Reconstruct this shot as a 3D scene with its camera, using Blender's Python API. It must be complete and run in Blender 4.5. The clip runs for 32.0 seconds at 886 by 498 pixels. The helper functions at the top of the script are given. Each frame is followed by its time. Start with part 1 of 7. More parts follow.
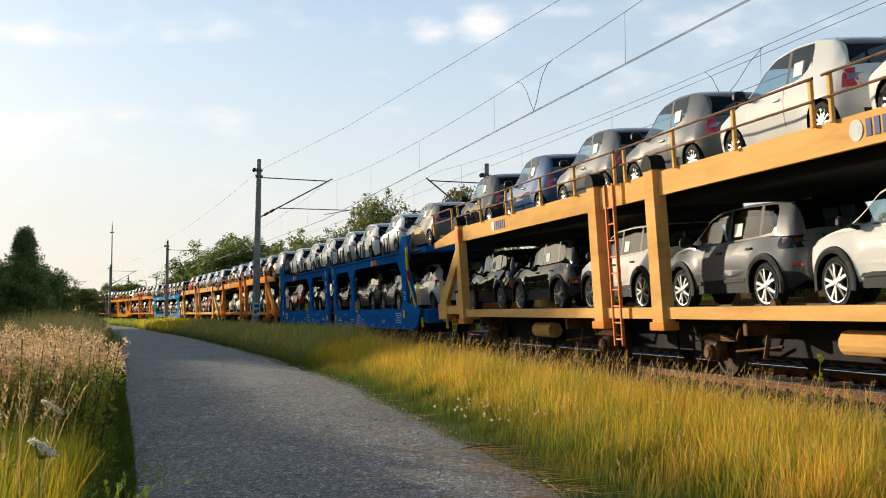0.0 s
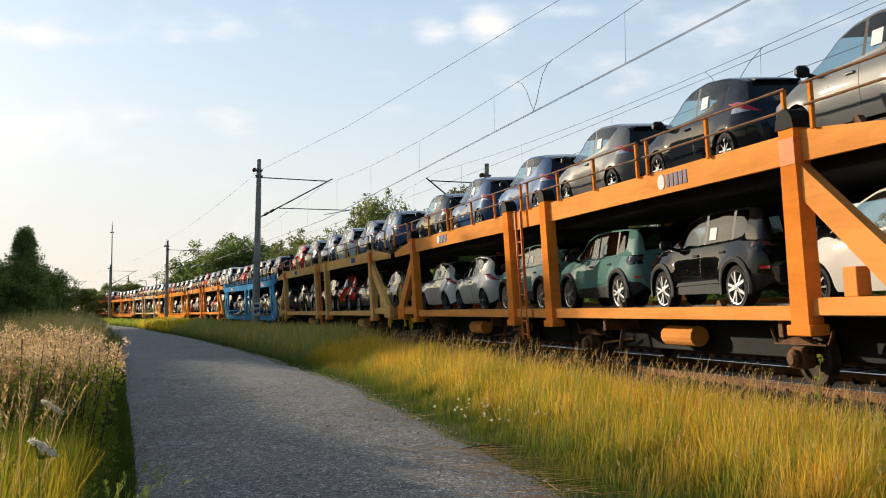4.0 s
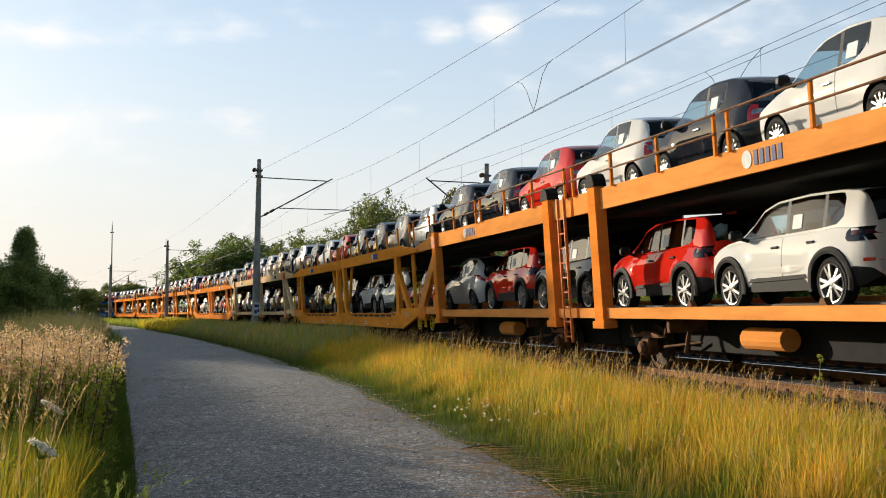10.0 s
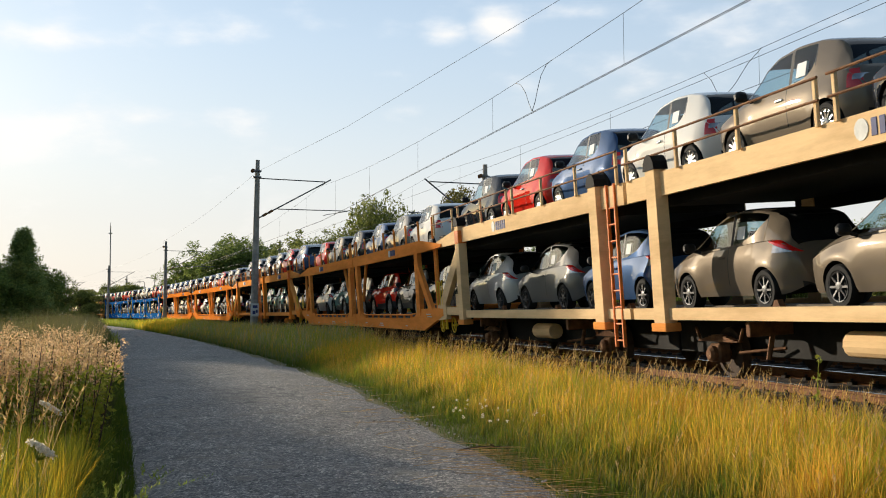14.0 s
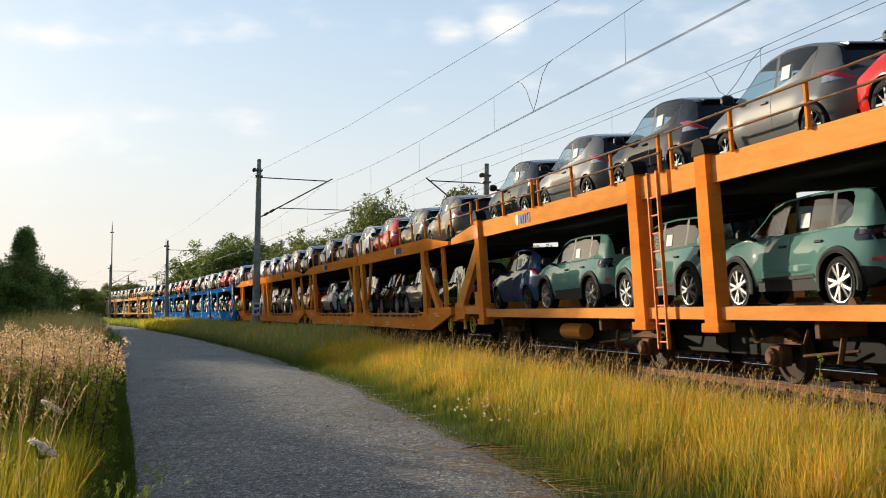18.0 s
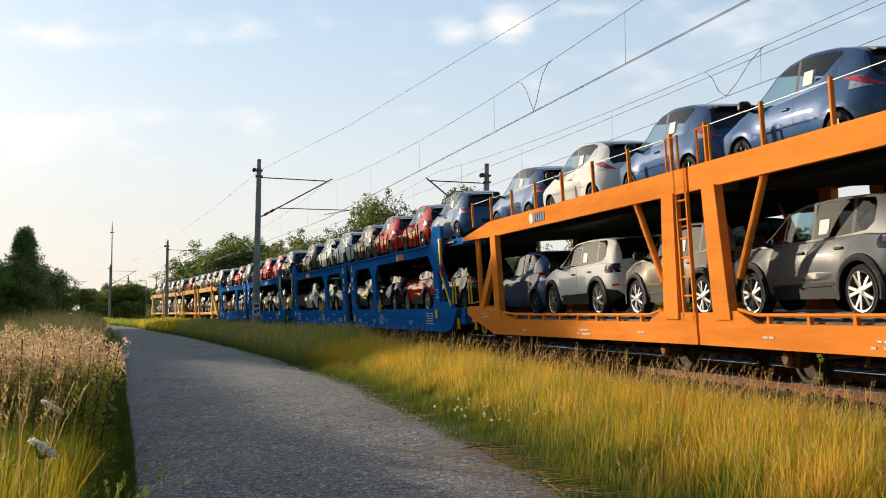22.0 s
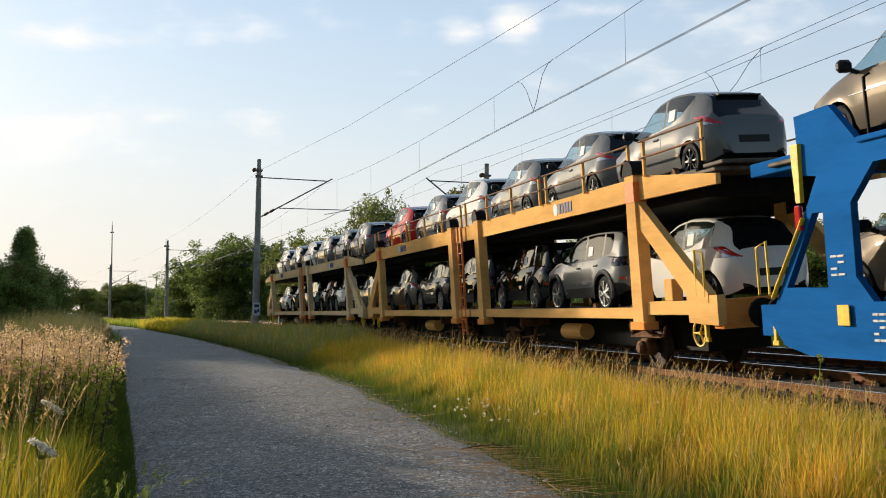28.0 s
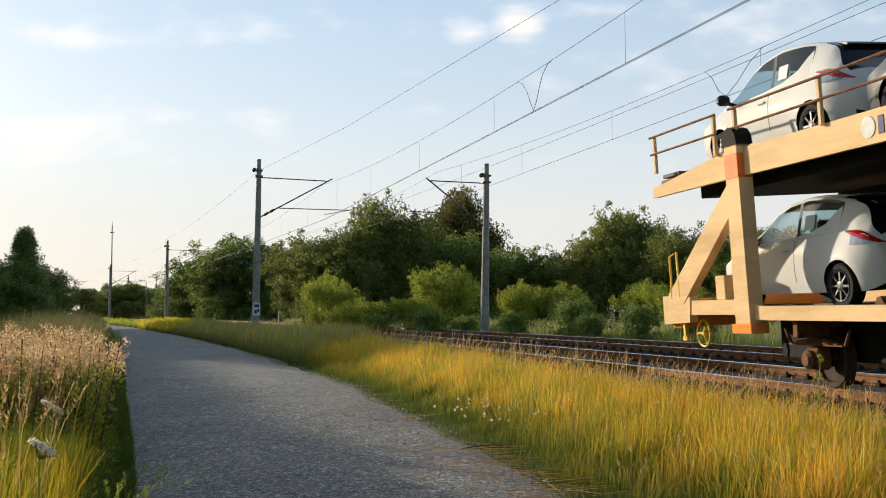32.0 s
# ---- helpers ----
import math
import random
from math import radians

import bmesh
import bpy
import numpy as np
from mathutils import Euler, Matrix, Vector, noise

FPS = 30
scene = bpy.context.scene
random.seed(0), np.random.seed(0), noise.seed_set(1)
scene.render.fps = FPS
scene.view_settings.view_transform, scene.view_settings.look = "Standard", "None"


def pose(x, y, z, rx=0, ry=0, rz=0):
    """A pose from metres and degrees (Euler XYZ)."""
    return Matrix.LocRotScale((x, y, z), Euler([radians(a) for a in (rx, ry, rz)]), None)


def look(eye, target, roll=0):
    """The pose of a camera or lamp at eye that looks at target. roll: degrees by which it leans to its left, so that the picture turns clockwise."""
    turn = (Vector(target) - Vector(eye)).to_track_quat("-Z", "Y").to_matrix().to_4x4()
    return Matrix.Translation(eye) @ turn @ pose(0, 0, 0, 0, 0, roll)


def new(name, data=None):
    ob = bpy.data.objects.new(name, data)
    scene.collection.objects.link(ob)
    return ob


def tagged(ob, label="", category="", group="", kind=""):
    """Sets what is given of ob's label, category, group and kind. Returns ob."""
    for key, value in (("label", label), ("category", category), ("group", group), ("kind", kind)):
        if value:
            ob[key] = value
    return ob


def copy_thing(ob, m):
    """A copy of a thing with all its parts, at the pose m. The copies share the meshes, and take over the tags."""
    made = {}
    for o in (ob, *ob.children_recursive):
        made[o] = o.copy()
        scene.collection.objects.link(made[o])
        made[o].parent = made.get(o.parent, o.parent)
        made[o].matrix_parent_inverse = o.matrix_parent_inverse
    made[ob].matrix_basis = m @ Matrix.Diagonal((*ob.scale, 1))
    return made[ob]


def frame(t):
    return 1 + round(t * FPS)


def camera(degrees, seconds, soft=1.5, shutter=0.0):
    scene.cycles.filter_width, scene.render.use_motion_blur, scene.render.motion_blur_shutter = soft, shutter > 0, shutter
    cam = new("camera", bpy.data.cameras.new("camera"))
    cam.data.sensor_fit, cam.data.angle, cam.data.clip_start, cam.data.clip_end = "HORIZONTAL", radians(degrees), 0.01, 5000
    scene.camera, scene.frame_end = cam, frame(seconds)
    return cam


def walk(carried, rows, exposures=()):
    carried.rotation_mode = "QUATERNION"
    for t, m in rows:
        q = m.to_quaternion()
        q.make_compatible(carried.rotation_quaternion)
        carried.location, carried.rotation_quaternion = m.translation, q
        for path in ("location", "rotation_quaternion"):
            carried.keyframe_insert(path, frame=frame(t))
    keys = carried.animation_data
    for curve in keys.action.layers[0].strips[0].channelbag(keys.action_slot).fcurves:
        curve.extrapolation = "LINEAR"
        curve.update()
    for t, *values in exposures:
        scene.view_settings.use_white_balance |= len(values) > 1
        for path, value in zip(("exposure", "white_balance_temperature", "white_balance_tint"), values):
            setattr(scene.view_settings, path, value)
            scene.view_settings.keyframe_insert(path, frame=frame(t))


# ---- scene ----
FOV = 45.05
cam = camera(FOV, 32.0, soft=1.0, shutter=0.03)
EYE = Vector((0.0, 0.0, 1.002))


def aim(right=0.0, up=0.0):
    """Camera pose, turned by small angles in degrees."""
    a, p = radians(right), radians(3.351 + up)
    return look(EYE, EYE + Vector((math.sin(a) * math.cos(p), math.cos(a) * math.cos(p), math.sin(p))), -0.3)


walk(cam, [(0.0, aim()), (12.4, aim()), (12.9, aim(0.02)), (13.4, aim(0.11)), (13.9, aim(0.08, 0.05)), (14.5, aim(0.08)), (16.4, aim()), (32.0, aim())])

# ---- light ----
SUN_AZ, SUN_EL = 49.0, 10.5  # degrees to the left of +y, above the horizon
world = bpy.data.worlds.new("sky")
scene.world = world
world.use_nodes = True
wn = world.node_tree.nodes
wl = world.node_tree.links
wn.clear()
sky = wn.new("ShaderNodeTexSky")
sky.sky_type = "NISHITA"
sky.sun_disc = False
sky.sun_elevation = radians(SUN_EL)
sky.sun_rotation = radians(-SUN_AZ)
sky.air_density, sky.dust_density, sky.ozone_density = 1.0, 0.9, 1.6
bg = wn.new("ShaderNodeBackground")
bg.inputs["Strength"].default_value = 0.15
wout = wn.new("ShaderNodeOutputWorld")
wl.new(sky.outputs["Color"], bg.inputs["Color"])
wl.new(bg.outputs["Background"], wout.inputs["Surface"])
sun = new("sun", bpy.data.lights.new("sun", "SUN"))
sun.data.energy = 5.0
sun.data.angle = radians(0.6)
sun.data.color = (1.0, 0.87, 0.68)
_sd = Vector((-math.sin(radians(SUN_AZ)) * math.cos(radians(SUN_EL)), math.cos(radians(SUN_AZ)) * math.cos(radians(SUN_EL)), math.sin(radians(SUN_EL))))
sun.matrix_world = look(_sd * 200, (0, 0, 0))
scene.view_settings.exposure = 0.1

# ---- materials ----


class Nodes:
    """A node material being put together."""

    def __init__(self, name):
        self.mat = bpy.data.materials.new(name)
        self.mat.use_nodes = True
        self.t = self.mat.node_tree
        self.b = self.t.nodes["Principled BSDF"]
        self.out = self.t.nodes["Material Output"]
        self.co = None

    def n(self, kind, **kw):
        node = self.t.nodes.new(kind)
        for k, v in kw.items():
            node.inputs[k].default_value = v
        return node

    def link(self, a, b):
        self.t.links.new(a, b)

    def coords(self):
        if self.co is None:
            self.co = self.n("ShaderNodeTexCoord")
        return self.co.outputs["Object"]

    def noise(self, scale, detail=4.0, rough=0.6, stretch=None):
        nz = self.n("ShaderNodeTexNoise", Scale=scale, Detail=detail, Roughness=rough)
        if stretch:
            mp = self.n("ShaderNodeMapping")
            mp.inputs["Scale"].default_value = stretch
            self.link(self.coords(), mp.inputs["Vector"])
            self.link(mp.outputs["Vector"], nz.inputs["Vector"])
        else:
            self.link(self.coords(), nz.inputs["Vector"])
        return nz.outputs["Fac"]

    def ramp(self, fac, stops):
        r = self.n("ShaderNodeValToRGB")
        while len(r.color_ramp.elements) < len(stops):
            r.color_ramp.elements.new(0.5)
        for e, (p, c) in zip(r.color_ramp.elements, stops):
            e.position = p
            e.color = (*c, 1.0) if len(c) == 3 else c
        self.link(fac, r.inputs["Fac"])
        return r.outputs["Color"]

    def mix(self, fac, a, b, mode="MIX"):
        m = self.t.nodes.new("ShaderNodeMix")
        m.data_type = "RGBA"
        m.blend_type = mode
        for val, sock in ((fac, m.inputs[0]), (a, m.inputs[6]), (b, m.inputs[7])):
            if isinstance(val, bpy.types.NodeSocket):
                self.link(val, sock)
            elif isinstance(val, (int, float)):
                sock.default_value = val
            else:
                sock.default_value = (*val, 1.0)
        return m.outputs[2]

    def bump(self, fac, strength=0.3, dist=0.01):
        b = self.n("ShaderNodeBump", Strength=strength, Distance=dist)
        self.link(fac, b.inputs["Height"])
        self.link(b.outputs["Normal"], self.b.inputs["Normal"])

    def color(self, c):
        if isinstance(c, bpy.types.NodeSocket):
            self.link(c, self.b.inputs["Base Color"])
        else:
            self.b.inputs["Base Color"].default_value = (*c, 1.0)

    def set(self, **kw):
        for k, v in kw.items():
            self.b.inputs[k.replace("_", " ")].default_value = v
        return self.mat


def plain(name, c, rough=0.5, metal=0.0, var=0.25, scale=6.0, bump=0.1):
    m = Nodes(name)
    f = m.noise(scale)
    lo = tuple(x * (1 - var) for x in c)
    hi = tuple(min(1.0, x * (1 + var)) for x in c)
    m.color(m.ramp(f, [(0.3, lo), (0.7, hi)]))
    if bump:
        m.bump(m.noise(scale * 8), bump, 0.005)
    return m.set(Roughness=rough, Metallic=metal, Specular_IOR_Level=0.5 if rough < 0.5 else 0.2)


def m_wagon():
    m = Nodes("wagon_paint")
    oi = m.n("ShaderNodeObjectInfo")
    grime = m.ramp(m.noise(1.1, 8.0, 0.7, (0.35, 1.0, 2.2)), [(0.36, (0.5, 0.42, 0.36)), (0.6, (1, 1, 1))])
    c = m.mix(0.45, oi.outputs["Color"], grime, "MULTIPLY")
    rust = m.ramp(m.noise(7.0, 8.0, 0.75), [(0.72, (0, 0, 0)), (0.8, (0.7, 0.7, 0.7))])
    c = m.mix(rust, c, (0.16, 0.065, 0.025))
    m.color(c)
    m.bump(m.noise(30.0), 0.08, 0.004)
    return m.set(Roughness=0.6, Specular_IOR_Level=0.0)


def m_carpaint():
    m = Nodes("car_paint")
    oi = m.n("ShaderNodeObjectInfo")
    dust = m.ramp(m.noise(2.2, 5.0), [(0.5, (0, 0, 0)), (0.85, (0.05, 0.05, 0.05))])
    m.color(m.mix(dust, oi.outputs["Color"], (0.35, 0.29, 0.22)))
    m.link(oi.outputs["Alpha"], m.b.inputs["Metallic"])
    return m.set(Roughness=0.38, Coat_Weight=0.75, Coat_Roughness=0.025, Coat_IOR=1.45, Specular_IOR_Level=0.0)


def m_glass(name="car_glass", tint=(0.6, 0.73, 0.76)):
    m = Nodes(name)
    tr = m.n("ShaderNodeBsdfTransparent")
    tr.inputs["Color"].default_value = (*tint, 1.0)
    gl = m.n("ShaderNodeBsdfGlossy", Roughness=0.02)
    lw = m.n("ShaderNodeLayerWeight", Blend=0.5)
    pw = m.t.nodes.new("ShaderNodeMath")
    pw.operation = "POWER"
    m.link(lw.outputs["Facing"], pw.inputs[0])
    pw.inputs[1].default_value = 4.0
    fr = m.t.nodes.new("ShaderNodeMath")
    fr.operation = "MULTIPLY_ADD"
    m.link(pw.outputs[0], fr.inputs[0])
    fr.inputs[1].default_value, fr.inputs[2].default_value = 0.8, 0.04
    mx = m.n("ShaderNodeMixShader")
    m.link(fr.outputs[0], mx.inputs[0])
    m.link(tr.outputs[0], mx.inputs[1])
    m.link(gl.outputs[0], mx.inputs[2])
    m.link(mx.outputs[0], m.out.inputs["Surface"])
    return m.mat


def m_darkglass():
    m = Nodes("privacy_glass")
    m.color((0.010, 0.011, 0.012))
    return m.set(Roughness=0.05, IOR=1.5)


def m_tail():
    m = Nodes("tail_light")
    m.color((0.55, 0.015, 0.012))
    return m.set(Roughness=0.12, Coat_Weight=1.0)


def m_asphalt():
    m = Nodes("asphalt")
    big = m.noise(0.35, 6.0, 0.65)
    c = m.ramp(big, [(0.3, (0.195, 0.182, 0.168)), (0.55, (0.255, 0.238, 0.218)), (0.8, (0.32, 0.292, 0.262))])
    vor = m.n("ShaderNodeTexVoronoi", Scale=60.0)
    m.link(m.coords(), vor.inputs["Vector"])
    grit = m.ramp(vor.outputs["Color"], [(0.15, (0.3, 0.3, 0.31)), (0.6, (0.9, 0.9, 0.9)), (0.9, (2.6, 2.5, 2.35))])
    c = m.mix(0.8, c, grit, "MULTIPLY")
    speck = m.n("ShaderNodeTexVoronoi", Scale=24.0)
    m.link(m.coords(), speck.inputs["Vector"])
    patchy = m.ramp(speck.outputs["Color"], [(0.1, (0.45, 0.45, 0.45)), (0.6, (1.0, 1.0, 1.0)), (0.93, (2.1, 2.05, 1.9))])
    c = m.mix(0.7, c, patchy, "MULTIPLY")
    sand = m.ramp(m.noise(1.6, 9.0, 0.75), [(0.52, (0, 0, 0)), (0.68, (0.8, 0.8, 0.8))])
    c = m.mix(sand, c, (0.25, 0.215, 0.17))
    crack = m.n("ShaderNodeTexVoronoi", Scale=0.55)
    crack.feature = "DISTANCE_TO_EDGE"
    warp = m.n("ShaderNodeTexNoise", Scale=1.3, Detail=6.0, Roughness=0.7)
    m.link(m.coords(), warp.inputs["Vector"])
    vm = m.t.nodes.new("ShaderNodeVectorMath")
    vm.operation = "MULTIPLY_ADD"
    m.link(warp.outputs["Color"], vm.inputs[0])
    vm.inputs[1].default_value = (1.6, 1.6, 0.0)
    m.link(m.coords(), vm.inputs[2])
    m.link(vm.outputs[0], crack.inputs["Vector"])
    line = m.ramp(crack.outputs["Distance"], [(0.0, (0.75, 0.75, 0.75)), (0.012, (0, 0, 0))])
    c = m.mix(line, c, (0.03, 0.03, 0.026))
    m.color(c)
    m.bump(vor.outputs["Distance"], 0.9, 0.015)
    return m.set(Roughness=0.9)


def m_ground():
    m = Nodes("meadow_soil")
    c = m.ramp(m.noise(0.25, 8.0, 0.7), [(0.3, (0.055, 0.07, 0.02)), (0.5, (0.12, 0.11, 0.04)), (0.72, (0.2, 0.15, 0.06))])
    c = m.mix(0.6, c, m.ramp(m.noise(12.0, 6.0), [(0.3, (0.5, 0.5, 0.45)), (0.7, (1.4, 1.35, 1.2))]), "MULTIPLY")
    m.color(c)
    m.bump(m.noise(9.0, 6.0), 0.8, 0.08)
    return m.set(Roughness=0.95)


def m_ballast():
    m = Nodes("ballast")
    vor = m.n("ShaderNodeTexVoronoi", Scale=17.0)
    m.link(m.coords(), vor.inputs["Vector"])
    c = m.ramp(vor.outputs["Color"], [(0.1, (0.012, 0.008, 0.005)), (0.6, (0.04, 0.024, 0.013)), (0.95, (0.13, 0.075, 0.036))])
    m.color(c)
    m.bump(vor.outputs["Distance"], 1.0, 0.05)
    return m.set(Roughness=0.9)


def m_leaf(name, lo, hi, trans=0.25):
    m = Nodes(name)
    geo = m.n("ShaderNodeNewGeometry")
    c = m.ramp(geo.outputs["Random Per Island"], [(0.0, lo), (0.6, tuple((a + b) / 2 for a, b in zip(lo, hi))), (1.0, hi)])
    m.color(c)
    tr = m.n("ShaderNodeBsdfTranslucent")
    m.link(c, tr.inputs["Color"])
    mx = m.n("ShaderNodeMixShader", Fac=trans)
    m.link(m.b.outputs[0], mx.inputs[1])
    m.link(tr.outputs[0], mx.inputs[2])
    m.link(mx.outputs[0], m.out.inputs["Surface"])
    return m.set(Roughness=0.65, Specular_IOR_Level=0.15)


def m_grass(name, shaded_root, tip_lo, tip_hi, z0, z1, trans=0.45, other=None):
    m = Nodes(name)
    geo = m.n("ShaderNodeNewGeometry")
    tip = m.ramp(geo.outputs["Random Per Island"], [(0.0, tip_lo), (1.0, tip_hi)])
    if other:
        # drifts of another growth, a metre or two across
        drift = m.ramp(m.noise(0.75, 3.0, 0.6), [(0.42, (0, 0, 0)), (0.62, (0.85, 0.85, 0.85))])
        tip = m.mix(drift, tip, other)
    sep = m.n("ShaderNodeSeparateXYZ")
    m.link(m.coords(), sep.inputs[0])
    # blades turn green and darker towards the foot; the darkening stands for shade
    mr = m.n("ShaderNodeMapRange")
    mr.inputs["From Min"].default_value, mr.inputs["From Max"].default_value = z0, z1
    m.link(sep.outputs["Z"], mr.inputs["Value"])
    c = m.mix(mr.outputs["Result"], shaded_root, tip)
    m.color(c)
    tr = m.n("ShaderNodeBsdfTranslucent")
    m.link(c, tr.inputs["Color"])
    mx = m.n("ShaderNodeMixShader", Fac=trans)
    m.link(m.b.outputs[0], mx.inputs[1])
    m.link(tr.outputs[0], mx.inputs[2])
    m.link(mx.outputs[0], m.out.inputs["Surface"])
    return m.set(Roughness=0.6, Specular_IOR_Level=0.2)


M_WAGON, M_PAINT, M_GLASS, M_PRIVACY, M_TAIL = m_wagon(), m_carpaint(), m_glass(), m_darkglass(), m_tail()
M_TINT = m_glass("tinted_rear_glass", (0.06, 0.07, 0.075))
M_ASPHALT, M_GROUND, M_BALLAST = m_asphalt(), m_ground(), m_ballast()
M_TYRE = plain("tyre_rubber", (0.014, 0.014, 0.014), 0.8, 0, 0.3)
M_RIM = plain("alloy_rim", (0.38, 0.375, 0.37), 0.3, 0.85, 0.1)
M_RIMDARK = plain("dark_steel_rim", (0.05, 0.05, 0.052), 0.45, 0.4, 0.2)
M_TRIM = plain("black_plastic", (0.018, 0.018, 0.019), 0.55, 0, 0.2)
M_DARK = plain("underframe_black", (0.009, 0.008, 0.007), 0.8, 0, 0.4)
# rust colour darkened for the wheels, standing in for shade under the wagons
M_WHEEL_SHADE = plain("shaded_wheel_steel", (0.05, 0.031, 0.02), 0.75, 0.2, 0.5, 4.0, 0.3)
M_RUST = plain("rusty_steel", (0.17, 0.08, 0.036), 0.8, 0.2, 0.5, 5.0, 0.3)
M_DECK = plain("worn_deck_steel", (0.12, 0.095, 0.07), 0.7, 0.2, 0.5, 3.0, 0.2)
M_PAPER = plain("white_paper", (0.8, 0.8, 0.78), 0.7, 0, 0.05)
M_YELLOW = plain("yellow_paint", (0.8, 0.5, 0.03), 0.5, 0, 0.2)
M_WHITE = plain("white_marking", (0.6, 0.6, 0.57), 0.6, 0, 0.15)
M_INK = plain("dark_blue_marking", (0.05, 0.06, 0.16), 0.6, 0, 0.2)
M_ORANGE = plain("orange_marking", (0.75, 0.2, 0.04), 0.6, 0, 0.2)
M_CONC = plain("mast_concrete", (0.3, 0.27, 0.235), 0.9, 0, 0.35, 3.0, 0.3)
M_STEEL = plain("galvanised_steel", (0.16, 0.16, 0.165), 0.5, 0.6, 0.3)
M_WIRE = plain("copper_wire", (0.05, 0.055, 0.06), 0.5, 0.5, 0.1, 6.0, 0)
M_RAILSIDE = plain("rusty_rail", (0.15, 0.062, 0.02), 0.7, 0.3, 0.35, 4.0, 0.2)
M_RAILTOP = plain("polished_rail", (0.62, 0.6, 0.58), 0.22, 0.95, 0.08, 4.0, 0)
M_SLEEPER = plain("concrete_sleeper", (0.04, 0.032, 0.026), 0.9, 0, 0.4, 4.0, 0.3)
M_BARK = plain("bark", (0.1, 0.075, 0.055), 0.9, 0, 0.4, 7.0, 0.6)
M_CLAD = plain("weathered_cladding", (0.009, 0.009, 0.0085), 0.65, 0, 0.2)
M_LENS = plain("clear_lens", (0.42, 0.40, 0.40), 0.15, 0.7, 0.25, 14.0, 0)
M_SMOKED = plain("smoked_lens", (0.09, 0.03, 0.03), 0.15, 0, 0.1, 6.0, 0)
M_CHROME = plain("bright_chrome", (0.75, 0.75, 0.76), 0.15, 1.0, 0.03, 4.0, 0)

def m_sky_veil():
    m = Nodes("cloud_veil")
    co = m.coords()
    sep = m.n("ShaderNodeSeparateXYZ")
    m.link(co, sep.inputs[0])
    nz = m.n("ShaderNodeTexNoise", Scale=0.0055, Detail=6.0, Roughness=0.5)
    mp = m.n("ShaderNodeMapping")
    mp.inputs["Scale"].default_value = (1.0, 1.0, 2.2)
    m.link(co, mp.inputs["Vector"])
    m.link(mp.outputs["Vector"], nz.inputs["Vector"])
    total = None
    # soft cloud banks: where they stand (bearing, height) and how wide, high and dense they are
    for bear, high, wide, tall, dense in ((-0.375, 0.268, 0.055, 0.020, 0.8), (-0.20, 0.272, 0.15, 0.016, 0.55), (-0.012, 0.264, 0.024, 0.021, 1.0), (0.038, 0.272, 0.028, 0.022, 1.0), (0.115, 0.284, 0.05, 0.012, 0.8),
                                          (0.255, 0.270, 0.11, 0.026, 0.75), (0.14, 0.238, 0.04, 0.016, 0.6), (-0.385, 0.168, 0.07, 0.032, 1.0), (-0.30, 0.188, 0.12, 0.012, 0.5), (0.19, 0.215, 0.03, 0.012, 0.4)):
        ang = math.atan(bear)
        mv = m.n("ShaderNodeMapping")
        mv.inputs["Location"].default_value = (-2450.0 * math.sin(ang) / (wide * 2450.0), 0.0, -2450.0 * high * math.cos(ang) / (tall * 2450.0))
        mv.inputs["Scale"].default_value = (1.0 / (wide * 2450.0), 0.0, 1.0 / (tall * 2450.0))
        m.link(co, mv.inputs["Vector"])
        ln = m.t.nodes.new("ShaderNodeVectorMath")
        ln.operation = "LENGTH"
        m.link(mv.outputs["Vector"], ln.inputs[0])
        mr = m.n("ShaderNodeMapRange")
        mr.interpolation_type = "SMOOTHSTEP"
        mr.inputs["From Min"].default_value, mr.inputs["From Max"].default_value = 0.0, 1.7
        mr.inputs["To Min"].default_value, mr.inputs["To Max"].default_value = dense, 0.0
        m.link(ln.outputs["Value"], mr.inputs["Value"])
        if total is None:
            total = mr.outputs["Result"]
        else:
            mxm = m.t.nodes.new("ShaderNodeMath")
            mxm.operation = "MAXIMUM"
            m.link(total, mxm.inputs[0])
            m.link(mr.outputs["Result"], mxm.inputs[1])
            total = mxm.outputs[0]
    add = m.t.nodes.new("ShaderNodeMath")
    add.operation = "MULTIPLY_ADD"
    m.link(nz.outputs["Fac"], add.inputs[0])
    add.inputs[1].default_value = 2.7
    m.link(total, add.inputs[2])
    pm = m.n("ShaderNodeMapRange")
    pm.interpolation_type = "SMOOTHSTEP"
    pm.inputs["From Min"].default_value, pm.inputs["From Max"].default_value = 1.5, 2.75
    m.link(add.outputs[0], pm.inputs["Value"])
    puff = pm.outputs["Result"]
    up = m.n("ShaderNodeMapRange")
    up.inputs["From Min"].default_value, up.inputs["From Max"].default_value = 0.0, 2700.0
    m.link(sep.outputs["Z"], up.inputs["Value"])
    veil = m.ramp(up.outputs["Result"], [(0.0, (0.93, 0.93, 0.93)), (0.083, (0.86, 0.86, 0.86)), (0.183, (0.56, 0.56, 0.56)), (0.333, (0.40, 0.40, 0.40)), (0.6, (0.6, 0.6, 0.6)), (1.0, (0.6, 0.6, 0.6))])
    alpha = m.mix(puff, veil, (0.97, 0.97, 0.97))
    tone = m.ramp(up.outputs["Result"], [(0.0, (0.83, 0.78, 0.71)), (0.1, (0.79, 0.80, 0.81)), (0.233, (0.735, 0.855, 1.0)), (0.333, (0.645, 0.82, 1.04)), (1.0, (0.72, 0.83, 0.95))])
    tone = m.mix(puff, tone, (1.0, 0.97, 0.93))
    em = m.n("ShaderNodeEmission", Strength=1.0)
    m.link(tone, em.inputs["Color"])
    tr = m.n("ShaderNodeBsdfTransparent")
    mx = m.n("ShaderNodeMixShader")
    m.link(alpha, mx.inputs[0])
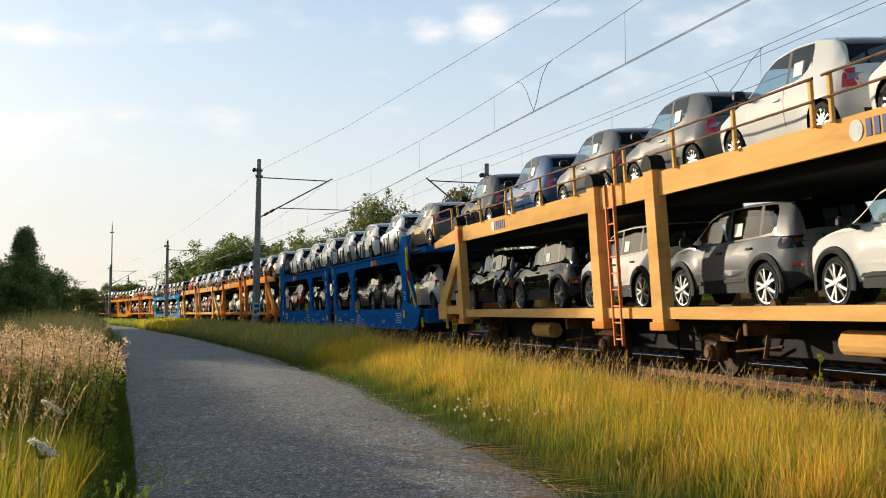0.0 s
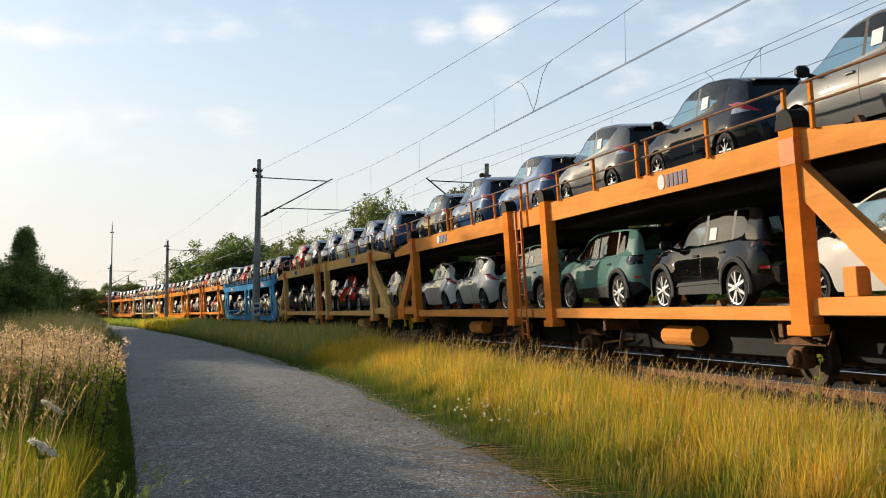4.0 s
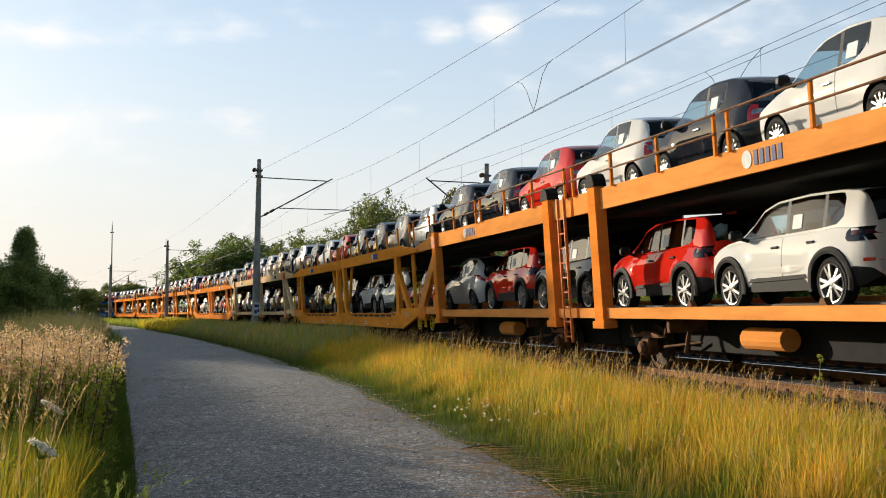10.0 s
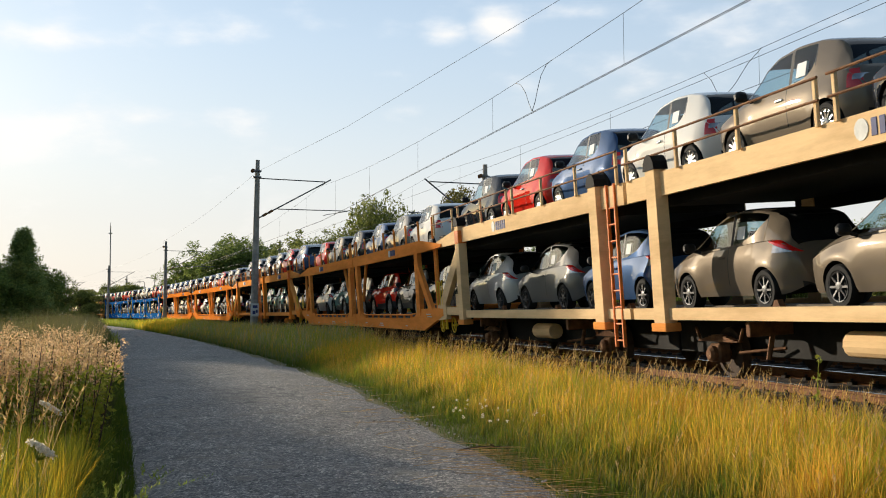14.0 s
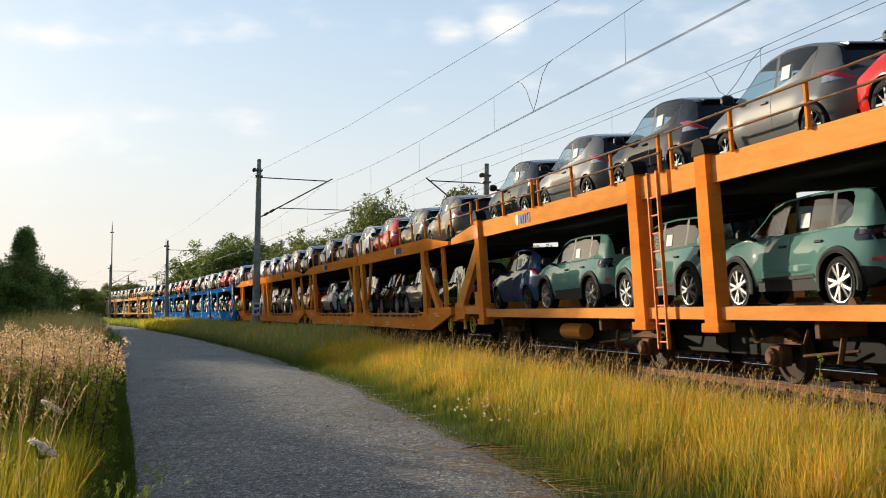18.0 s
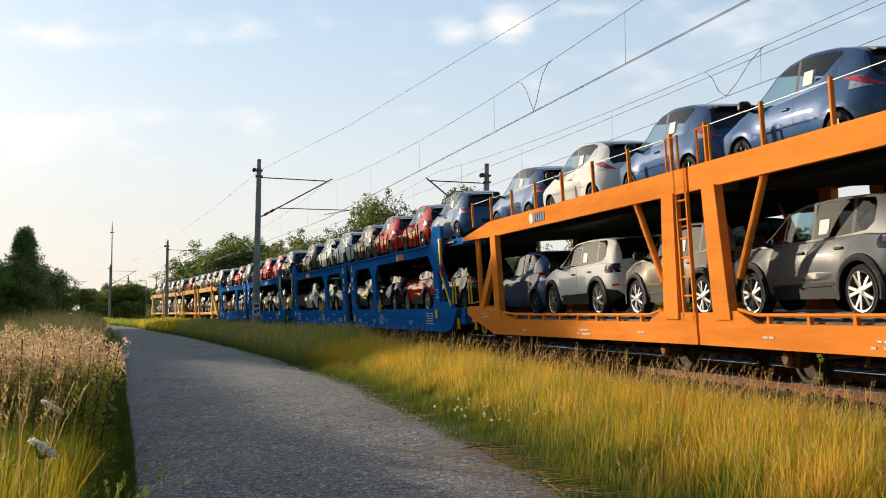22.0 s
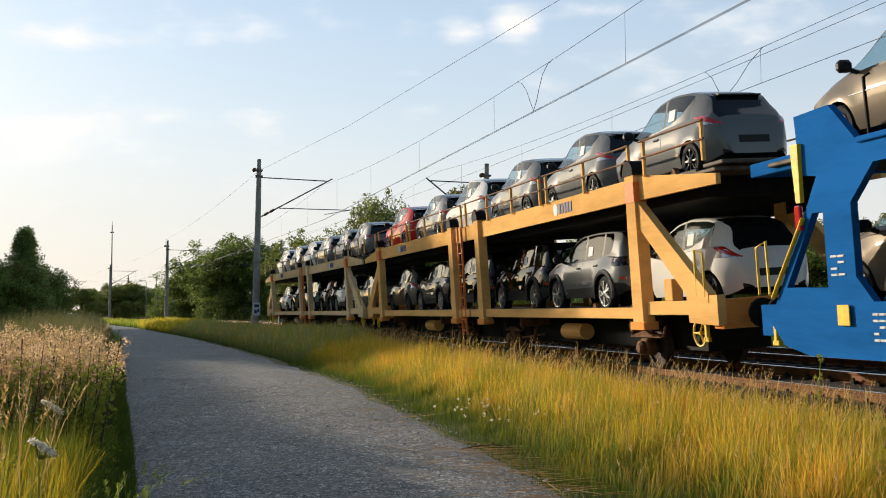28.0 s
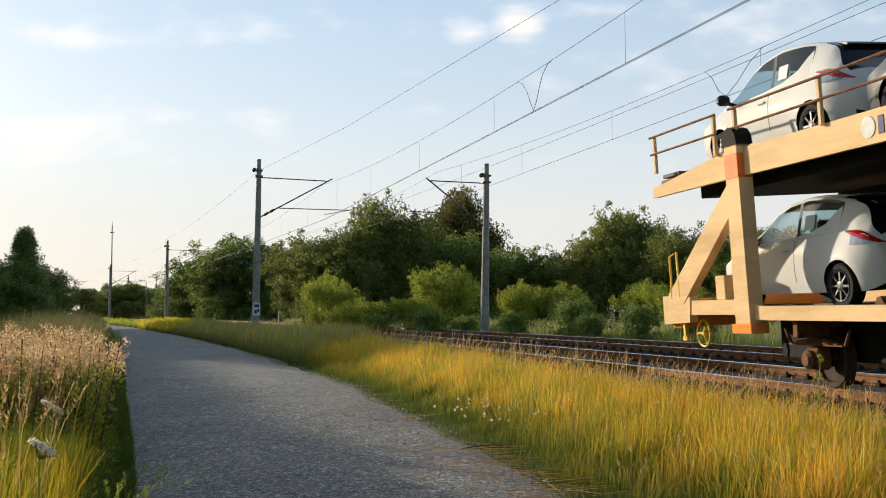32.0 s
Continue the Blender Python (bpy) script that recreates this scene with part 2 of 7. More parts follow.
    m.link(tr.outputs[0], mx.inputs[1])
    m.link(em.outputs[0], mx.inputs[2])
    m.link(mx.outputs[0], m.out.inputs["Surface"])
    return m.mat


M_VEIL = m_sky_veil()

# ---- mesh helpers ----


class Shape:
    """Collects vertices and faces for one mesh."""

    def __init__(self):
        self.v, self.f = [], []

    def add(self, verts, faces):
        o = len(self.v)
        self.v += [tuple(p) for p in verts]
        self.f += [tuple(i + o for i in fc) for fc in faces]
        return self

    def box(self, x0, x1, y0, y1, z0, z1, b=0.012):
        b = min(b, (x1 - x0) / 3, (y1 - y0) / 3, (z1 - z0) / 3)
        c = ((x0 + x1) / 2, (y0 + y1) / 2, (z0 + z1) / 2)
        h = ((x1 - x0) / 2, (y1 - y0) / 2, (z1 - z0) / 2)
        vs, idx = [], {}
        for sx in (-1, 1):
            for sy in (-1, 1):
                for sz in (-1, 1):
                    for ax in range(3):
                        p = [c[k] + s * (h[k] - (0 if k == ax else b)) for k, s in enumerate((sx, sy, sz))]
                        idx[sx, sy, sz, ax] = len(vs)
                        vs.append(p)
        fs = []
        quad = ((-1, -1), (1, -1), (1, 1), (-1, 1))
        for ax in range(3):
            for s in (-1, 1):
                q = []
                for a, c2 in quad:
                    k = [0, 0, 0]
                    k[ax], k[(ax + 1) % 3], k[(ax + 2) % 3] = s, a, c2
                    q.append(idx[k[0], k[1], k[2], ax])
                fs.append(q if s > 0 else q[::-1])
        for ax in range(3):
            u, w = (ax + 1) % 3, (ax + 2) % 3
            for su in (-1, 1):
                for sw in (-1, 1):
                    k0, k1 = [0, 0, 0], [0, 0, 0]
                    k0[ax], k0[u], k0[w] = -1, su, sw
                    k1[ax], k1[u], k1[w] = 1, su, sw
                    q = [idx[(*k0, u)], idx[(*k1, u)], idx[(*k1, w)], idx[(*k0, w)]]
                    fs.append(q if su * sw < 0 else q[::-1])
        for sx in (-1, 1):
            for sy in (-1, 1):
                for sz in (-1, 1):
                    q = [idx[sx, sy, sz, a] for a in range(3)]
                    fs.append(q if sx * sy * sz > 0 else q[::-1])
        return self.add(vs, fs)

    def prism(self, poly, y0, y1):
        """A polygon in x and z, given thickness in y."""
        n = len(poly)
        vs = [(x, y0, z) for x, z in poly] + [(x, y1, z) for x, z in poly]
        fs = [tuple(range(n)), tuple(range(2 * n - 1, n - 1, -1))]
        fs += [(i, i + n, (i + 1) % n + n, (i + 1) % n) for i in range(n)]
        return self.add(vs, fs)

    def tube(self, a, b, r, n=6, r2=None):
        a, b = Vector(a), Vector(b)
        d = (b - a).normalized()
        u = d.orthogonal().normalized()
        w = d.cross(u)
        r2 = r if r2 is None else r2
        vs = []
        for p, q in ((a, r), (b, r2)):
            for i in range(n):
                t = 2 * math.pi * i / n
                vs.append(p + (u * math.cos(t) + w * math.sin(t)) * q)
        fs = [(i, (i + 1) % n, (i + 1) % n + n, i + n) for i in range(n)]
        fs += [tuple(range(n - 1, -1, -1)), tuple(range(n, 2 * n))]
        return self.add(vs, fs)

    def line(self, pts, r, n=5):
        """One bent tube through the points."""
        pts = [Vector(q) for q in pts]
        keep = [pts[0]]
        for q in pts[1:]:
            if (q - keep[-1]).length > 1e-4:
                keep.append(q)
        pts = keep
        vs, fs = [], []
        u = None
        for i, q in enumerate(pts):
            d = (pts[min(i + 1, len(pts) - 1)] - pts[max(i - 1, 0)]).normalized()
            u = d.orthogonal().normalized() if u is None else (u - d * u.dot(d)).normalized()
            w = d.cross(u)
            for k in range(n):
                t = 2 * math.pi * k / n
                vs.append(q + (u * math.cos(t) + w * math.sin(t)) * r)
        for i in range(len(pts) - 1):
            for k in range(n):
                j = (k + 1) % n
                fs.append((i * n + k, i * n + j, i * n + n + j, i * n + n + k))
        fs += [tuple(range(n - 1, -1, -1)), tuple(range(len(vs) - n, len(vs)))]
        return self.add(vs, fs)

    def lathe(self, prof, y0=0.0, n=20, cx=0.0, cz=0.0, caps=True):
        """A profile of (radius, y) turned round the y axis."""
        vs = []
        for r, y in prof:
            for i in range(n):
                t = 2 * math.pi * i / n
                vs.append((cx + r * math.cos(t), y0 + y, cz + r * math.sin(t)))
        fs = []
        for k in range(len(prof) - 1):
            for i in range(n):
                j = (i + 1) % n
                fs.append((k * n + i, k * n + j, (k + 1) * n + j, (k + 1) * n + i))
        if caps:
            fs.append(tuple(range(n - 1, -1, -1)))
            fs.append(tuple(range((len(prof) - 1) * n, len(prof) * n)))
        return self.add(vs, fs)

    def mesh(self, name, mat, smooth=False):
        me = bpy.data.meshes.new(name)
        me.from_pydata(self.v, [], self.f)
        bm = bmesh.new()
        bm.from_mesh(me)
        bmesh.ops.recalc_face_normals(bm, faces=bm.faces)
        bm.to_mesh(me)
        bm.free()
        me.materials.append(mat)
        if smooth:
            me.shade_smooth()
            me.set_sharp_from_angle(angle=radians(38))
        return me


def part(name, shape, mat, parent, label="", smooth=False):
    ob = new(name, shape.mesh(name, mat, smooth) if isinstance(shape, Shape) else shape)
    ob.parent = parent
    return tagged(ob, label)


def plate_with_holes(outer, holes, y0, y1):
    """A side plate in x and z with openings cut through it, as a mesh shape."""
    bm = bmesh.new()
    edges = []
    for loop in [outer] + holes:
        vs = [bm.verts.new((x, y0, z)) for x, z in loop]
        edges += [bm.edges.new((a, b)) for a, b in zip(vs, vs[1:] + vs[:1])]
    bmesh.ops.triangle_fill(bm, edges=edges, use_beauty=True, use_dissolve=False)
    got = bmesh.ops.extrude_face_region(bm, geom=list(bm.faces))
    bmesh.ops.translate(bm, verts=[g for g in got["geom"] if isinstance(g, bmesh.types.BMVert)], vec=(0, y1 - y0, 0))
    bm.verts.index_update()
    s = Shape()
    s.add([tuple(v.co) for v in bm.verts], [tuple(v.index for v in f.verts) for f in bm.faces])
    bm.free()
    return s


# ---- the line of the railway ----
_S = np.arange(-480.0, 640.0, 0.5)
_K = np.interp(_S, [-40, 0, 40, 80, 130, 200], [0.0, 0.001521, 0.001361, 0.000931, 0.000899, 0.000896])
_T = np.cumsum(_K) * 0.5
_T = _T - np.interp(0.0, _S, _T) + radians(12.926)
_X = np.cumsum(-np.sin(_T)) * 0.5
_Y = np.cumsum(np.cos(_T)) * 0.5
_X += 9.502 - np.interp(0.0, _S, _X)
_Y -= np.interp(0.0, _S, _Y)
CANT = 3.39


def rail_at(s, off=0.0, z=0.0):
    """A place beside the track: metres along it, to its right, and up."""
    t = float(np.interp(s, _S, _T))
    return Vector((float(np.interp(s, _S, _X)) + off * math.cos(t), float(np.interp(s, _S, _Y)) + off * math.sin(t), z))


def rail_turn(s):
    return math.degrees(float(np.interp(s, _S, _T))) + 90.0


def on_track(s, cant=CANT):
    p = rail_at(s)
    return pose(p.x, p.y, p.z, 0, 0, rail_turn(s)) @ pose(0, 0, 0, -cant)


def canted(s, off, z, cant=CANT):
    return on_track(s, cant) @ Vector((0.0, -off, z))


def travelled(t):
    """How far the train has gone after t seconds."""
    return 13.8936 * t - 0.016488 * t * t


TIMES = [2.0 * i for i in range(17)]
MOVING = []  # (thing, its place along the train, pose on the track)

# ---- ground, path and track ----
GROUND_Z, PATH_Z = -0.56, -0.5


def path_left(s):
    return np.interp(s, [0, 12, 23, 48, 90, 250], [-9.45, -9.8, -10.3, -10.9, -10.8, -10.6])


def path_right(s):
    return np.interp(s, [0, 11, 16, 25, 43, 81, 250], [-6.3, -6.08, -5.9, -5.55, -5.8, -6.3, -6.2])



def ribbon(offs, ss, height):
    """A sheet along the track from offsets and heights."""
    s = Shape()
    vs = [rail_at(a, o, height(a, o)) for a in ss for o in offs]
    n = len(offs)
    fs = [(i * n + j, i * n + j + 1, (i + 1) * n + j + 1, (i + 1) * n + j) for i in range(len(ss) - 1) for j in range(n - 1)]
    return s.add(vs, fs)


def ground_height(s, o):
    h = GROUND_Z
    if -5.6 < o < -2.4:
        h += 0.20 * math.sin((o + 5.6) / 3.2 * math.pi) + 0.05 * noise.noise((s * 0.4, o, 0))
    if o > 8.5:
        h += 0.25 * min(1.0, (o - 8.5) / 5)
    return h


def build_ground():
    s = Shape()
    ext = 2600.0
    n = 26
    vs, fs = [], []
    for i in range(n + 1):
        for j in range(n + 1):
            vs.append((-ext + 2 * ext * i / n, -ext + 2 * ext * j / n, GROUND_Z - 0.03))
    for i in range(n):
        for j in range(n):
            a = i * (n + 1) + j
            fs.append((a, a + n + 1, a + n + 2, a + 1))
    s.add(vs, fs)
    tagged(new("ground", s.mesh("ground", M_GROUND)), "dry summer meadow ground reaching to the horizon", "ground", kind="structure")
    ss = [-40 + 2.0 * i for i in range(170)]
    offs = [-40, -30, -22, -16, -13, -10.9, -9.4]
    tagged(new("verge_left", ribbon(offs, ss, ground_height).mesh("verge_left", M_GROUND)), "rough grassy ground beside the path", "ground", kind="structure")
    offs = [-6.4, -5.4, -4.8, -4.2, -3.6, -3.0, -2.4]
    tagged(new("verge_right", ribbon(offs, ss, ground_height).mesh("verge_right", M_GROUND)), "grassy strip of ground between path and track", "ground", kind="structure")
    offs = [7.4, 8.5, 10, 13, 18, 26, 40]
    tagged(new("verge_far", ribbon(offs, ss, ground_height).mesh("verge_far", M_GROUND)), "overgrown ground beyond the tracks", "ground", kind="structure")


def build_path():
    ss = [-40 + 1.0 * i for i in range(290)]
    s = Shape()
    vs, fs = [], []
    n = 9
    for a in ss:
        l = path_left(a) + 0.18 * noise.noise((a * 0.5, 3.1, 0)) + 0.10 * noise.noise((a * 2.1, 7.7, 0))
        r = path_right(a) + 0.20 * noise.noise((a * 0.45, 9.3, 0)) + 0.12 * noise.noise((a * 1.9, 1.7, 0))
        for j in range(n):
            o = l + (r - l) * j / (n - 1)
            z = PATH_Z + 0.03 * math.sin(math.pi * j / (n - 1)) + 0.015 * noise.noise((a * 0.6, o, 0))
            vs.append(rail_at(a, o, z - (0.07 if j in (0, n - 1) else 0.0)))
    for i in range(len(ss) - 1):
        for j in range(n - 1):
            fs.append((i * n + j, i * n + j + 1, (i + 1) * n + j + 1, (i + 1) * n + j))
    s.add(vs, fs)
    tagged(new("path", s.mesh("path", M_ASPHALT, True)), "worn grey asphalt path with sandy patches", "path", kind="structure")


FAR_TRACK = 4.35


def build_track():
    ss = [-450 + 3.0 * i for i in range(350)]

    def bed(a, o):
        prof = ((-2.75, -0.62), (-1.75, -0.22), (-1.3, -0.2), (1.5, -0.085), (2.2, -0.22), (2.9, -0.22), (5.8, -0.14), (6.2, -0.22), (7.4, -0.6))
        return float(np.interp(o, [p[0] for p in prof], [p[1] for p in prof])) + (0.03 * noise.noise((a * 1.7, o * 2.0, 5)) if -2.6 < o < 7.2 else 0)

    offs = [-2.75, -2.3, -1.75, -1.3, -0.6, 0.0, 0.7, 1.5, 2.2, 2.9, 3.6, 4.3, 5.0, 5.8, 6.2, 6.8, 7.4]
    tagged(new("ballast_bed", ribbon(offs, ss, bed).mesh("ballast_bed", M_BALLAST)), "brown crushed stone ballast bed under two tracks", "ballast", kind="structure")
    # rails
    prof = [(-0.06, -0.165), (-0.06, -0.15), (-0.012, -0.13), (-0.012, -0.045), (-0.034, -0.035), (-0.034, -0.004), (-0.024, 0.0), (0.024, 0.0), (0.034, -0.004), (0.034, -0.035), (0.012, -0.045), (0.012, -0.13), (0.06, -0.15), (0.06, -0.165)]
    for base, cant, zc in ((0.0, CANT, 0.0), (FAR_TRACK, 2.0, 0.06)):
        for side in (-0.752, 0.752):
            vs, ft, fb = [], [], []
            n = len(prof)
            for a in ss:
                for dx, dz in prof:
                    if base == 0.0:
                        vs.append(canted(a, side + dx, dz, cant))
                    else:
                        c = radians(cant)
                        vs.append(rail_at(a, base + (side + dx) * math.cos(c) - dz * math.sin(c), zc + dz * math.cos(c) + (side + dx) * math.sin(c)))
            for i in range(len(ss) - 1):
                for j in range(n - 1):
                    q = (i * n + j, i * n + j + 1, (i + 1) * n + j + 1, (i + 1) * n + j)
                    (ft if 5 <= j <= 7 else fb).append(q)
            rail = tagged(new("rail", Shape().add(vs, fb).mesh("rail", M_RAILSIDE)), "rusty steel rail with a polished running surface", "rail", group="rails")
            part("rail_head", Shape().add(vs, ft).mesh("rail_head", M_RAILTOP), M_RAILTOP, rail, "polished running surface")


def build_sleepers():
    sh = Shape().box(-0.13, 0.13, -1.3, 1.3, -0.33, -0.17, 0.02)
    me = sh.mesh("sleeper", M_SLEEPER)
    clip = Shape()
    for sy in (-1, 1):
        for d in (-1, 1):
            y = sy * 0.752 + d * 0.1
            clip.box(-0.07, 0.07, y - 0.05, y + 0.05, -0.172, -0.115, 0.012)
            clip.tube((0, y, -0.13), (0, y, -0.075), 0.022, 6)
    sh.add(clip.v, clip.f)
    me = sh.mesh("sleeper", M_SLEEPER)
    for base, cant, s0, n in ((0.0, CANT, 4.0, 115), (FAR_TRACK, 2.0, 12.0, 85)):
        for i in range(n):
            a = s0 + 0.6 * i
            p = rail_at(a, base, 0.0 if base == 0 else 0.06)
            ob = new("sleeper", me)
            ob.matrix_world = pose(p.x, p.y, p.z, 0, 0, rail_turn(a)) @ pose(0, 0, 0, -cant)
            tagged(ob, "weathered concrete sleeper with rusty rail clips", "sleeper", group="sleepers")


build_ground()
build_path()
build_track()

# ---- masts and wires ----
WIRE_Z, MESS_Z = 6.15, 8.11


def build_mast(s, off, top, lean, arm, sign=False, lines=True):
    p = rail_at(s, off, GROUND_Z - 0.1)
    mast = tagged(new("catenary_mast"), "grey tapered concrete mast carrying overhead wires", "mast", group="catenary masts")
    mast.matrix_world = pose(p.x, p.y, p.z, 0, 0, rail_turn(s) - 90) @ pose(0, 0, 0, 0, -lean)
    h = top - p.z
    sh = Shape()
    rings = [(0.0, 0.23), (h * 0.5, 0.18), (h - 0.5, 0.135), (h - 0.5, 0.115), (h, 0.11)]
    vs, fs = [], []
    for z, r in rings:
        for i in range(8):
            t = math.pi * (i + 0.5) / 4
            vs.append((r * math.cos(t) * 1.0, r * math.sin(t) * 1.25, z))
    for k in range(len(rings) - 1):
        for i in range(8):
            j = (i + 1) % 8
            fs.append((k * 8 + i, k * 8 + j, k * 8 + 8 + j, k * 8 + 8 + i))
    fs.append(tuple(range(len(vs) - 8, len(vs))))
    part("pole", sh.add(vs, fs), M_CONC, mast)
    for z in (h - 0.62, h - 0.95):
        part("clamp", Shape().box(-0.24, 0.2, -0.2, 0.2, z - 0.04, z + 0.04), M_STEEL, mast)
    part("insulator", Shape().lathe([(0.05, -0.2), (0.11, -0.12), (0.05, -0.06), (0.11, 0.0), (0.05, 0.06), (0.11, 0.12), (0.05, 0.2)], n=10).add([], []), M_RUST, mast).matrix_local = pose(-0.25, 0, h - 0.6)
    d = 1 if arm > 0 else -1
    zt, zd = h - 1.0, h - 3.2
    x1 = arm
    part("top_tube", Shape().tube((0.1 * d, 0, zt), (x1 * 0.92, 0, zt - 0.02), 0.03), M_STEEL, mast)
    part("cantilever", Shape().tube((0.1 * d, 0, zd), (x1, 0, zt + 0.12), 0.038), M_STEEL, mast)
    part("steady_arm", Shape().tube((x1 * 0.28, 0, zd + 0.55), (x1 * 1.25, 0, zd + 0.6), 0.025).tube((x1 * 1.25, 0, zd + 0.6), (x1 * 0.9, 0, zd + 0.3), 0.018), M_STEEL, mast)
    for q in (0.24, 0.55):
        a = Vector((0.1 * d + q * d, 0, zd + (zt + 0.12 - zd) * (q / abs(x1))))
        part("arm_insulator", Shape().tube(a, a + Vector((0.22 * d, 0, 0.15)), 0.07, 8), M_RUST, mast)
    if sign:
        b = part("number_plate", Shape().box(-0.2, 0.2, -0.3, -0.265, 1.5, 2.2, 0.01), M_WHITE, mast, "white plate with dark unreadable marks")
        part("plate_mark", Shape().box(-0.13, 0.13, -0.312, -0.3, 1.95, 2.1, 0.004), M_INK, b)
        part("plate_mark", Shape().box(-0.13, 0.02, -0.312, -0.3, 1.62, 1.8, 0.004), M_INK, b)
        part("plate_mark", Shape().box(0.04, 0.14, -0.312, -0.3, 1.68, 1.86, 0.004), M_INK, b)
    return mast


NEAR_MASTS = [(61.5, -3.5, 9.4), (120.0, -3.2, 8.7), (183.0, -3.2, 8.8), (243.0, -3.2, 8.8)]
FAR_MASTS = [(53.8, 6.95, 8.5), (111.0, 7.1, 8.4), (170.0, 7.1, 8.7), (230.0, 7.1, 8.7)]
for k, (s_, o_, t_) in enumerate(NEAR_MASTS):
    build_mast(s_, o_, t_, -1.0 if k == 0 else -0.4, 4.1, k < 1)
for k, (s_, o_, t_) in enumerate(FAR_MASTS):
    build_mast(s_, o_, t_, -1.2 if k == 0 else -0.4, -3.2, False)


def wire(name, pts, r, label):
    return tagged(new(name, Shape().line(pts, r, 5).mesh(name, M_WIRE)), label, "overhead wire", group="overhead wires")


def span(s0, s1, o0, o1, z, sag, n=14):
    out = []
    for i in range(n + 1):
        u = i / n
        a, b = rail_at(s0, o0, 0), rail_at(s1, o1, 0)
        p = a.lerp(b, u)
        out.append(Vector((p.x, p.y, z - sag * 4 * u * (1 - u))))
    return out


def build_wires():
    stops = [-60.0, 1.0, 61.5, 120.0, 183.0, 243.0, 303.0]
    for base, dz in ((0.0, 0.0), (FAR_TRACK, 0.0)):
        st = stops if base == 0 else [-62.0, -5.0, 53.8, 111.0, 170.0, 230.0, 290.0]
        c_pts, m_pts, drops = [], [], []
        for k in range(len(st) - 1):
            zig = 0.25 if k % 2 else -0.25
            mid_o = 0.3 if base == 0 else base + 0.25
            cz, mz, sag = (WIRE_Z, MESS_Z, 1.0) if base == 0 else (6.33, 8.02, 0.9)
            o0, o1 = mid_o + 0.15 * zig, mid_o - 0.15 * zig
            cw = span(st[k], st[k + 1], o0, o1, cz, 0.04)
            mw = span(st[k], st[k + 1], o0, o1, mz, sag)
            c_pts += cw
            m_pts += mw
            if 0 <= st[k + 1] < 200:
                drops += [(cw[i], mw[i]) for i in range(1, 14, 2)]
        wire("contact_wire", c_pts, 0.0075, "dark copper contact wire over the track")
        if base == 0:
            wire("contact_wire", [p + Vector((0.075, 0.02, 0.015)) for p in c_pts], 0.0075, "second parallel copper contact wire over the track")
        wire("messenger_wire", m_pts, 0.0065, "dark stranded messenger wire hanging in long curves")
        for a, b in drops:
            wire("dropper", [a, b], 0.004, "thin dropper wire between messenger and contact wire")
    words = "looped jumper cable between messenger and contact wire"

    def hung(s0, s1, off, rows):
        """Points in the plane of a wire span: share of the span and height."""
        return [rail_at(s0, off, 0).lerp(rail_at(s1, off, 0), q) + Vector((0, 0, z)) for q, z in rows]

    wire("jumper_wire", hung(1.0, 61.5, 0.3, ((0.467, 7.11), (0.461, 7.0), (0.455, 6.72), (0.451, 6.4), (0.447, 6.13))), 0.008, words)
    wire("jumper_wire", hung(1.0, 61.5, 0.3, ((0.424, 7.14), (0.430, 7.1), (0.436, 6.92), (0.440, 6.63), (0.443, 6.35), (0.447, 6.13))), 0.008, words)
    wire("jumper_wire", hung(-5.0, 53.8, 4.6, ((0.544, 7.13), (0.538, 6.88), (0.533, 6.5), (0.527, 6.3))), 0.008, words)
    wire("jumper_wire", hung(-5.0, 53.8, 4.6, ((0.498, 7.12), (0.508, 6.9), (0.518, 6.53), (0.527, 6.3))), 0.008, words)
    wire("feeder_wire", [rail_at(-60 + 10 * i, 6.64, 8.1) for i in range(30)], 0.008, "thin feeder wire along the far masts")
    f = [Vector((17.6, -14.0, 8.7)), Vector((10.3, 6.6, 8.72)), Vector((2.87, 26.2, 8.7)), Vector((-3.9, 43.9, 8.7)), rail_at(61.5, -3.35, 8.75)]
    for k in range(2, len(stops) - 1):
        f += span(stops[k], stops[k + 1], -3.35, -3.35, 8.75 if k == 2 else 8.2, 0.3)
    wire("feeder_wire", f, 0.0065, "thin feeder wire along the mast tops")


build_wires()


def build_clouds():
    """A thin cloud layer far behind everything, drifting slowly."""
    s = Shape()
    vs, fs = [], []
    R, n, m = 2450.0, 52, 20
    for i in range(n + 1):
        # the sheet runs on left and up past the view, to brighten reflections
        a = radians(-97 + 172 * i / n)
        for j in range(m + 1):
            vs.append((R * math.sin(a), R * math.cos(a), -20 + 4800 * j / m))
    for i in range(n):
        for j in range(m):
            if -31.5 > -97 + 172 * (i + 0.5) / n and j < 3:
                continue  # gap cut so the glowing sheet does not block the sun lamp
            q = i * (m + 1) + j
            fs.append((q, q + 1, q + m + 2, q + m + 1))
    ob = tagged(new("cloud_layer", s.add(vs, fs).mesh("cloud_layer", M_VEIL, True)), "thin white evening clouds in a pale blue sky", "sky", kind="structure")
    return ob


CLOUDS = build_clouds()

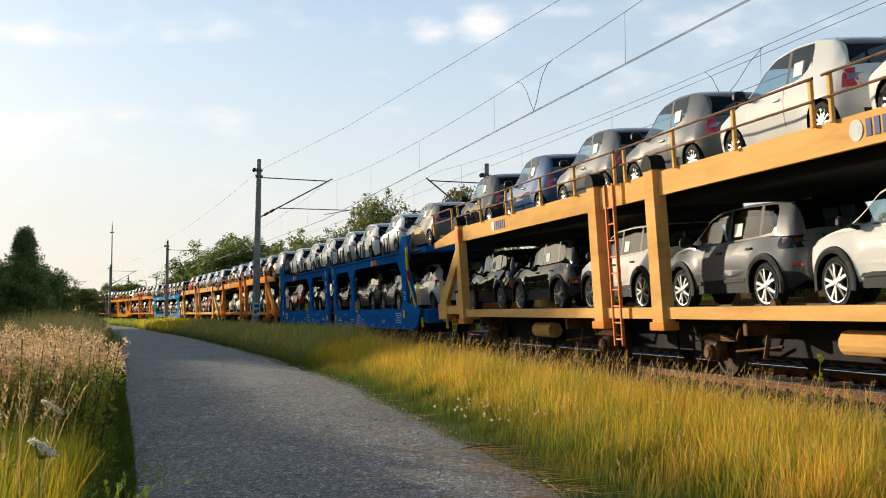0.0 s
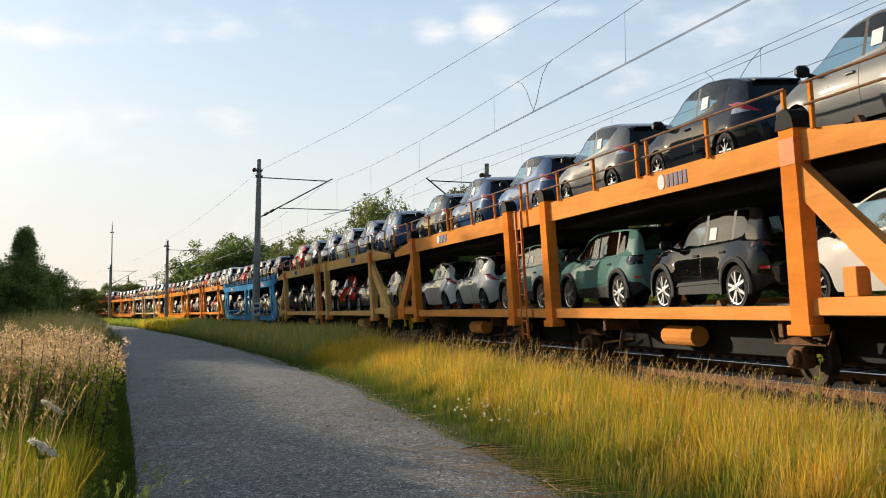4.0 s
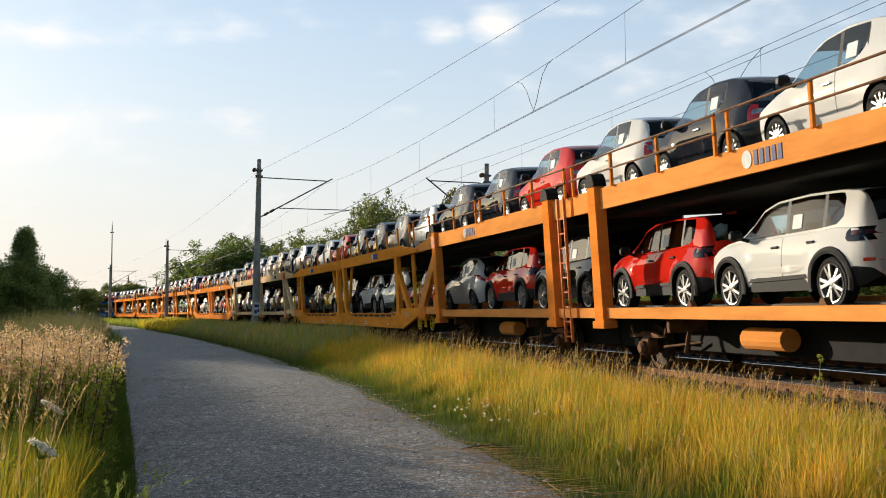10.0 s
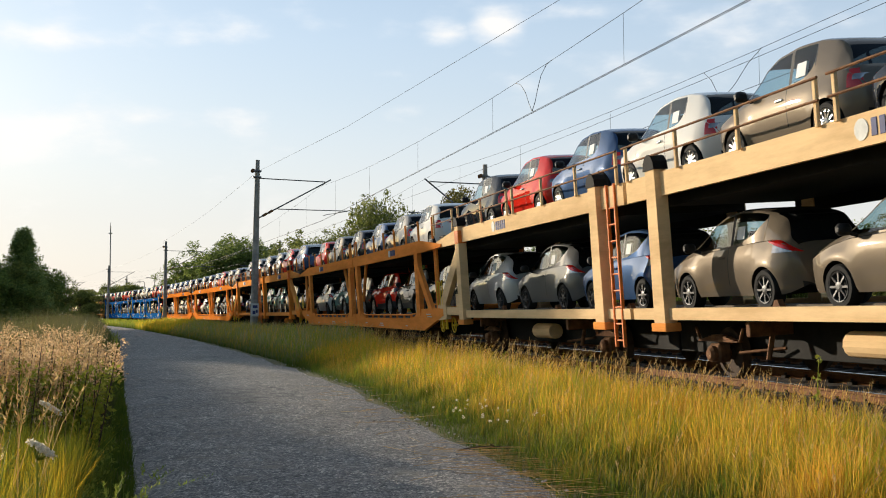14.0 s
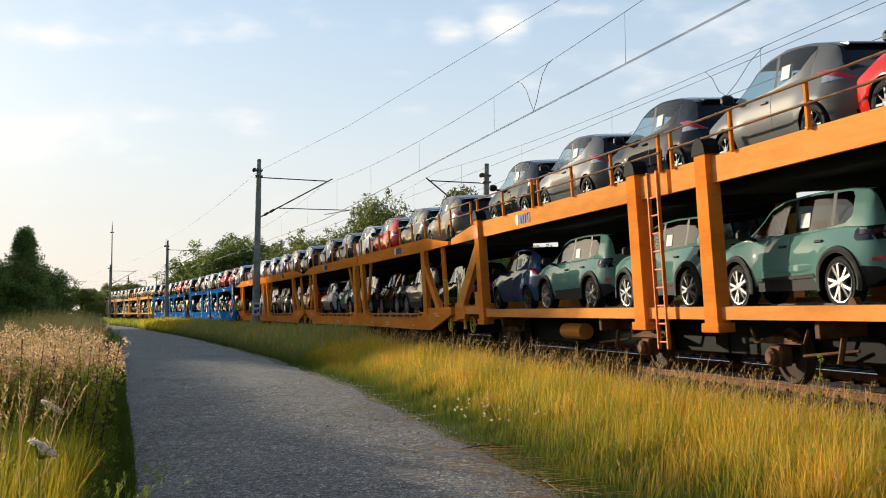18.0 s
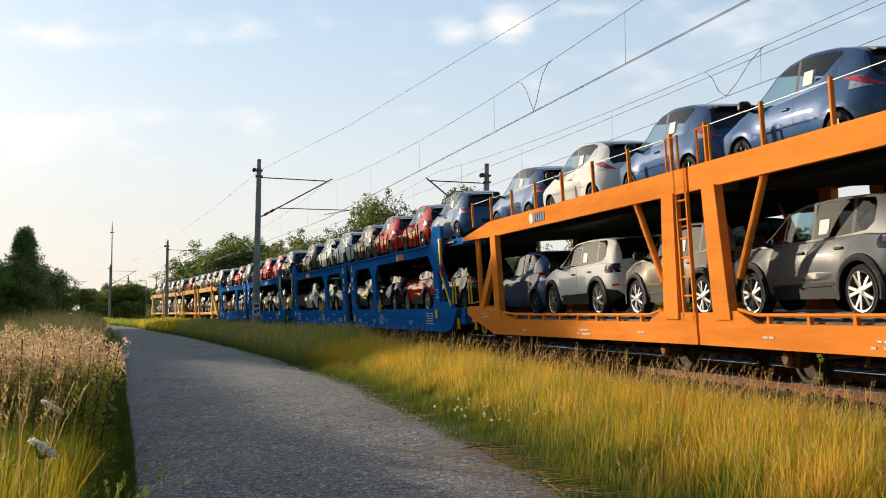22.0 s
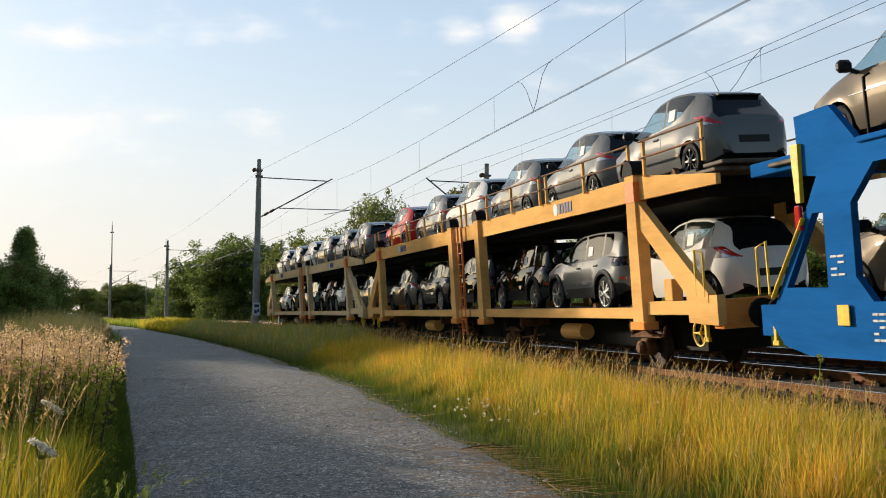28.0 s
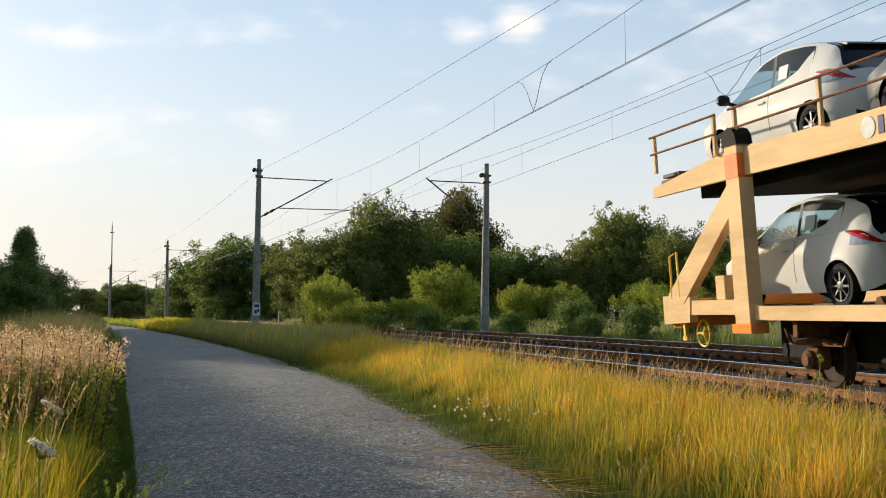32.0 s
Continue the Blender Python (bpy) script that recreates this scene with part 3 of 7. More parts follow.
# ---- cars on the train ----
COLOURS = {
    "white": (0.72, 0.70, 0.66), "silver": (0.42, 0.425, 0.43), "grey": (0.13, 0.13, 0.13), "taupe": (0.15, 0.122, 0.092),
    "dark": (0.013, 0.016, 0.024), "black": (0.004, 0.004, 0.005), "blue": (0.035, 0.075, 0.17), "red": (0.62, 0.022, 0.012),
    "teal": (0.12, 0.24, 0.21), "yellow": (0.6, 0.33, 0.012)}
METALLIC = {"silver": 0.3, "grey": 0.1, "taupe": 0.1, "blue": 0.1}
KINDS = {
    # length, width, wheel radius, front axle, rear axle, sill height; then roof line, shoulder line and lower window edge
    "city": dict(L=3.58, W=1.65, r=0.29, fa=1.13, ra=-1.17, sill=0.22, rim="alloy",
                 top=[(1.79, .46), (1.75, .66), (1.6, .78), (1.3, .90), (0.95, .99), (0.42, 1.37), (0.1, 1.49), (-0.4, 1.54), (-0.9, 1.51), (-1.22, 1.43), (-1.36, 1.34), (-1.6, .99), (-1.68, .92), (-1.75, .72), (-1.79, .46)],
                 belt=[(1.79, .42), (1.66, .66), (1.2, .82), (0.6, .90), (-0.5, .93), (-1.2, .96), (-1.55, .92), (-1.72, .74), (-1.79, .42)],
                 low=[(0.9, .95), (-0.5, .99), (-0.66, 1.02), (-0.78, 1.09), (-0.86, 1.22)],
                 win=[(0.82, -0.26), (-0.33, -0.84)], screen=(0.42, 0.92), rear=(-1.6, -1.27), roofcut=0.0),
    "hatch": dict(L=3.84, W=1.69, r=0.30, fa=1.14, ra=-1.25, sill=0.22, rim="dark",
                  top=[(1.92, .48), (1.88, .68), (1.7, .82), (1.4, .93), (1.05, 1.03), (0.4, 1.41), (0.05, 1.52), (-0.4, 1.57), (-0.9, 1.53), (-1.3, 1.44), (-1.5, 1.35), (-1.72, 1.06), (-1.8, .98), (-1.87, .86), (-1.9, .7), (-1.92, .46)],
                  belt=[(1.92, .44), (1.76, .68), (1.3, .84), (0.9, .91), (0, .95), (-0.9, 1.0), (-1.4, 1.01), (-1.7, .94), (-1.86, .76), (-1.92, .42)],
                  low=[(1.0, .96), (0, .99), (-0.5, 1.04), (-0.85, 1.14), (-1.14, 1.38)],
                  win=[(0.95, -0.2), (-0.27, -1.12)], screen=(0.4, 1.02), rear=(-1.8, -1.05), roofcut=0.0),
    "suv": dict(L=4.08, W=1.79, r=0.345, fa=1.27, ra=-1.29, sill=0.27, rim="alloy",
                top=[(2.04, .55), (2.01, .82), (1.9, .95), (1.6, 1.02), (1.12, 1.09), (0.55, 1.48), (0.15, 1.58), (-0.6, 1.61), (-1.3, 1.59), (-1.68, 1.54), (-1.78, 1.46), (-1.93, 1.12), (-1.97, 1.0), (-2.02, .76), (-2.04, .46)],
                belt=[(2.04, .5), (1.92, .82), (1.4, .97), (0.8, 1.0), (-0.6, 1.03), (-1.3, 1.06), (-1.8, 1.02), (-1.98, .8), (-2.04, .44)],
                low=[(1.1, 1.04), (0, 1.06), (-1.0, 1.09), (-1.3, 1.12), (-1.42, 1.2)],
                win=[(1.0, -0.12), (-0.19, -0.98), (-1.05, -1.43)], screen=(0.52, 1.08), rear=(-1.92, -1.66), roofcut=0.0),
}


def lerp_table(tab, x):
    xs = [p[0] for p in tab][::-1]
    return float(np.interp(x, xs, [p[1] for p in tab][::-1]))


class CarSkin:
    """Cross sections of a car body, from sill to roof centre."""

    def __init__(self, kind):
        self.kind, self.k = kind, KINDS[kind]
        g = np.linspace(-2.4, 2.4, 961)
        ker = np.exp(-np.linspace(-1.6, 1.6, 27) ** 2)
        ker /= ker.sum()
        self.tab = {}
        for key in ("top", "belt"):
            z = np.array([lerp_table(self.k[key], x) for x in g])
            sm = np.convolve(np.pad(z, 13, mode="edge"), ker, "valid")
            end = np.clip((self.k["L"] / 2 - np.abs(g)) / 0.1, 0, 1)
            self.tab[key] = (g, z * (1 - end) + sm * end)
        self.arch = self.k["r"] + (0.06 if kind == "suv" else 0.045)

    def z(self, key, x):
        return float(np.interp(x, *self.tab[key]))

    def half_width(self, x):
        k = self.k
        d = k["L"] / 2 - abs(x)
        u = abs(x) / (k["L"] / 2)
        r = 0.34 if x > 0 or self.kind == "suv" else 0.52
        cut = 0.75 * (r - math.sqrt(max(0.0, r * r - (r - min(d, r)) ** 2)))
        return k["W"] / 2 * (1 - 0.035 * u * u) - cut

    def side(self, x, z, w, zs):
        """Half width of the flank at a height."""
        if z > 0.62:
            y = w * (1 - 0.075 * ((z - 0.62) / 0.4) ** 2)
        else:
            y = w * (1 - 0.07 * ((0.62 - z) / 0.4) ** 2)
        bulge = 0.035 if self.kind != "suv" else 0.045
        for ax in (self.k["fa"], self.k["ra"]):
            q = math.hypot(x - ax, z - self.k["r"]) - self.arch
            y += bulge * math.exp(-(max(q, 0.0) / 0.16) ** 2) - 0.012
        # a crease below the shoulder
        y += 0.004 * math.exp(-((z - zs + 0.15) / 0.09) ** 2)
        return y

    def section(self, x):
        k = self.k
        zt, zs = self.z("top", x), self.z("belt", x)
        zt = max(zt, zs + 0.02)
        w = self.half_width(x)
        u = abs(x) / (k["L"] / 2)
        zb = k["sill"] + 0.14 * max(0.0, (u - 0.82) / 0.18) ** 2
        for ax in (k["fa"], k["ra"]):
            d = abs(x - ax)
            if d < self.arch:
                zb = max(zb, k["r"] + math.sqrt(self.arch ** 2 - d * d))
        zb = min(zb, zs - 0.1)
        out = [(self.side(x, zb + t * (zs - zb), w, zs), zb + t * (zs - zb)) for t in (0, .1, .22, .36, .52, .68, .84, 1)]
        ys = out[-1][0]
        cab = max(0.0, min(1.0, (zt - zs - 0.02) / 0.36))
        cab = cab * cab * (3 - 2 * cab)
        wr = w * (0.90 - 0.185 * cab) * (1 - {"hatch": 0.19, "city": 0.14, "suv": 0.05}[self.kind] * max(0.0, min(1.0, (-x - 0.6) / 1.1)) * cab)
        zr = zs + (zt - zs) * (0.55 + (0.40 if self.kind == "suv" else 0.375) * cab)
        y8, z8 = ys - 0.03 - 0.02 * cab, zs + 0.018 * min(1.0, (zt - zs) / 0.06)
        z9 = max(lerp_table(k["low"], x), z8 + 0.01)
        z10 = zr - 0.03
        ok = z10 > z9 + 0.02 and k["low"][-1][0] < x < k["low"][0][0]
        if not ok:
            z9 = z8 + (zr - z8) * 0.3
            z10 = z8 + (zr - z8) * 0.8

        def glass(z):
            t = (z - z8) / max(zr - z8, 1e-4)
            return y8 + (wr - y8) * t + 0.035 * cab * t * (1 - t) * 2
        out += [(y8, z8), (glass(z9), z9), (glass(z10), z10), (wr, zr)]
        for a in (20, 42, 62, 78, 90):
            a = radians(a)
            out.append((wr * math.cos(a) ** 0.75 if a < 1.57 else 0.0, zr + (zt - zr) * math.sin(a) ** 1.1))
        return out, ok

    def y_at(self, x, z):
        sec, _ = self.section(x)
        return float(np.interp(z, [p[1] for p in sec], [p[0] for p in sec]))

    def patch(self, x0, x1, lo, hi, lift, n=6, rows=3):
        """A thin panel lying on the flank, with a rim turned inward."""
        vs, fs = [], []
        for layer in (lift, -0.03):
            for i in range(n + 1):
                x = x0 + (x1 - x0) * i / n
                a, b = lo(x), hi(x)
                for j in range(rows + 1):
                    z = a + (b - a) * j / rows
                    vs.append((x, self.y_at(x, z) + layer, z))
        m = rows + 1
        o = (n + 1) * m
        for i in range(n):
            for j in range(rows):
                fs.append((i * m + j, (i + 1) * m + j, (i + 1) * m + j + 1, i * m + j + 1))
        loop = [i * m for i in range(n + 1)] + [n * m + j for j in range(1, m)] + [i * m + rows for i in range(n - 1, -1, -1)] + [j for j in range(rows - 1, 0, -1)]
        for p, q in zip(loop, loop[1:] + loop[:1]):
            fs.append((p, q, q + o, p + o))
        return Shape().add(vs, fs)


def mirrored(sh):
    out = Shape()
    return out.add([(x, -y, z) for x, y, z in sh.v], [f[::-1] for f in sh.f])


def build_car(kind):
    k = KINDS[kind]
    skin = CarSkin(kind)
    L, W, r = k["L"], k["W"], k["r"]
    arch, zw = skin.arch, k["r"]
    half = L / 2
    xs = set(np.round(np.linspace(-half, half, 44), 3))
    for d in (0.012, 0.03, 0.055, 0.085, 0.12, 0.16, 0.2, 0.25, 0.3, 0.35, 0.4, 0.45):
        xs |= {round(half - d, 3), round(d - half, 3)}
    for ax in (k["fa"], k["ra"]):
        for t in np.linspace(-1, 1, 15):
            xs.add(round(float(ax + arch * math.sin(t * math.pi / 2)), 3))
    must = set()
    for a, b in k["win"]:
        must |= {a, b, round(a + 0.025, 3), round(b - 0.025, 3)}
    must |= {k["screen"][0], k["screen"][1], k["rear"][0], k["rear"][1]}
    xs = sorted([x for x in map(float, xs) if all(abs(x - y) > 0.014 for y in must)] + [float(y) for y in must])
    keep = [xs[0]]
    for x in xs[1:]:
        if x - keep[-1] > 0.008:
            keep.append(x)
    xs = keep
    secs = [skin.section(x) for x in xs]
    nr = len(secs[0][0])
    m = 2 * nr - 1
    verts, tag = [], {"body": [], "window": [], "rear_window": [], "trim": [], "underbody": []}
    for x, (sec, _) in zip(xs, secs):
        verts += [(x, y, z) for y, z in sec] + [(x, -y, z) for y, z in sec[-2::-1]]
    front, back = k["win"][0][0], k["win"][-1][1]
    for i in range(len(xs) - 1):
        xm = (xs[i] + xs[i + 1]) / 2
        ok = secs[i][1] or secs[i + 1][1]
        pane = any(b < xm < a for a, b in k["win"])
        scr = k["screen"][0] < xm < k["screen"][1]
        rr = k["rear"][0] < xm < k["rear"][1]
        for j in range(m - 1):
            jj = j if j < nr - 1 else m - 2 - j
            q = (i * m + j, (i + 1) * m + j, (i + 1) * m + j + 1, i * m + j + 1)
            where = "body"
            if jj == 9 and ok and pane:
                where = "rear_window" if kind == "suv" and xm < k["win"][1][0] else "window"
            elif jj == 9 and ok and back - 0.02 < xm < front + 0.03:
                where = "trim"
            elif jj >= 12 and scr:
                where = "window"
            elif (jj >= 12 or (jj >= 11 and kind == "hatch" and xm < -1.3)) and rr:
                where = "rear_window"
            elif kind == "suv" and (jj == 0 or (jj <= 2 and xm < -half + 0.3) or (jj <= 1 and xm > half - 0.3)):
                where = "trim"
            elif kind != "suv" and jj <= 1 and xm < -half + 0.06:
                where = "trim"
            tag[where].append(q)
        tag["underbody"].append((i * m, i * m + m - 1, (i + 1) * m + m - 1, (i + 1) * m))
    for i in (0, len(xs) - 1):
        ring = [i * m + j for j in range(m)]
        for j in range(nr - 1):
            tag["body" if (kind != "suv" or j > 2) else "trim"].append((ring[j], ring[j + 1], ring[m - 2 - j], ring[m - 1 - j]))
    car = new("car")
    rear_mat = M_PRIVACY if kind == "hatch" else M_TINT
    for name, mat, sm in (("body", M_PAINT, True), ("window", M_GLASS, True), ("rear_window", rear_mat, True), ("trim", M_TRIM, True), ("underbody", M_DARK, False)):
        if tag[name]:
            sh = Shape().add(verts, tag[name])
            if name == "body" and kind == "suv":
                # a scoop pressed into the foot of the doors, that catches the sky
                for sy in (1, -1):
                    vs = []
                    for i in range(9):
                        x, w = 0.80 - 1.5 * i / 8, (0, 0.1, 0.25, 0.42, 0.6, 0.8, 1.0, 0.75, 0.0)[i]
                        zh = 0.60 + 0.02 * w
                        zl = zh - 0.012 - 0.08 * w
                        vs += [(x, sy * (skin.y_at(x, zh) + 0.001), zh), (x, sy * (skin.y_at(x, zl) + 0.002 + 0.016 * w), zl), (x, sy * skin.y_at(x, zl - 0.03), zl - 0.03)]
                    sh.add(vs, [(3 * i + j, 3 * i + j + 1, 3 * i + j + 4, 3 * i + j + 3) for i in range(8) for j in range(2)])
            part(name, sh, mat, car, {"window": "clear tinted glass", "rear_window": "dark rear glass", "trim": "black plastic trim"}.get(name, ""), sm)
    st = Shape()
    x0 = k["screen"][0] - 0.5
    for y in (-0.36, 0.36):
        st.box(x0 - 0.1, x0 + 0.45, y - 0.25, y + 0.25, 0.4, 0.62, 0.06)
        st.prism([(x0 - 0.12, 0.6), (x0 + 0.06, 0.6), (x0 - 0.12, 1.04), (x0 - 0.24, 1.04)], y - 0.22, y + 0.22).box(x0 - 0.27, x0 - 0.17, y - 0.11, y + 0.11, 1.06, 1.22, 0.04)
    part("front_seat_row", st, M_TRIM, car, "dark seats seen through the glass")
    # wheels
    q = 1.13 if kind == "suv" else 1.0
    ty = Shape().lathe([(r * 0.3, 0.0), (r * 0.66 * q, 0.0), (r * 0.68 * q, 0.085), (r * 0.74 * q, 0.1), (r * 0.93, 0.1), (r, 0.07), (r, -0.07), (r * 0.93, -0.1), (r * 0.66, -0.1)], n=24)
    me_t = ty.mesh("tyre", M_TYRE, True)
    rs = Shape().lathe([(r * 0.62 * q, 0.02), (r * 0.69 * q, 0.09), (r * 0.68 * q, 0.106), (r * 0.63 * q, 0.1), (r * 0.6 * q, 0.06)], n=24, caps=False)
    nsp = {"city": 12, "hatch": 8, "suv": 5}[kind]
    for i in range(nsp):
        a = 2 * math.pi * i / nsp
        for da in ((-0.22, 0.22) if kind == "suv" else (0.0,)):
            b2 = a + da
            rs.tube((0.04 * math.cos(a), 0.085, 0.04 * math.sin(a)), (r * 0.63 * q * math.cos(b2), 0.085, r * 0.63 * q * math.sin(b2)), {"suv": 0.03, "city": 0.017, "hatch": 0.02}[kind], 4)
    rs.lathe([(0.075, 0.05), (0.07, 0.1), (0.03, 0.11)], n=12)
    me_r = rs.mesh("rim", M_RIM if k["rim"] == "alloy" else M_RIMDARK)
    for ax in (k["fa"], k["ra"]):
        for sy in (1, -1):
            wh = part("wheel", me_t, M_TYRE, car, "black rubber tyre")
            wh.matrix_local = pose(ax, sy * (W / 2 - 0.12), zw, 0, 0, 0 if sy > 0 else 180)
            if sy > 0:
                part("rim", me_r, M_RIM, wh, "bright alloy rim" if k["rim"] == "alloy" else "dark rim")
    e = -half
    # tail lamps
    if kind == "city":
        lamp = skin.patch(e + 0.02, e + 0.23, lambda x: 0.68, lambda x: 0.93, 0.012)
        lens = skin.patch(e + 0.10, e + 0.165, lambda x: 0.775, lambda x: 0.855, 0.02)
        lamp_mat, lens_mat, words = M_TAIL, M_LENS, "square red ring tail lamp"
    elif kind == "hatch":
        def edge(x):
            return 0.83 + (x - e - 0.1) * 0.36
        lamp = skin.patch(e + 0.07, e + 0.56, edge, lambda x: edge(x) + 0.085 * math.sin(min(1.0, (x - e - 0.07) / 0.49) * 2.8 + 0.15), 0.014, 8, 2)
        lens = skin.patch(e + 0.1, e + 0.44, lambda x: 0.825, lambda x: max(0.835, edge(x) - 0.004), 0.012, 6, 2)
        lamp_mat, lens_mat, words = M_TAIL, M_LENS, "red tail lamp over a clear lens"
    else:
        def hexa(x, s):
            t = (x - e - 0.02) / 0.42
            return 0.955 + s * 0.09 * min(1.0, (1 - t) * 4.5 + 0.45) * min(1.0, t * 9 + 0.5)
        lamp = skin.patch(e + 0.02, e + 0.44, lambda x: hexa(x, -1), lambda x: hexa(x, 1), 0.012, 10, 2)
        lens = skin.patch(e + 0.07, e + 0.34, lambda x: 0.945, lambda x: 1.005, 0.018, 6, 1)
        lamp_mat, lens_mat, words = M_PRIVACY, M_SMOKED, "smoked dark hexagonal tail lamp"
    first = part("tail_light", lamp, lamp_mat, car, words, True)
    part("lens", lens, lens_mat, first, "", True)
    part("tail_light", mirrored(lamp), lamp_mat, car, words, True)
    # mirror, handles, seams and papers on the near side
    xf = k["screen"][1] - 0.22
    zf = skin.z("belt", xf) + 0.04
    mir = Shape().box(xf - 0.06, xf + 0.09, W / 2 - 0.03, W / 2 + 0.17, zf, zf + 0.16, 0.045)
    mir.tube((xf, W / 2 - 0.14, zf - 0.01), (xf, W / 2 + 0.04, zf + 0.05), 0.03)
    part("mirror", mir, M_TRIM, car, "black door mirror", True)
    for q, (a, b) in enumerate(k["win"][:2]):
        if q == 0 or kind == "suv":
            zh = skin.z("belt", b + 0.1) - 0.13
            yh = skin.y_at(b + 0.14, zh)
            part("door_handle", Shape().box(b + 0.05, b + 0.23, yh - 0.02, yh + 0.028, zh - 0.018, zh + 0.018, 0.012), M_CHROME if kind == "city" else (M_PAINT if kind == "hatch" else M_TRIM), car)
    seam = Shape()
    for x, top in ((k["win"][0][1] - 0.03, 0.0),):
        s2 = skin.patch(x - 0.005, x + 0.005, lambda q: k["sill"] + 0.16, lambda q: skin.z("belt", q) - 0.01 - top, 0.0025, 1, 8)
        seam.add(s2.v, s2.f)
    part("door_seam", seam, M_TRIM, car)
    a, b = k["win"][1]
    xm = a - 0.21
    zlo = lerp_table(k["low"], xm) + 0.05
    part("paper_sheet", skin.patch(xm - 0.11, xm + 0.11, lambda x: zlo, lambda x: zlo + 0.2, 0.008, 1, 1), M_PAPER, car, "white delivery paper on the side window")
    if kind == "suv":
        for ax in (k["fa"], k["ra"]):
            clad = Shape()
            prof = [(-0.012, -0.04), (-0.012, 0.02), (0.03, 0.034), (0.075, 0.022), (0.085, -0.02)]
            vs, fs, n = [], [], 22
            for i in range(n + 1):
                t = radians(-14 + 208 * i / n)
                for dr, dy in prof:
                    q = arch + dr
                    x, z = ax + q * math.cos(t), zw + q * math.sin(t)
                    vs.append((x, skin.y_at(x, max(z, 0.45)) + dy, z))
            for i in range(n):
                for j in range(len(prof) - 1):
                    p = i * len(prof) + j
                    fs.append((p, p + len(prof), p + len(prof) + 1, p + 1))
            clad.add(vs, fs)
            part("arch_cladding", clad, M_CLAD, car, "grey-black plastic arch trim", True)
        x0, x1 = k["ra"] + arch + 0.06, k["fa"] - arch - 0.06
        y1 = skin.y_at(0, 0.4)
        sill = Shape().prism([(x0 - 0.05, 0.26), (x1 + 0.05, 0.26), (x1, 0.40), (x1 - 0.12, 0.47), (x0 + 0.1, 0.50), (x0, 0.42)], y1 - 0.1, y1 + 0.008)
        sill.prism([(x0 + 0.06, 0.43), (x1 - 0.06, 0.40), (x1 - 0.13, 0.455), (x0 + 0.11, 0.485)], y1 - 0.02, y1 + 0.03)
        part("sill_cladding", sill, M_CLAD, car, "grey-black plastic sill")
        part("reflector", skin.patch(e + 0.012, e + 0.14, lambda x: 0.60, lambda x: 0.645, 0.015, 4, 1), M_TAIL, car, "red bumper reflector")
    else:
        part("rear_plate_recess", Shape().box(e - 0.006, e + 0.05, -0.28, 0.28, 0.5, 0.62, 0.01), M_TRIM, car)
    if kind == "hatch":
        part("spoiler", Shape().prism([(-1.3, 1.415), (-1.56, 1.365), (-1.58, 1.34), (-1.46, 1.32), (-1.3, 1.37)], -0.4, 0.4), M_PRIVACY, car, "glossy black roof spoiler")
    return car


LOWER_Z, UPPER_Z = 1.06, 3.24
DROP = {"open": 0.0, "trough": 0.2, "panel": 0.15, "truss": 0.2}  # how much lower the upper deck lies
LOW_DROP = {"open": 0.0, "trough": 0.12, "panel": 0.0, "truss": 0.12}
KIND_WORDS = {"city": "small rounded three-door car", "hatch": "five-door hatchback with black rear glass", "suv": "compact off-roader with black cladding"}
MASTER = {}


def place_car(kind, colour, sigma, upper, wagon):
    if kind not in MASTER:
        MASTER[kind] = build_car(kind)
        car = MASTER[kind]
    else:
        car = copy_thing(MASTER[kind], Matrix())
    for ch in car.children_recursive:
        ch.color = (*COLOURS[colour], METALLIC.get(colour, 0.0))
    tagged(car, f"{colour} {KIND_WORDS[kind]} on {'upper' if upper else 'lower'} wagon deck", "car", group="cars on the train")
    yj = 0.04 * math.sin(sigma * 3.7)
    MOVING.append((car, sigma, pose(0, yj, UPPER_Z - DROP[wagon] if upper else LOWER_Z - LOW_DROP[wagon], 0, 0, 0.8 * math.sin(sigma * 5.1))))
    return car


# ---- wagons ----


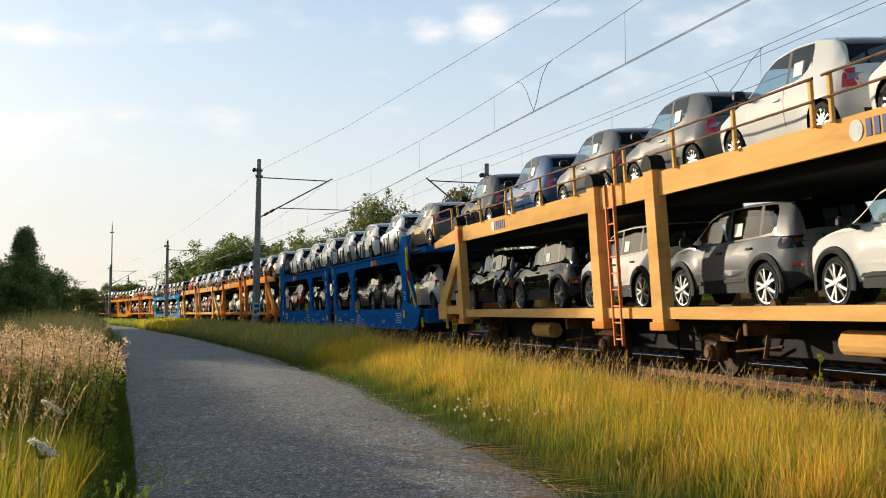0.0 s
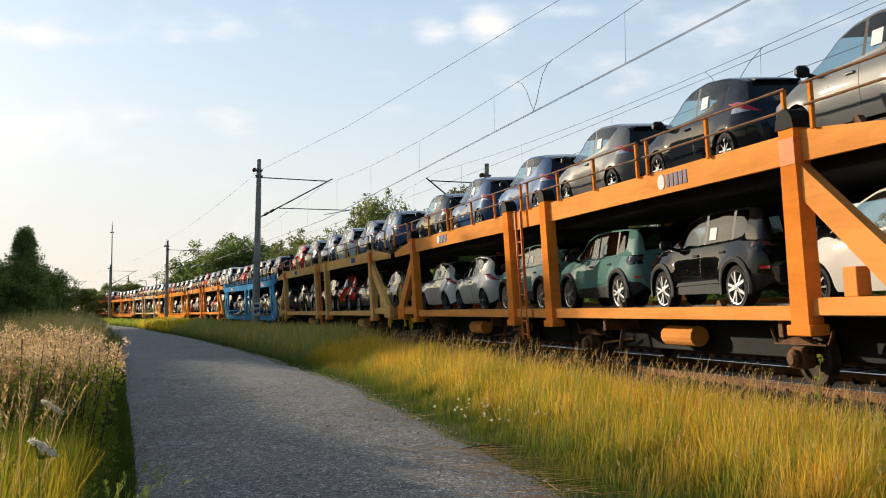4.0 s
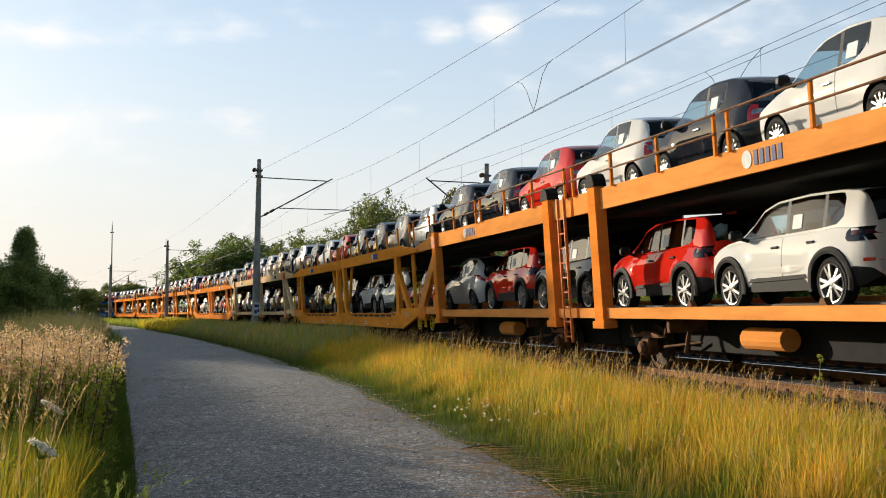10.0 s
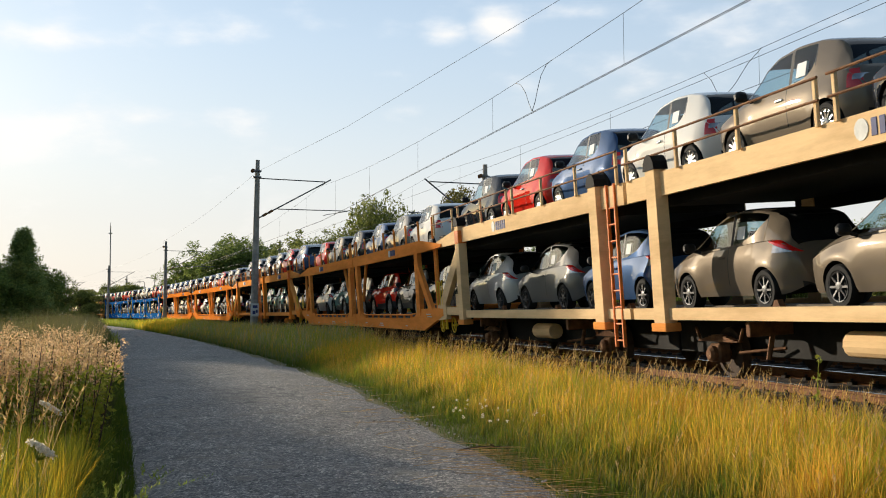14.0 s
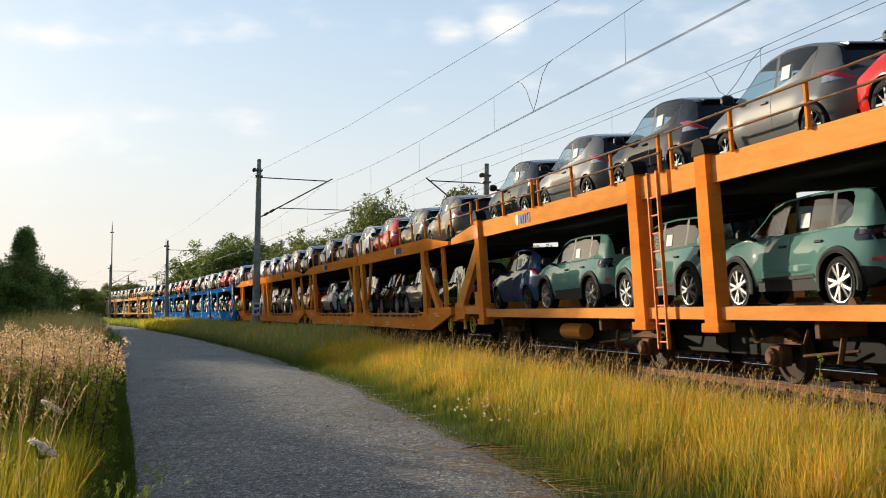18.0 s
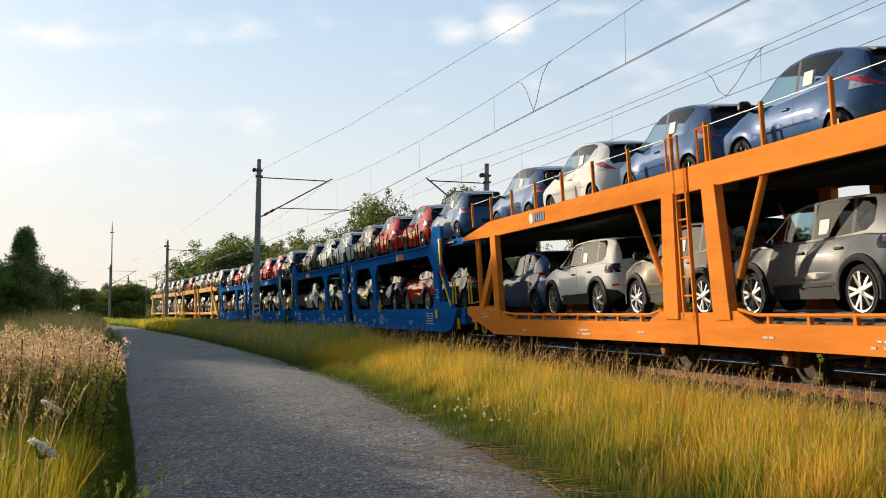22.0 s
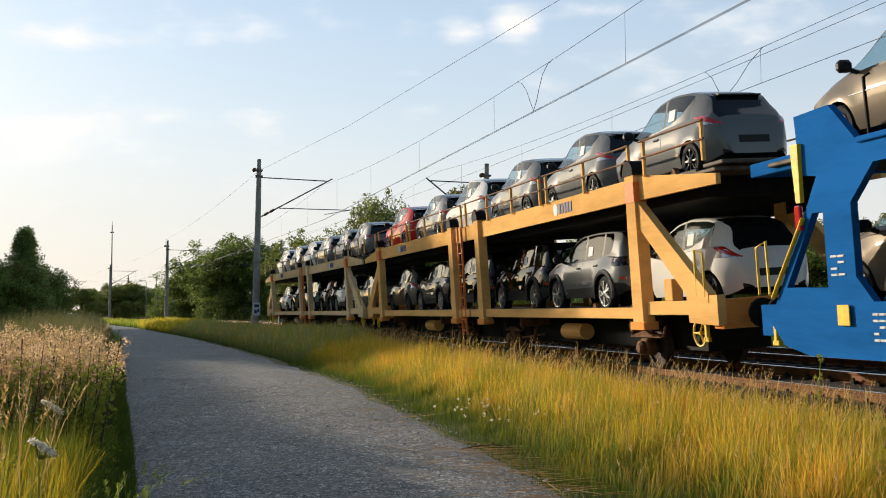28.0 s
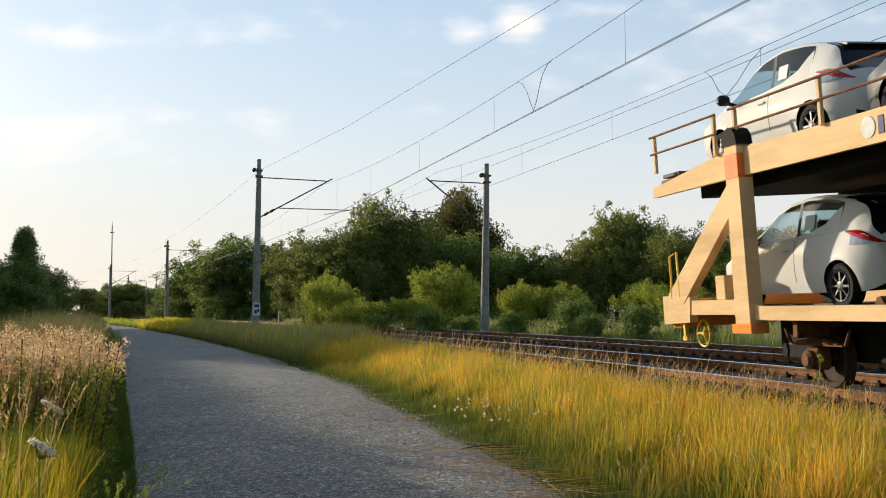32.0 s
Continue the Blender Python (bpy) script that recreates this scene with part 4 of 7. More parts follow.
def wagon_parts_common(u, unit, L, panel, axles):
    """Wheelsets, buffers and coupling of one unit; u() turns metres from the outer end into x."""
    for a in axles:
        ws = part("wheelset", Shape().tube((u(a), -1.0, 0.4), (u(a), 1.0, 0.4), 0.07, 8), M_RUST, unit)
        for sy in (1, -1):
            prof = [(0.4, -0.07), (0.43, -0.06), (0.4, -0.02), (0.395, 0.065), (0.33, 0.065), (0.31, 0.02), (0.12, 0.02), (0.1, 0.07)]
            if sy < 0:
                prof = [(r_, -y_) for r_, y_ in prof]
            part("wheel", Shape().lathe(prof, y0=sy * 0.75, n=22, cx=u(a), cz=0.4), M_WHEEL_SHADE, ws, "brown steel railway wheel darkened for underframe shade", True)
            ax = Shape().box(u(a) - 0.16, u(a) + 0.16, sy * 0.98 - 0.1, sy * 0.98 + 0.1, 0.26, 0.56, 0.03)
            ax.lathe([(0.12, -0.06), (0.13, 0.05), (0.08, 0.09)] if sy > 0 else [(0.12, 0.06), (0.13, -0.05), (0.08, -0.09)], y0=sy * 1.1, n=12, cx=u(a), cz=0.4)
            part("axle_box", ax, M_RUST, unit)
            sp = Shape()
            for q in range(5):
                hw = 0.62 - 0.11 * q
                sp.box(u(a) - hw, u(a) + hw, sy * 0.98 - 0.05, sy * 0.98 + 0.05, 0.58 + 0.022 * q, 0.6 + 0.022 * q, 0.004)
            sp.tube((u(a) - 0.62, sy * 0.98, 0.59), (u(a) - 0.75, sy * 0.98, 0.8), 0.025).tube((u(a) + 0.62, sy * 0.98, 0.59), (u(a) + 0.75, sy * 0.98, 0.8), 0.025)
            if sy > 0:
                part("leaf_spring", sp, M_RUST, unit)
    for sy in (1, -1):
        bf = Shape().tube((u(0.1), sy * 0.875, 1.02), (u(-0.18), sy * 0.875, 1.02), 0.09, 10).tube((u(-0.16), sy * 0.875, 1.02), (u(-0.22), sy * 0.875, 1.02), 0.22, 14)
        part("buffer", bf, M_DARK, unit)
        if sy < 0:
            continue
        part("grab_handle", Shape().line([(u(0.35), sy * 1.5, 1.3), (u(0.35), sy * 1.5, 1.95), (u(0.6), sy * 1.5, 2.02), (u(0.62), sy * 1.5, 1.3)], 0.02), M_YELLOW, unit, "yellow handrail")
        part("shunter_hook", Shape().box(u(0.55) - 0.04, u(0.55) + 0.04, sy * 1.4 - 0.03, sy * 1.4 + 0.03, 0.62, 0.9, 0.01).box(u(0.55) - 0.08, u(0.55) + 0.08, sy * 1.4 - 0.03, sy * 1.4 + 0.03, 0.6, 0.67, 0.01), M_YELLOW, unit, "yellow lifting hook")
    part("coupling", Shape().tube((u(0.3), 0, 1.0), (u(-0.25), 0, 0.95), 0.06).box(min(u(0.3), u(0.0)), max(u(0.3), u(0.0)), -0.15, 0.15, 0.88, 1.12), M_DARK, unit)
    # hand brake: on the wall of the windowed wagons, under the end of the others
    xw, yw, zw = (u(9.9), 1.53, 1.3) if panel else (u(0.95), 1.3, 0.72)
    hw = Shape()
    pts = [(xw + 0.21 * math.cos(2 * math.pi * q / 12), yw, zw + 0.21 * math.sin(2 * math.pi * q / 12)) for q in range(13)]
    hw.line(pts, 0.02)
    for q in (0, 4, 8):
        hw.tube(pts[q], (xw, yw, zw), 0.016)
    hw.tube((xw, yw - 0.12, zw), (xw, yw + 0.02, zw), 0.03)
    part("hand_brake_wheel", hw, M_YELLOW, unit, "yellow brake handwheel")
    part("brake_tank", Shape().tube((u(L * 0.55) - 0.55, 0.85, 0.62), (u(L * 0.55) + 0.55, 0.85, 0.62), 0.17, 14), M_WAGON, unit)
    # sill made deeper and wider in near-black, to fill the dark underneath
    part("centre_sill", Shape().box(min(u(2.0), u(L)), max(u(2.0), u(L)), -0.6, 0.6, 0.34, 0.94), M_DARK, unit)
    for q in range(2):
        xx = u(3.5 + q * (L - 4) / 1.5)
        part("cross_bearer", Shape().box(xx - 0.06, xx + 0.06, -1.3, 1.3, 0.7, 0.92), M_RUST, unit)
        if q % 2:
            part("brake_rod", Shape().tube((xx, 0.7, 0.5), (xx + 0.9, 0.95, 0.42), 0.025), M_RUST, unit)
            part("brake_hanger", Shape().tube((xx, 0.9, 0.75), (xx, 1.0, 0.35), 0.04), M_RUST, unit)


def logo(unit, x, z, size, mats, y=1.5):
    """A company mark: a round badge and five plain bars."""
    b, w = mats
    part("badge", Shape().tube((x + size * 1.6, y - 0.02, z), (x + size * 1.6, y + 0.008, z), size * 0.5, 12), b, unit)
    sh = Shape()
    for q in range(5):
        xx = x + size * (0.7 - q * 0.58)
        sh.box(xx - size * 0.2, xx + size * 0.2, y - 0.01, y + 0.008, z - size * 0.4, z + size * 0.4, 0.004)
    part("company_mark", sh, w, unit)


def data_panels(unit, u, spots, mat=None):
    """Small unreadable data panels on the side."""
    for d, z, w, h in spots:
        sh = Shape()
        for q in range(max(1, int(h / 0.07))):
            zz = z + q * 0.075
            x0, n = u(d) - w / 2, max(2, int(w / 0.11))
            for i in range(n):
                if (i * 7 + q * 3 + int(d * 10)) % 5:
                    sh.box(x0 + i * w / n, x0 + (i + 0.86) * w / n, 1.49, 1.512, zz, zz + 0.028, 0.003)
        tagged(part("data_panel", sh, mat or M_WHITE, unit), kind="stuff")


def railing(unit, u, spans, y=1.47, z0=3.34, h=0.62, mat=None, rails=(0.32, 0.6), step=1.75):
    for sy in (1, -1):
        for a, b in (spans if sy > 0 else [(spans[0][0], spans[-1][1])]):
            n = max(1, round((b - a) / (step if sy > 0 else step * 2)))
            for i in range(n + 1):
                d = a + (b - a) * i / n
                part("rail_post", Shape().box(u(d) - 0.035, u(d) + 0.035, sy * y - 0.025, sy * y + 0.025, z0, z0 + h, 0.008), mat or M_WAGON, unit)
            for hz in rails:
                part("guard_rail", Shape().tube((u(a - 0.1), sy * (y + 0.035), z0 + hz), (u(b + 0.1), sy * (y + 0.035), z0 + hz), 0.02, 6), mat or M_RUST, unit)


def ladder(unit, u, d, z0, z1, mat=None):
    sh = Shape()
    for dx in (-0.17, 0.17):
        sh.box(u(d) + dx - 0.025, u(d) + dx + 0.025, 1.44, 1.5, z0, z1, 0.006)
    n = int((z1 - z0) / 0.3)
    for i in range(n):
        z = z0 + 0.12 + i * 0.3
        sh.tube((u(d) - 0.17, 1.47, z), (u(d) + 0.17, 1.47, z), 0.017)
    part("ladder", sh, mat or M_WAGON, unit)


def chocks(unit, u, L, z, n, y=1.0):
    n = max(3, n - 2)
    for i in range(n):
        d = 1.6 + (L - 2.2) * i / (n - 1)
        sh = Shape().prism([(u(d) - 0.14, z), (u(d) + 0.14, z), (u(d) + 0.05, z + 0.16), (u(d) - 0.02, z + 0.17)], y + 0.15, y + 0.24)
        sh.tube((u(d), y + 0.1, z + 0.03), (u(d), y + 0.34, z + 0.03), 0.03)
        part("wheel_chock", sh, M_RUST, unit)


def deck(unit, u, L, z, name, d0=0.3):
    a, b = sorted((u(d0), u(L)))
    sh = Shape().box(a, b, -1.38, 1.38, z - 0.07, z - 0.012)
    for y in (1.17, 0.62):
        sh.box(a + 0.9, b - 0.05, y - 0.03, y + 0.03, z + 0.01, z + 0.07, 0.008)
    if name == "lower_deck":
        for i in range(int((b - a - 1.2) / 0.62)):
            x = a + 1.0 + 0.62 * i
            sh.box(x - 0.03, x + 0.03, 1.19, 1.3, z - 0.02, z + 0.03, 0.008)
    part(name, sh, M_DECK, unit)
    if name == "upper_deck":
        # solid near-black box in place of cross-beams, keeps the deck underside dark
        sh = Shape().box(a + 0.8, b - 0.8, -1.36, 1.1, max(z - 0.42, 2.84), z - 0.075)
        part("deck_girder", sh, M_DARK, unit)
        # added near-black sheet that hides the sky below the far deck edge
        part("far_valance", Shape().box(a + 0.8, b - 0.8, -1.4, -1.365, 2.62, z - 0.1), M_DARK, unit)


def start_unit(L, sx, label):
    unit = tagged(new("rail_wagon"), label, "rail wagon", group="car-carrying rail wagons")
    return unit, (lambda d: sx * (L / 2 - d))


def unit_open(sx, L=13.1):
    unit, u = start_unit(L, sx, "two-deck car wagon with open posts")
    wagon_parts_common(u, unit, L, False, (3.5, 11.0))
    deck(unit, u, L, LOWER_Z, "lower_deck")
    deck(unit, u, L, UPPER_Z, "upper_deck", 0.0)
    for sy in (1, -1):
        y0, y1 = (1.38, 1.48) if sy > 0 else (-1.48, -1.38)
        part("lower_sill", Shape().prism([(u(0.45), 1.02), (u(2.3), 1.02), (u(2.9), 0.95), (u(L - 0.05), 0.95), (u(L - 0.05), 1.14), (u(3.0), 1.14), (u(2.3), 1.24), (u(0.45), 1.24)], y0, y1), M_WAGON, unit)
        part("upper_beam", Shape().prism([(u(-0.15), 2.96), (u(2.3), 2.98), (u(L - 0.05), 2.98), (u(L - 0.05), 3.37), (u(2.2), 3.37), (u(-0.15), 3.12)], y0, y1 - 0.02 * (sy > 0)), M_WAGON, unit)
        for d in (2.62, 11.88):
            w0, w1 = (0.2, 0.17)
            post = part("post", Shape().prism([(u(d) - w0, 0.8), (u(d) + w0, 0.8), (u(d) + w1, 3.42), (u(d) - w1, 3.42)], sy * 1.34 if sy > 0 else -1.56, sy * 1.56 if sy > 0 else -1.34), M_WAGON, unit)
            capm = Shape()
            vs, fs = [], []
            for q in range(7):
                t = math.pi * q / 6
                for yy in (1.32, 1.58):
                    vs.append((u(d) + 0.21 * math.cos(t), sy * yy, 3.42 + 0.26 * math.sin(t)))
            for q in range(6):
                fs.append((2 * q, 2 * q + 1, 2 * q + 3, 2 * q + 2))
            fs += [tuple(range(0, 14, 2)), tuple(range(13, 0, -2)), (0, 1, 13, 12)]
            part("post_cap", capm.add(vs, fs), M_DARK, post, "dark worn rubber post cap")
            part("post_foot", Shape().box(u(d) - 0.27, u(d) + 0.27, sy * 1.45 - 0.14, sy * 1.45 + 0.14, 0.76, 0.9), M_WAGON, post)
            if d < 5:
                part("warning_band", Shape().box(u(d) - 0.178, u(d) + 0.178, sy * 1.45 - 0.118, sy * 1.45 + 0.118, 2.95, 3.3, 0.004), M_ORANGE, post)
        part("brace", Shape().prism([(u(2.45), 2.95), (u(2.45), 2.5), (u(0.75), 1.2), (u(0.25), 1.2), (u(0.25), 1.35)], sy * 1.44 - 0.07, sy * 1.44 + 0.07), M_WAGON, unit)
        part("end_bracket", Shape().prism([(u(0.0), 0.86), (u(0.9), 0.9), (u(0.95), 1.3), (u(0.0), 1.32)], sy * 1.43 - 0.07, sy * 1.43 + 0.07), M_WAGON, unit)
        if sy > 0:
            part("equipment_box", Shape().box(u(1.75) - 0.14, u(1.75) + 0.14, 1.2, 1.4, 1.24, 1.6), M_WAGON, unit)
    part("headstock", Shape().box(min(u(0.05), u(0.35)), max(u(0.05), u(0.35)), -1.38, 1.38, 0.8, 1.25), M_WAGON, unit)
    part("end_flap", Shape().box(min(u(-0.1), u(0.5)), max(u(-0.1), u(0.5)), -1.3, 1.3, 3.27, 3.33), M_DECK, unit)
    railing(unit, u, [(0.1, 2.1), (2.7, 6.8), (7.2, 12.9)], y=1.5)
    if sx > 0:
        ladder(unit, u, 12.55, 0.45, 3.4, M_ORANGE)
    logo(unit, u(6.0), 3.18, 0.26, (M_WHITE, M_INK), 1.462)
    data_panels(unit, u, [(11.88, 1.62, 0.2, 0.12), (11.88, 2.45, 0.2, 0.1), (2.62, 1.75, 0.2, 0.12)], M_ORANGE)
    chocks(unit, u, L, LOWER_Z, 6)
    chocks(unit, u, L, UPPER_Z, 5)
    return unit


def cut(poly_pts, c):
    """Cut the corners of a rectangle given as x0, x1, z0, z1."""
    x0, x1, z0, z1 = poly_pts
    return [(x0 + c, z0), (x1 - c, z0), (x1, z0 + c), (x1, z1 - 1.4 * c), (x1 - 1.6 * c, z1), (x0 + 1.6 * c, z1), (x0, z1 - 1.4 * c), (x0, z0 + c)]


def unit_panel(sx, L=15.45):
    unit, u = start_unit(L, sx, "two-deck car wagon with windowed walls")
    wagon_parts_common(u, unit, L, True, (3.2, 13.4))
    deck(unit, u, L, LOWER_Z, "lower_deck")
    deck(unit, u, L, UPPER_Z - DROP["panel"], "upper_deck", 0.6)
    outer = [(0.35, 1.16), (0.75, 1.16), (1.9, 2.75), (1.55, 2.8), (1.5, 3.56), (2.25, 3.58), (2.75, 3.08), (L - 0.02, 3.05), (L - 0.02, 2.82), (L - 0.2, 2.7), (L - 0.3, 2.4), (L - 0.34, 1.1), (L - 0.34, 0.5), (1.5, 0.5), (0.9, 0.62)]
    holes = [cut((2.55, 10.5, 1.18, 2.78), 0.3), cut((11.05, L - 1.08, 1.18, 2.76), 0.28), [(1.05, 1.38), (1.98, 1.36), (1.98, 2.3), (1.75, 2.3)]]
    for sy in (1, -1):
        y0, y1 = (1.4, 1.5) if sy > 0 else (-1.5, -1.4)
        part("side_wall", plate_with_holes([(u(d), z) for d, z in outer], [[(u(d), z) for d, z in h] for h in holes], y0, y1), M_WAGON, unit)
        part("top_flange", Shape().box(min(u(2.8), u(L)), max(u(2.8), u(L)), sy * 1.46 - 0.09, sy * 1.46 + 0.09, 3.03, 3.1), M_WAGON, unit)
        part("yellow_rail", Shape().tube((u(0.75), sy * 1.54, 1.25), (u(1.6), sy * 1.54, 2.25), 0.03), M_YELLOW, unit, "yellow handrail")
        part("end_flag", Shape().prism([(u(1.45), 3.2), (u(1.62), 3.2), (u(1.6), 2.45), (u(1.5), 2.45)], sy * 1.5, sy * 1.56), M_YELLOW, unit, "yellow end bracket")
        part("red_marker", Shape().box(u(1.5) - 0.06, u(1.5) + 0.06, sy * 1.5, sy * 1.5 + 0.06 * sy, 2.1, 2.42) if sy > 0 else Shape().box(u(1.5) - 0.06, u(1.5) + 0.06, -1.56, -1.5, 2.1, 2.42), M_TAIL, unit, "red marker")
    part("end_bridge", Shape().box(min(u(0.0), u(2.2)), max(u(0.0), u(2.2)), -1.3, 1.3, 2.95, 3.14), M_WAGON, unit)
    part("headstock", Shape().box(min(u(0.1), u(1.2)), max(u(0.1), u(1.2)), -1.35, 1.35, 0.72, 1.15), M_WAGON, unit)
    # hoops and stanchions along the upper deck
    for i in range(10):
        d = 2.9 + i * 1.36
        for sy in (1, -1):
            if sy < 0 and i % 2:
                continue
            part("stanchion", Shape().line([(u(d), sy * 1.42, 3.08), (u(d), sy * 1.44, 3.78), (u(d + 0.06), sy * 1.40, 3.82)], 0.022), M_DARK, unit, "dark steel stanchion")
            if i % 3 == 1:
                part("hoop", Shape().line([(u(d + 0.3), sy * 1.42, 3.08), (u(d + 0.3), sy * 1.42, 3.7), (u(d + 0.75), sy * 1.42, 3.7), (u(d + 0.75), sy * 1.42, 3.08)], 0.022), M_DARK, unit, "dark steel hoop")
    for sy in (1, -1):
        part("wire_rope", Shape().tube((u(2.6), sy * 1.44, 3.62), (u(L - 0.2), sy * 1.44, 3.6), 0.008, 4), M_STEEL, unit)
    if sx > 0:
        ladder(unit, u, L - 0.3, 0.5, 3.3)
    logo(unit, u(6.5), 2.9, 0.24, (M_WHITE, M_ORANGE), 1.505)
    data_panels(unit, u, [(3.2, 0.72, 0.8, 0.36), (5.5, 0.7, 0.5, 0.2), (9.0, 0.72, 0.35, 0.2), (13.7, 0.72, 0.75, 0.2), (12.4, 0.66, 0.3, 0.08), (12.4, 0.98, 0.3, 0.08), (11.0, 0.7, 0.45, 0.2), (9.8, 0.66, 0.7, 0.42), (2.2, 1.5, 0.3, 0.3)])
    for q, z in enumerate((2.86, 2.72, 2.0)):
        part("warning_sign", Shape().prism([(u(L - 0.68) - 0.1, z), (u(L - 0.68) + 0.1, z), (u(L - 0.68), z + 0.18)], 1.49, 1.512), M_YELLOW, unit, "yellow warning triangle")
    part("warning_sign", Shape().lathe([(0.1, 1.5), (0.1, 1.512), (0.06, 1.512)], n=14, cx=u(L - 0.68), cz=1.5, caps=False), M_TAIL, unit, "red ring sign")
    part("data_panel", Shape().box(u(L - 0.68) - 0.1, u(L - 0.68) + 0.1, 1.49, 1.512, 2.32, 2.5, 0.004), M_WHITE, unit)
    part("yellow_panel", Shape().box(u(2.3) - 0.12, u(2.3) + 0.12, 1.53, 1.545, 0.9, 1.15, 0.004), M_YELLOW, unit)
    part("yellow_panel", Shape().box(u(14.65) - 0.12, u(14.65) + 0.12, 1.5, 1.515, 0.72, 0.95, 0.004), M_YELLOW, unit)
    chocks(unit, u, L, LOWER_Z, 6)
    chocks(unit, u, L, UPPER_Z - DROP["panel"], 7)
    return unit


def unit_truss(sx, L=12.35):
    unit, u = start_unit(L, sx, "two-deck car wagon with side trusses")
    wagon_parts_common(u, unit, L, False, (3.0, 10.6))
    deck(unit, u, L, LOWER_Z - 0.12, "lower_deck")
    deck(unit, u, L, UPPER_Z - DROP["truss"], "upper_deck", 0.4)
    for sy in (1, -1):
        y0, y1 = (1.4, 1.49) if sy > 0 else (-1.49, -1.4)
        part("upper_beam", Shape().prism([(u(0.2), 2.85), (u(1.2), 2.7), (u(L - 0.03), 2.66), (u(L - 0.03), 3.04), (u(1.6), 3.06), (u(1.4), 3.4), (u(1.05), 3.4), (u(0.9), 3.1), (u(0.2), 3.05)], y0, y1), M_WAGON, unit)
        part("side_sill", Shape().prism([(u(0.35), 0.95), (u(1.1), 0.6), (u(L - 0.03), 0.6), (u(L - 0.03), 1.0), (u(L - 1.4), 1.0), (u(L - 1.6), 0.86), (u(2.8), 0.86), (u(2.4), 1.15), (u(0.35), 1.5)], y0, y1), M_WAGON, unit)
        part("end_post", Shape().prism([(u(1.0), 1.2), (u(1.45), 1.2), (u(1.5), 2.75), (u(1.1), 2.75)], y0 + 0.01, y1 + 0.01), M_WAGON, unit)
        part("brace", Shape().prism([(u(0.4), 1.5), (u(0.75), 1.4), (u(2.6), 2.7), (u(2.15), 2.72)], y0 - 0.01, y1 + 0.02), M_WAGON, unit)
        part("post", Shape().prism([(u(2.15), 1.05), (u(2.5), 1.05), (u(2.62), 2.72), (u(2.2), 2.72)], y0, y1 + 0.004), M_WAGON, unit)
        part("inner_post", Shape().prism([(u(L - 1.35), 0.95), (u(L - 0.85), 0.95), (u(L - 0.6), 2.7), (u(L - 1.0), 2.7)], y0, y1 + 0.004), M_WAGON, unit)
    part("headstock", Shape().box(min(u(0.1), u(0.9)), max(u(0.1), u(0.9)), -1.35, 1.35, 0.75, 1.15), M_WAGON, unit)
    railing(unit, u, [(2.9, L - 1.6)], y=1.38, z0=0.86, h=0.42, rails=(0.38,), mat=M_WAGON, step=1.6)
    railing(unit, u, [(1.7, L - 0.2)], y=1.42, z0=3.04, h=0.26, rails=(0.12, 0.25), mat=M_WAGON, step=0.8)
    for i in range(7):
        d = 1.9 + i * 1.6
        for sy in (1, -1):
            part("stanchion", Shape().box(u(d) - 0.03, u(d) + 0.03, sy * 1.47 - 0.03, sy * 1.47 + 0.03, 3.05, 3.95, 0.008), M_DARK, unit, "dark steel stanchion")
    for sy in (1, -1):
        part("wire_rope", Shape().tube((u(1.9), sy * 1.47, 3.85), (u(L - 0.3), sy * 1.47, 3.82), 0.008, 4), M_STEEL, unit)
        if sy > 0:
            part("wire_rope", Shape().tube((u(1.9), sy * 1.47, 3.55), (u(L - 0.3), sy * 1.47, 3.53), 0.008, 4), M_STEEL, unit)
    if sx > 0:
        ladder(unit, u, L - 0.3, 0.75, 2.7)
    logo(unit, u(5.2), 2.86, 0.25, (M_ORANGE, M_ORANGE), 1.495)
    data_panels(unit, u, [(1.9, 0.75, 0.45, 0.3), (4.6, 0.68, 0.7, 0.1), (9.8, 0.7, 0.5, 0.2), (L - 2.2, 0.7, 0.35, 0.1)])
    part("yellow_panel", Shape().box(u(0.9) - 0.1, u(0.9) + 0.1, 1.49, 1.503, 1.0, 1.3, 0.004), M_YELLOW, unit)
    part("yellow_panel", Shape().box(u(L - 1.5) - 0.1, u(L - 1.5) + 0.1, 1.49, 1.503, 1.2, 1.4, 0.004), M_YELLOW, unit)
    chocks(unit, u, L, LOWER_Z - 0.12, 5)
    return unit


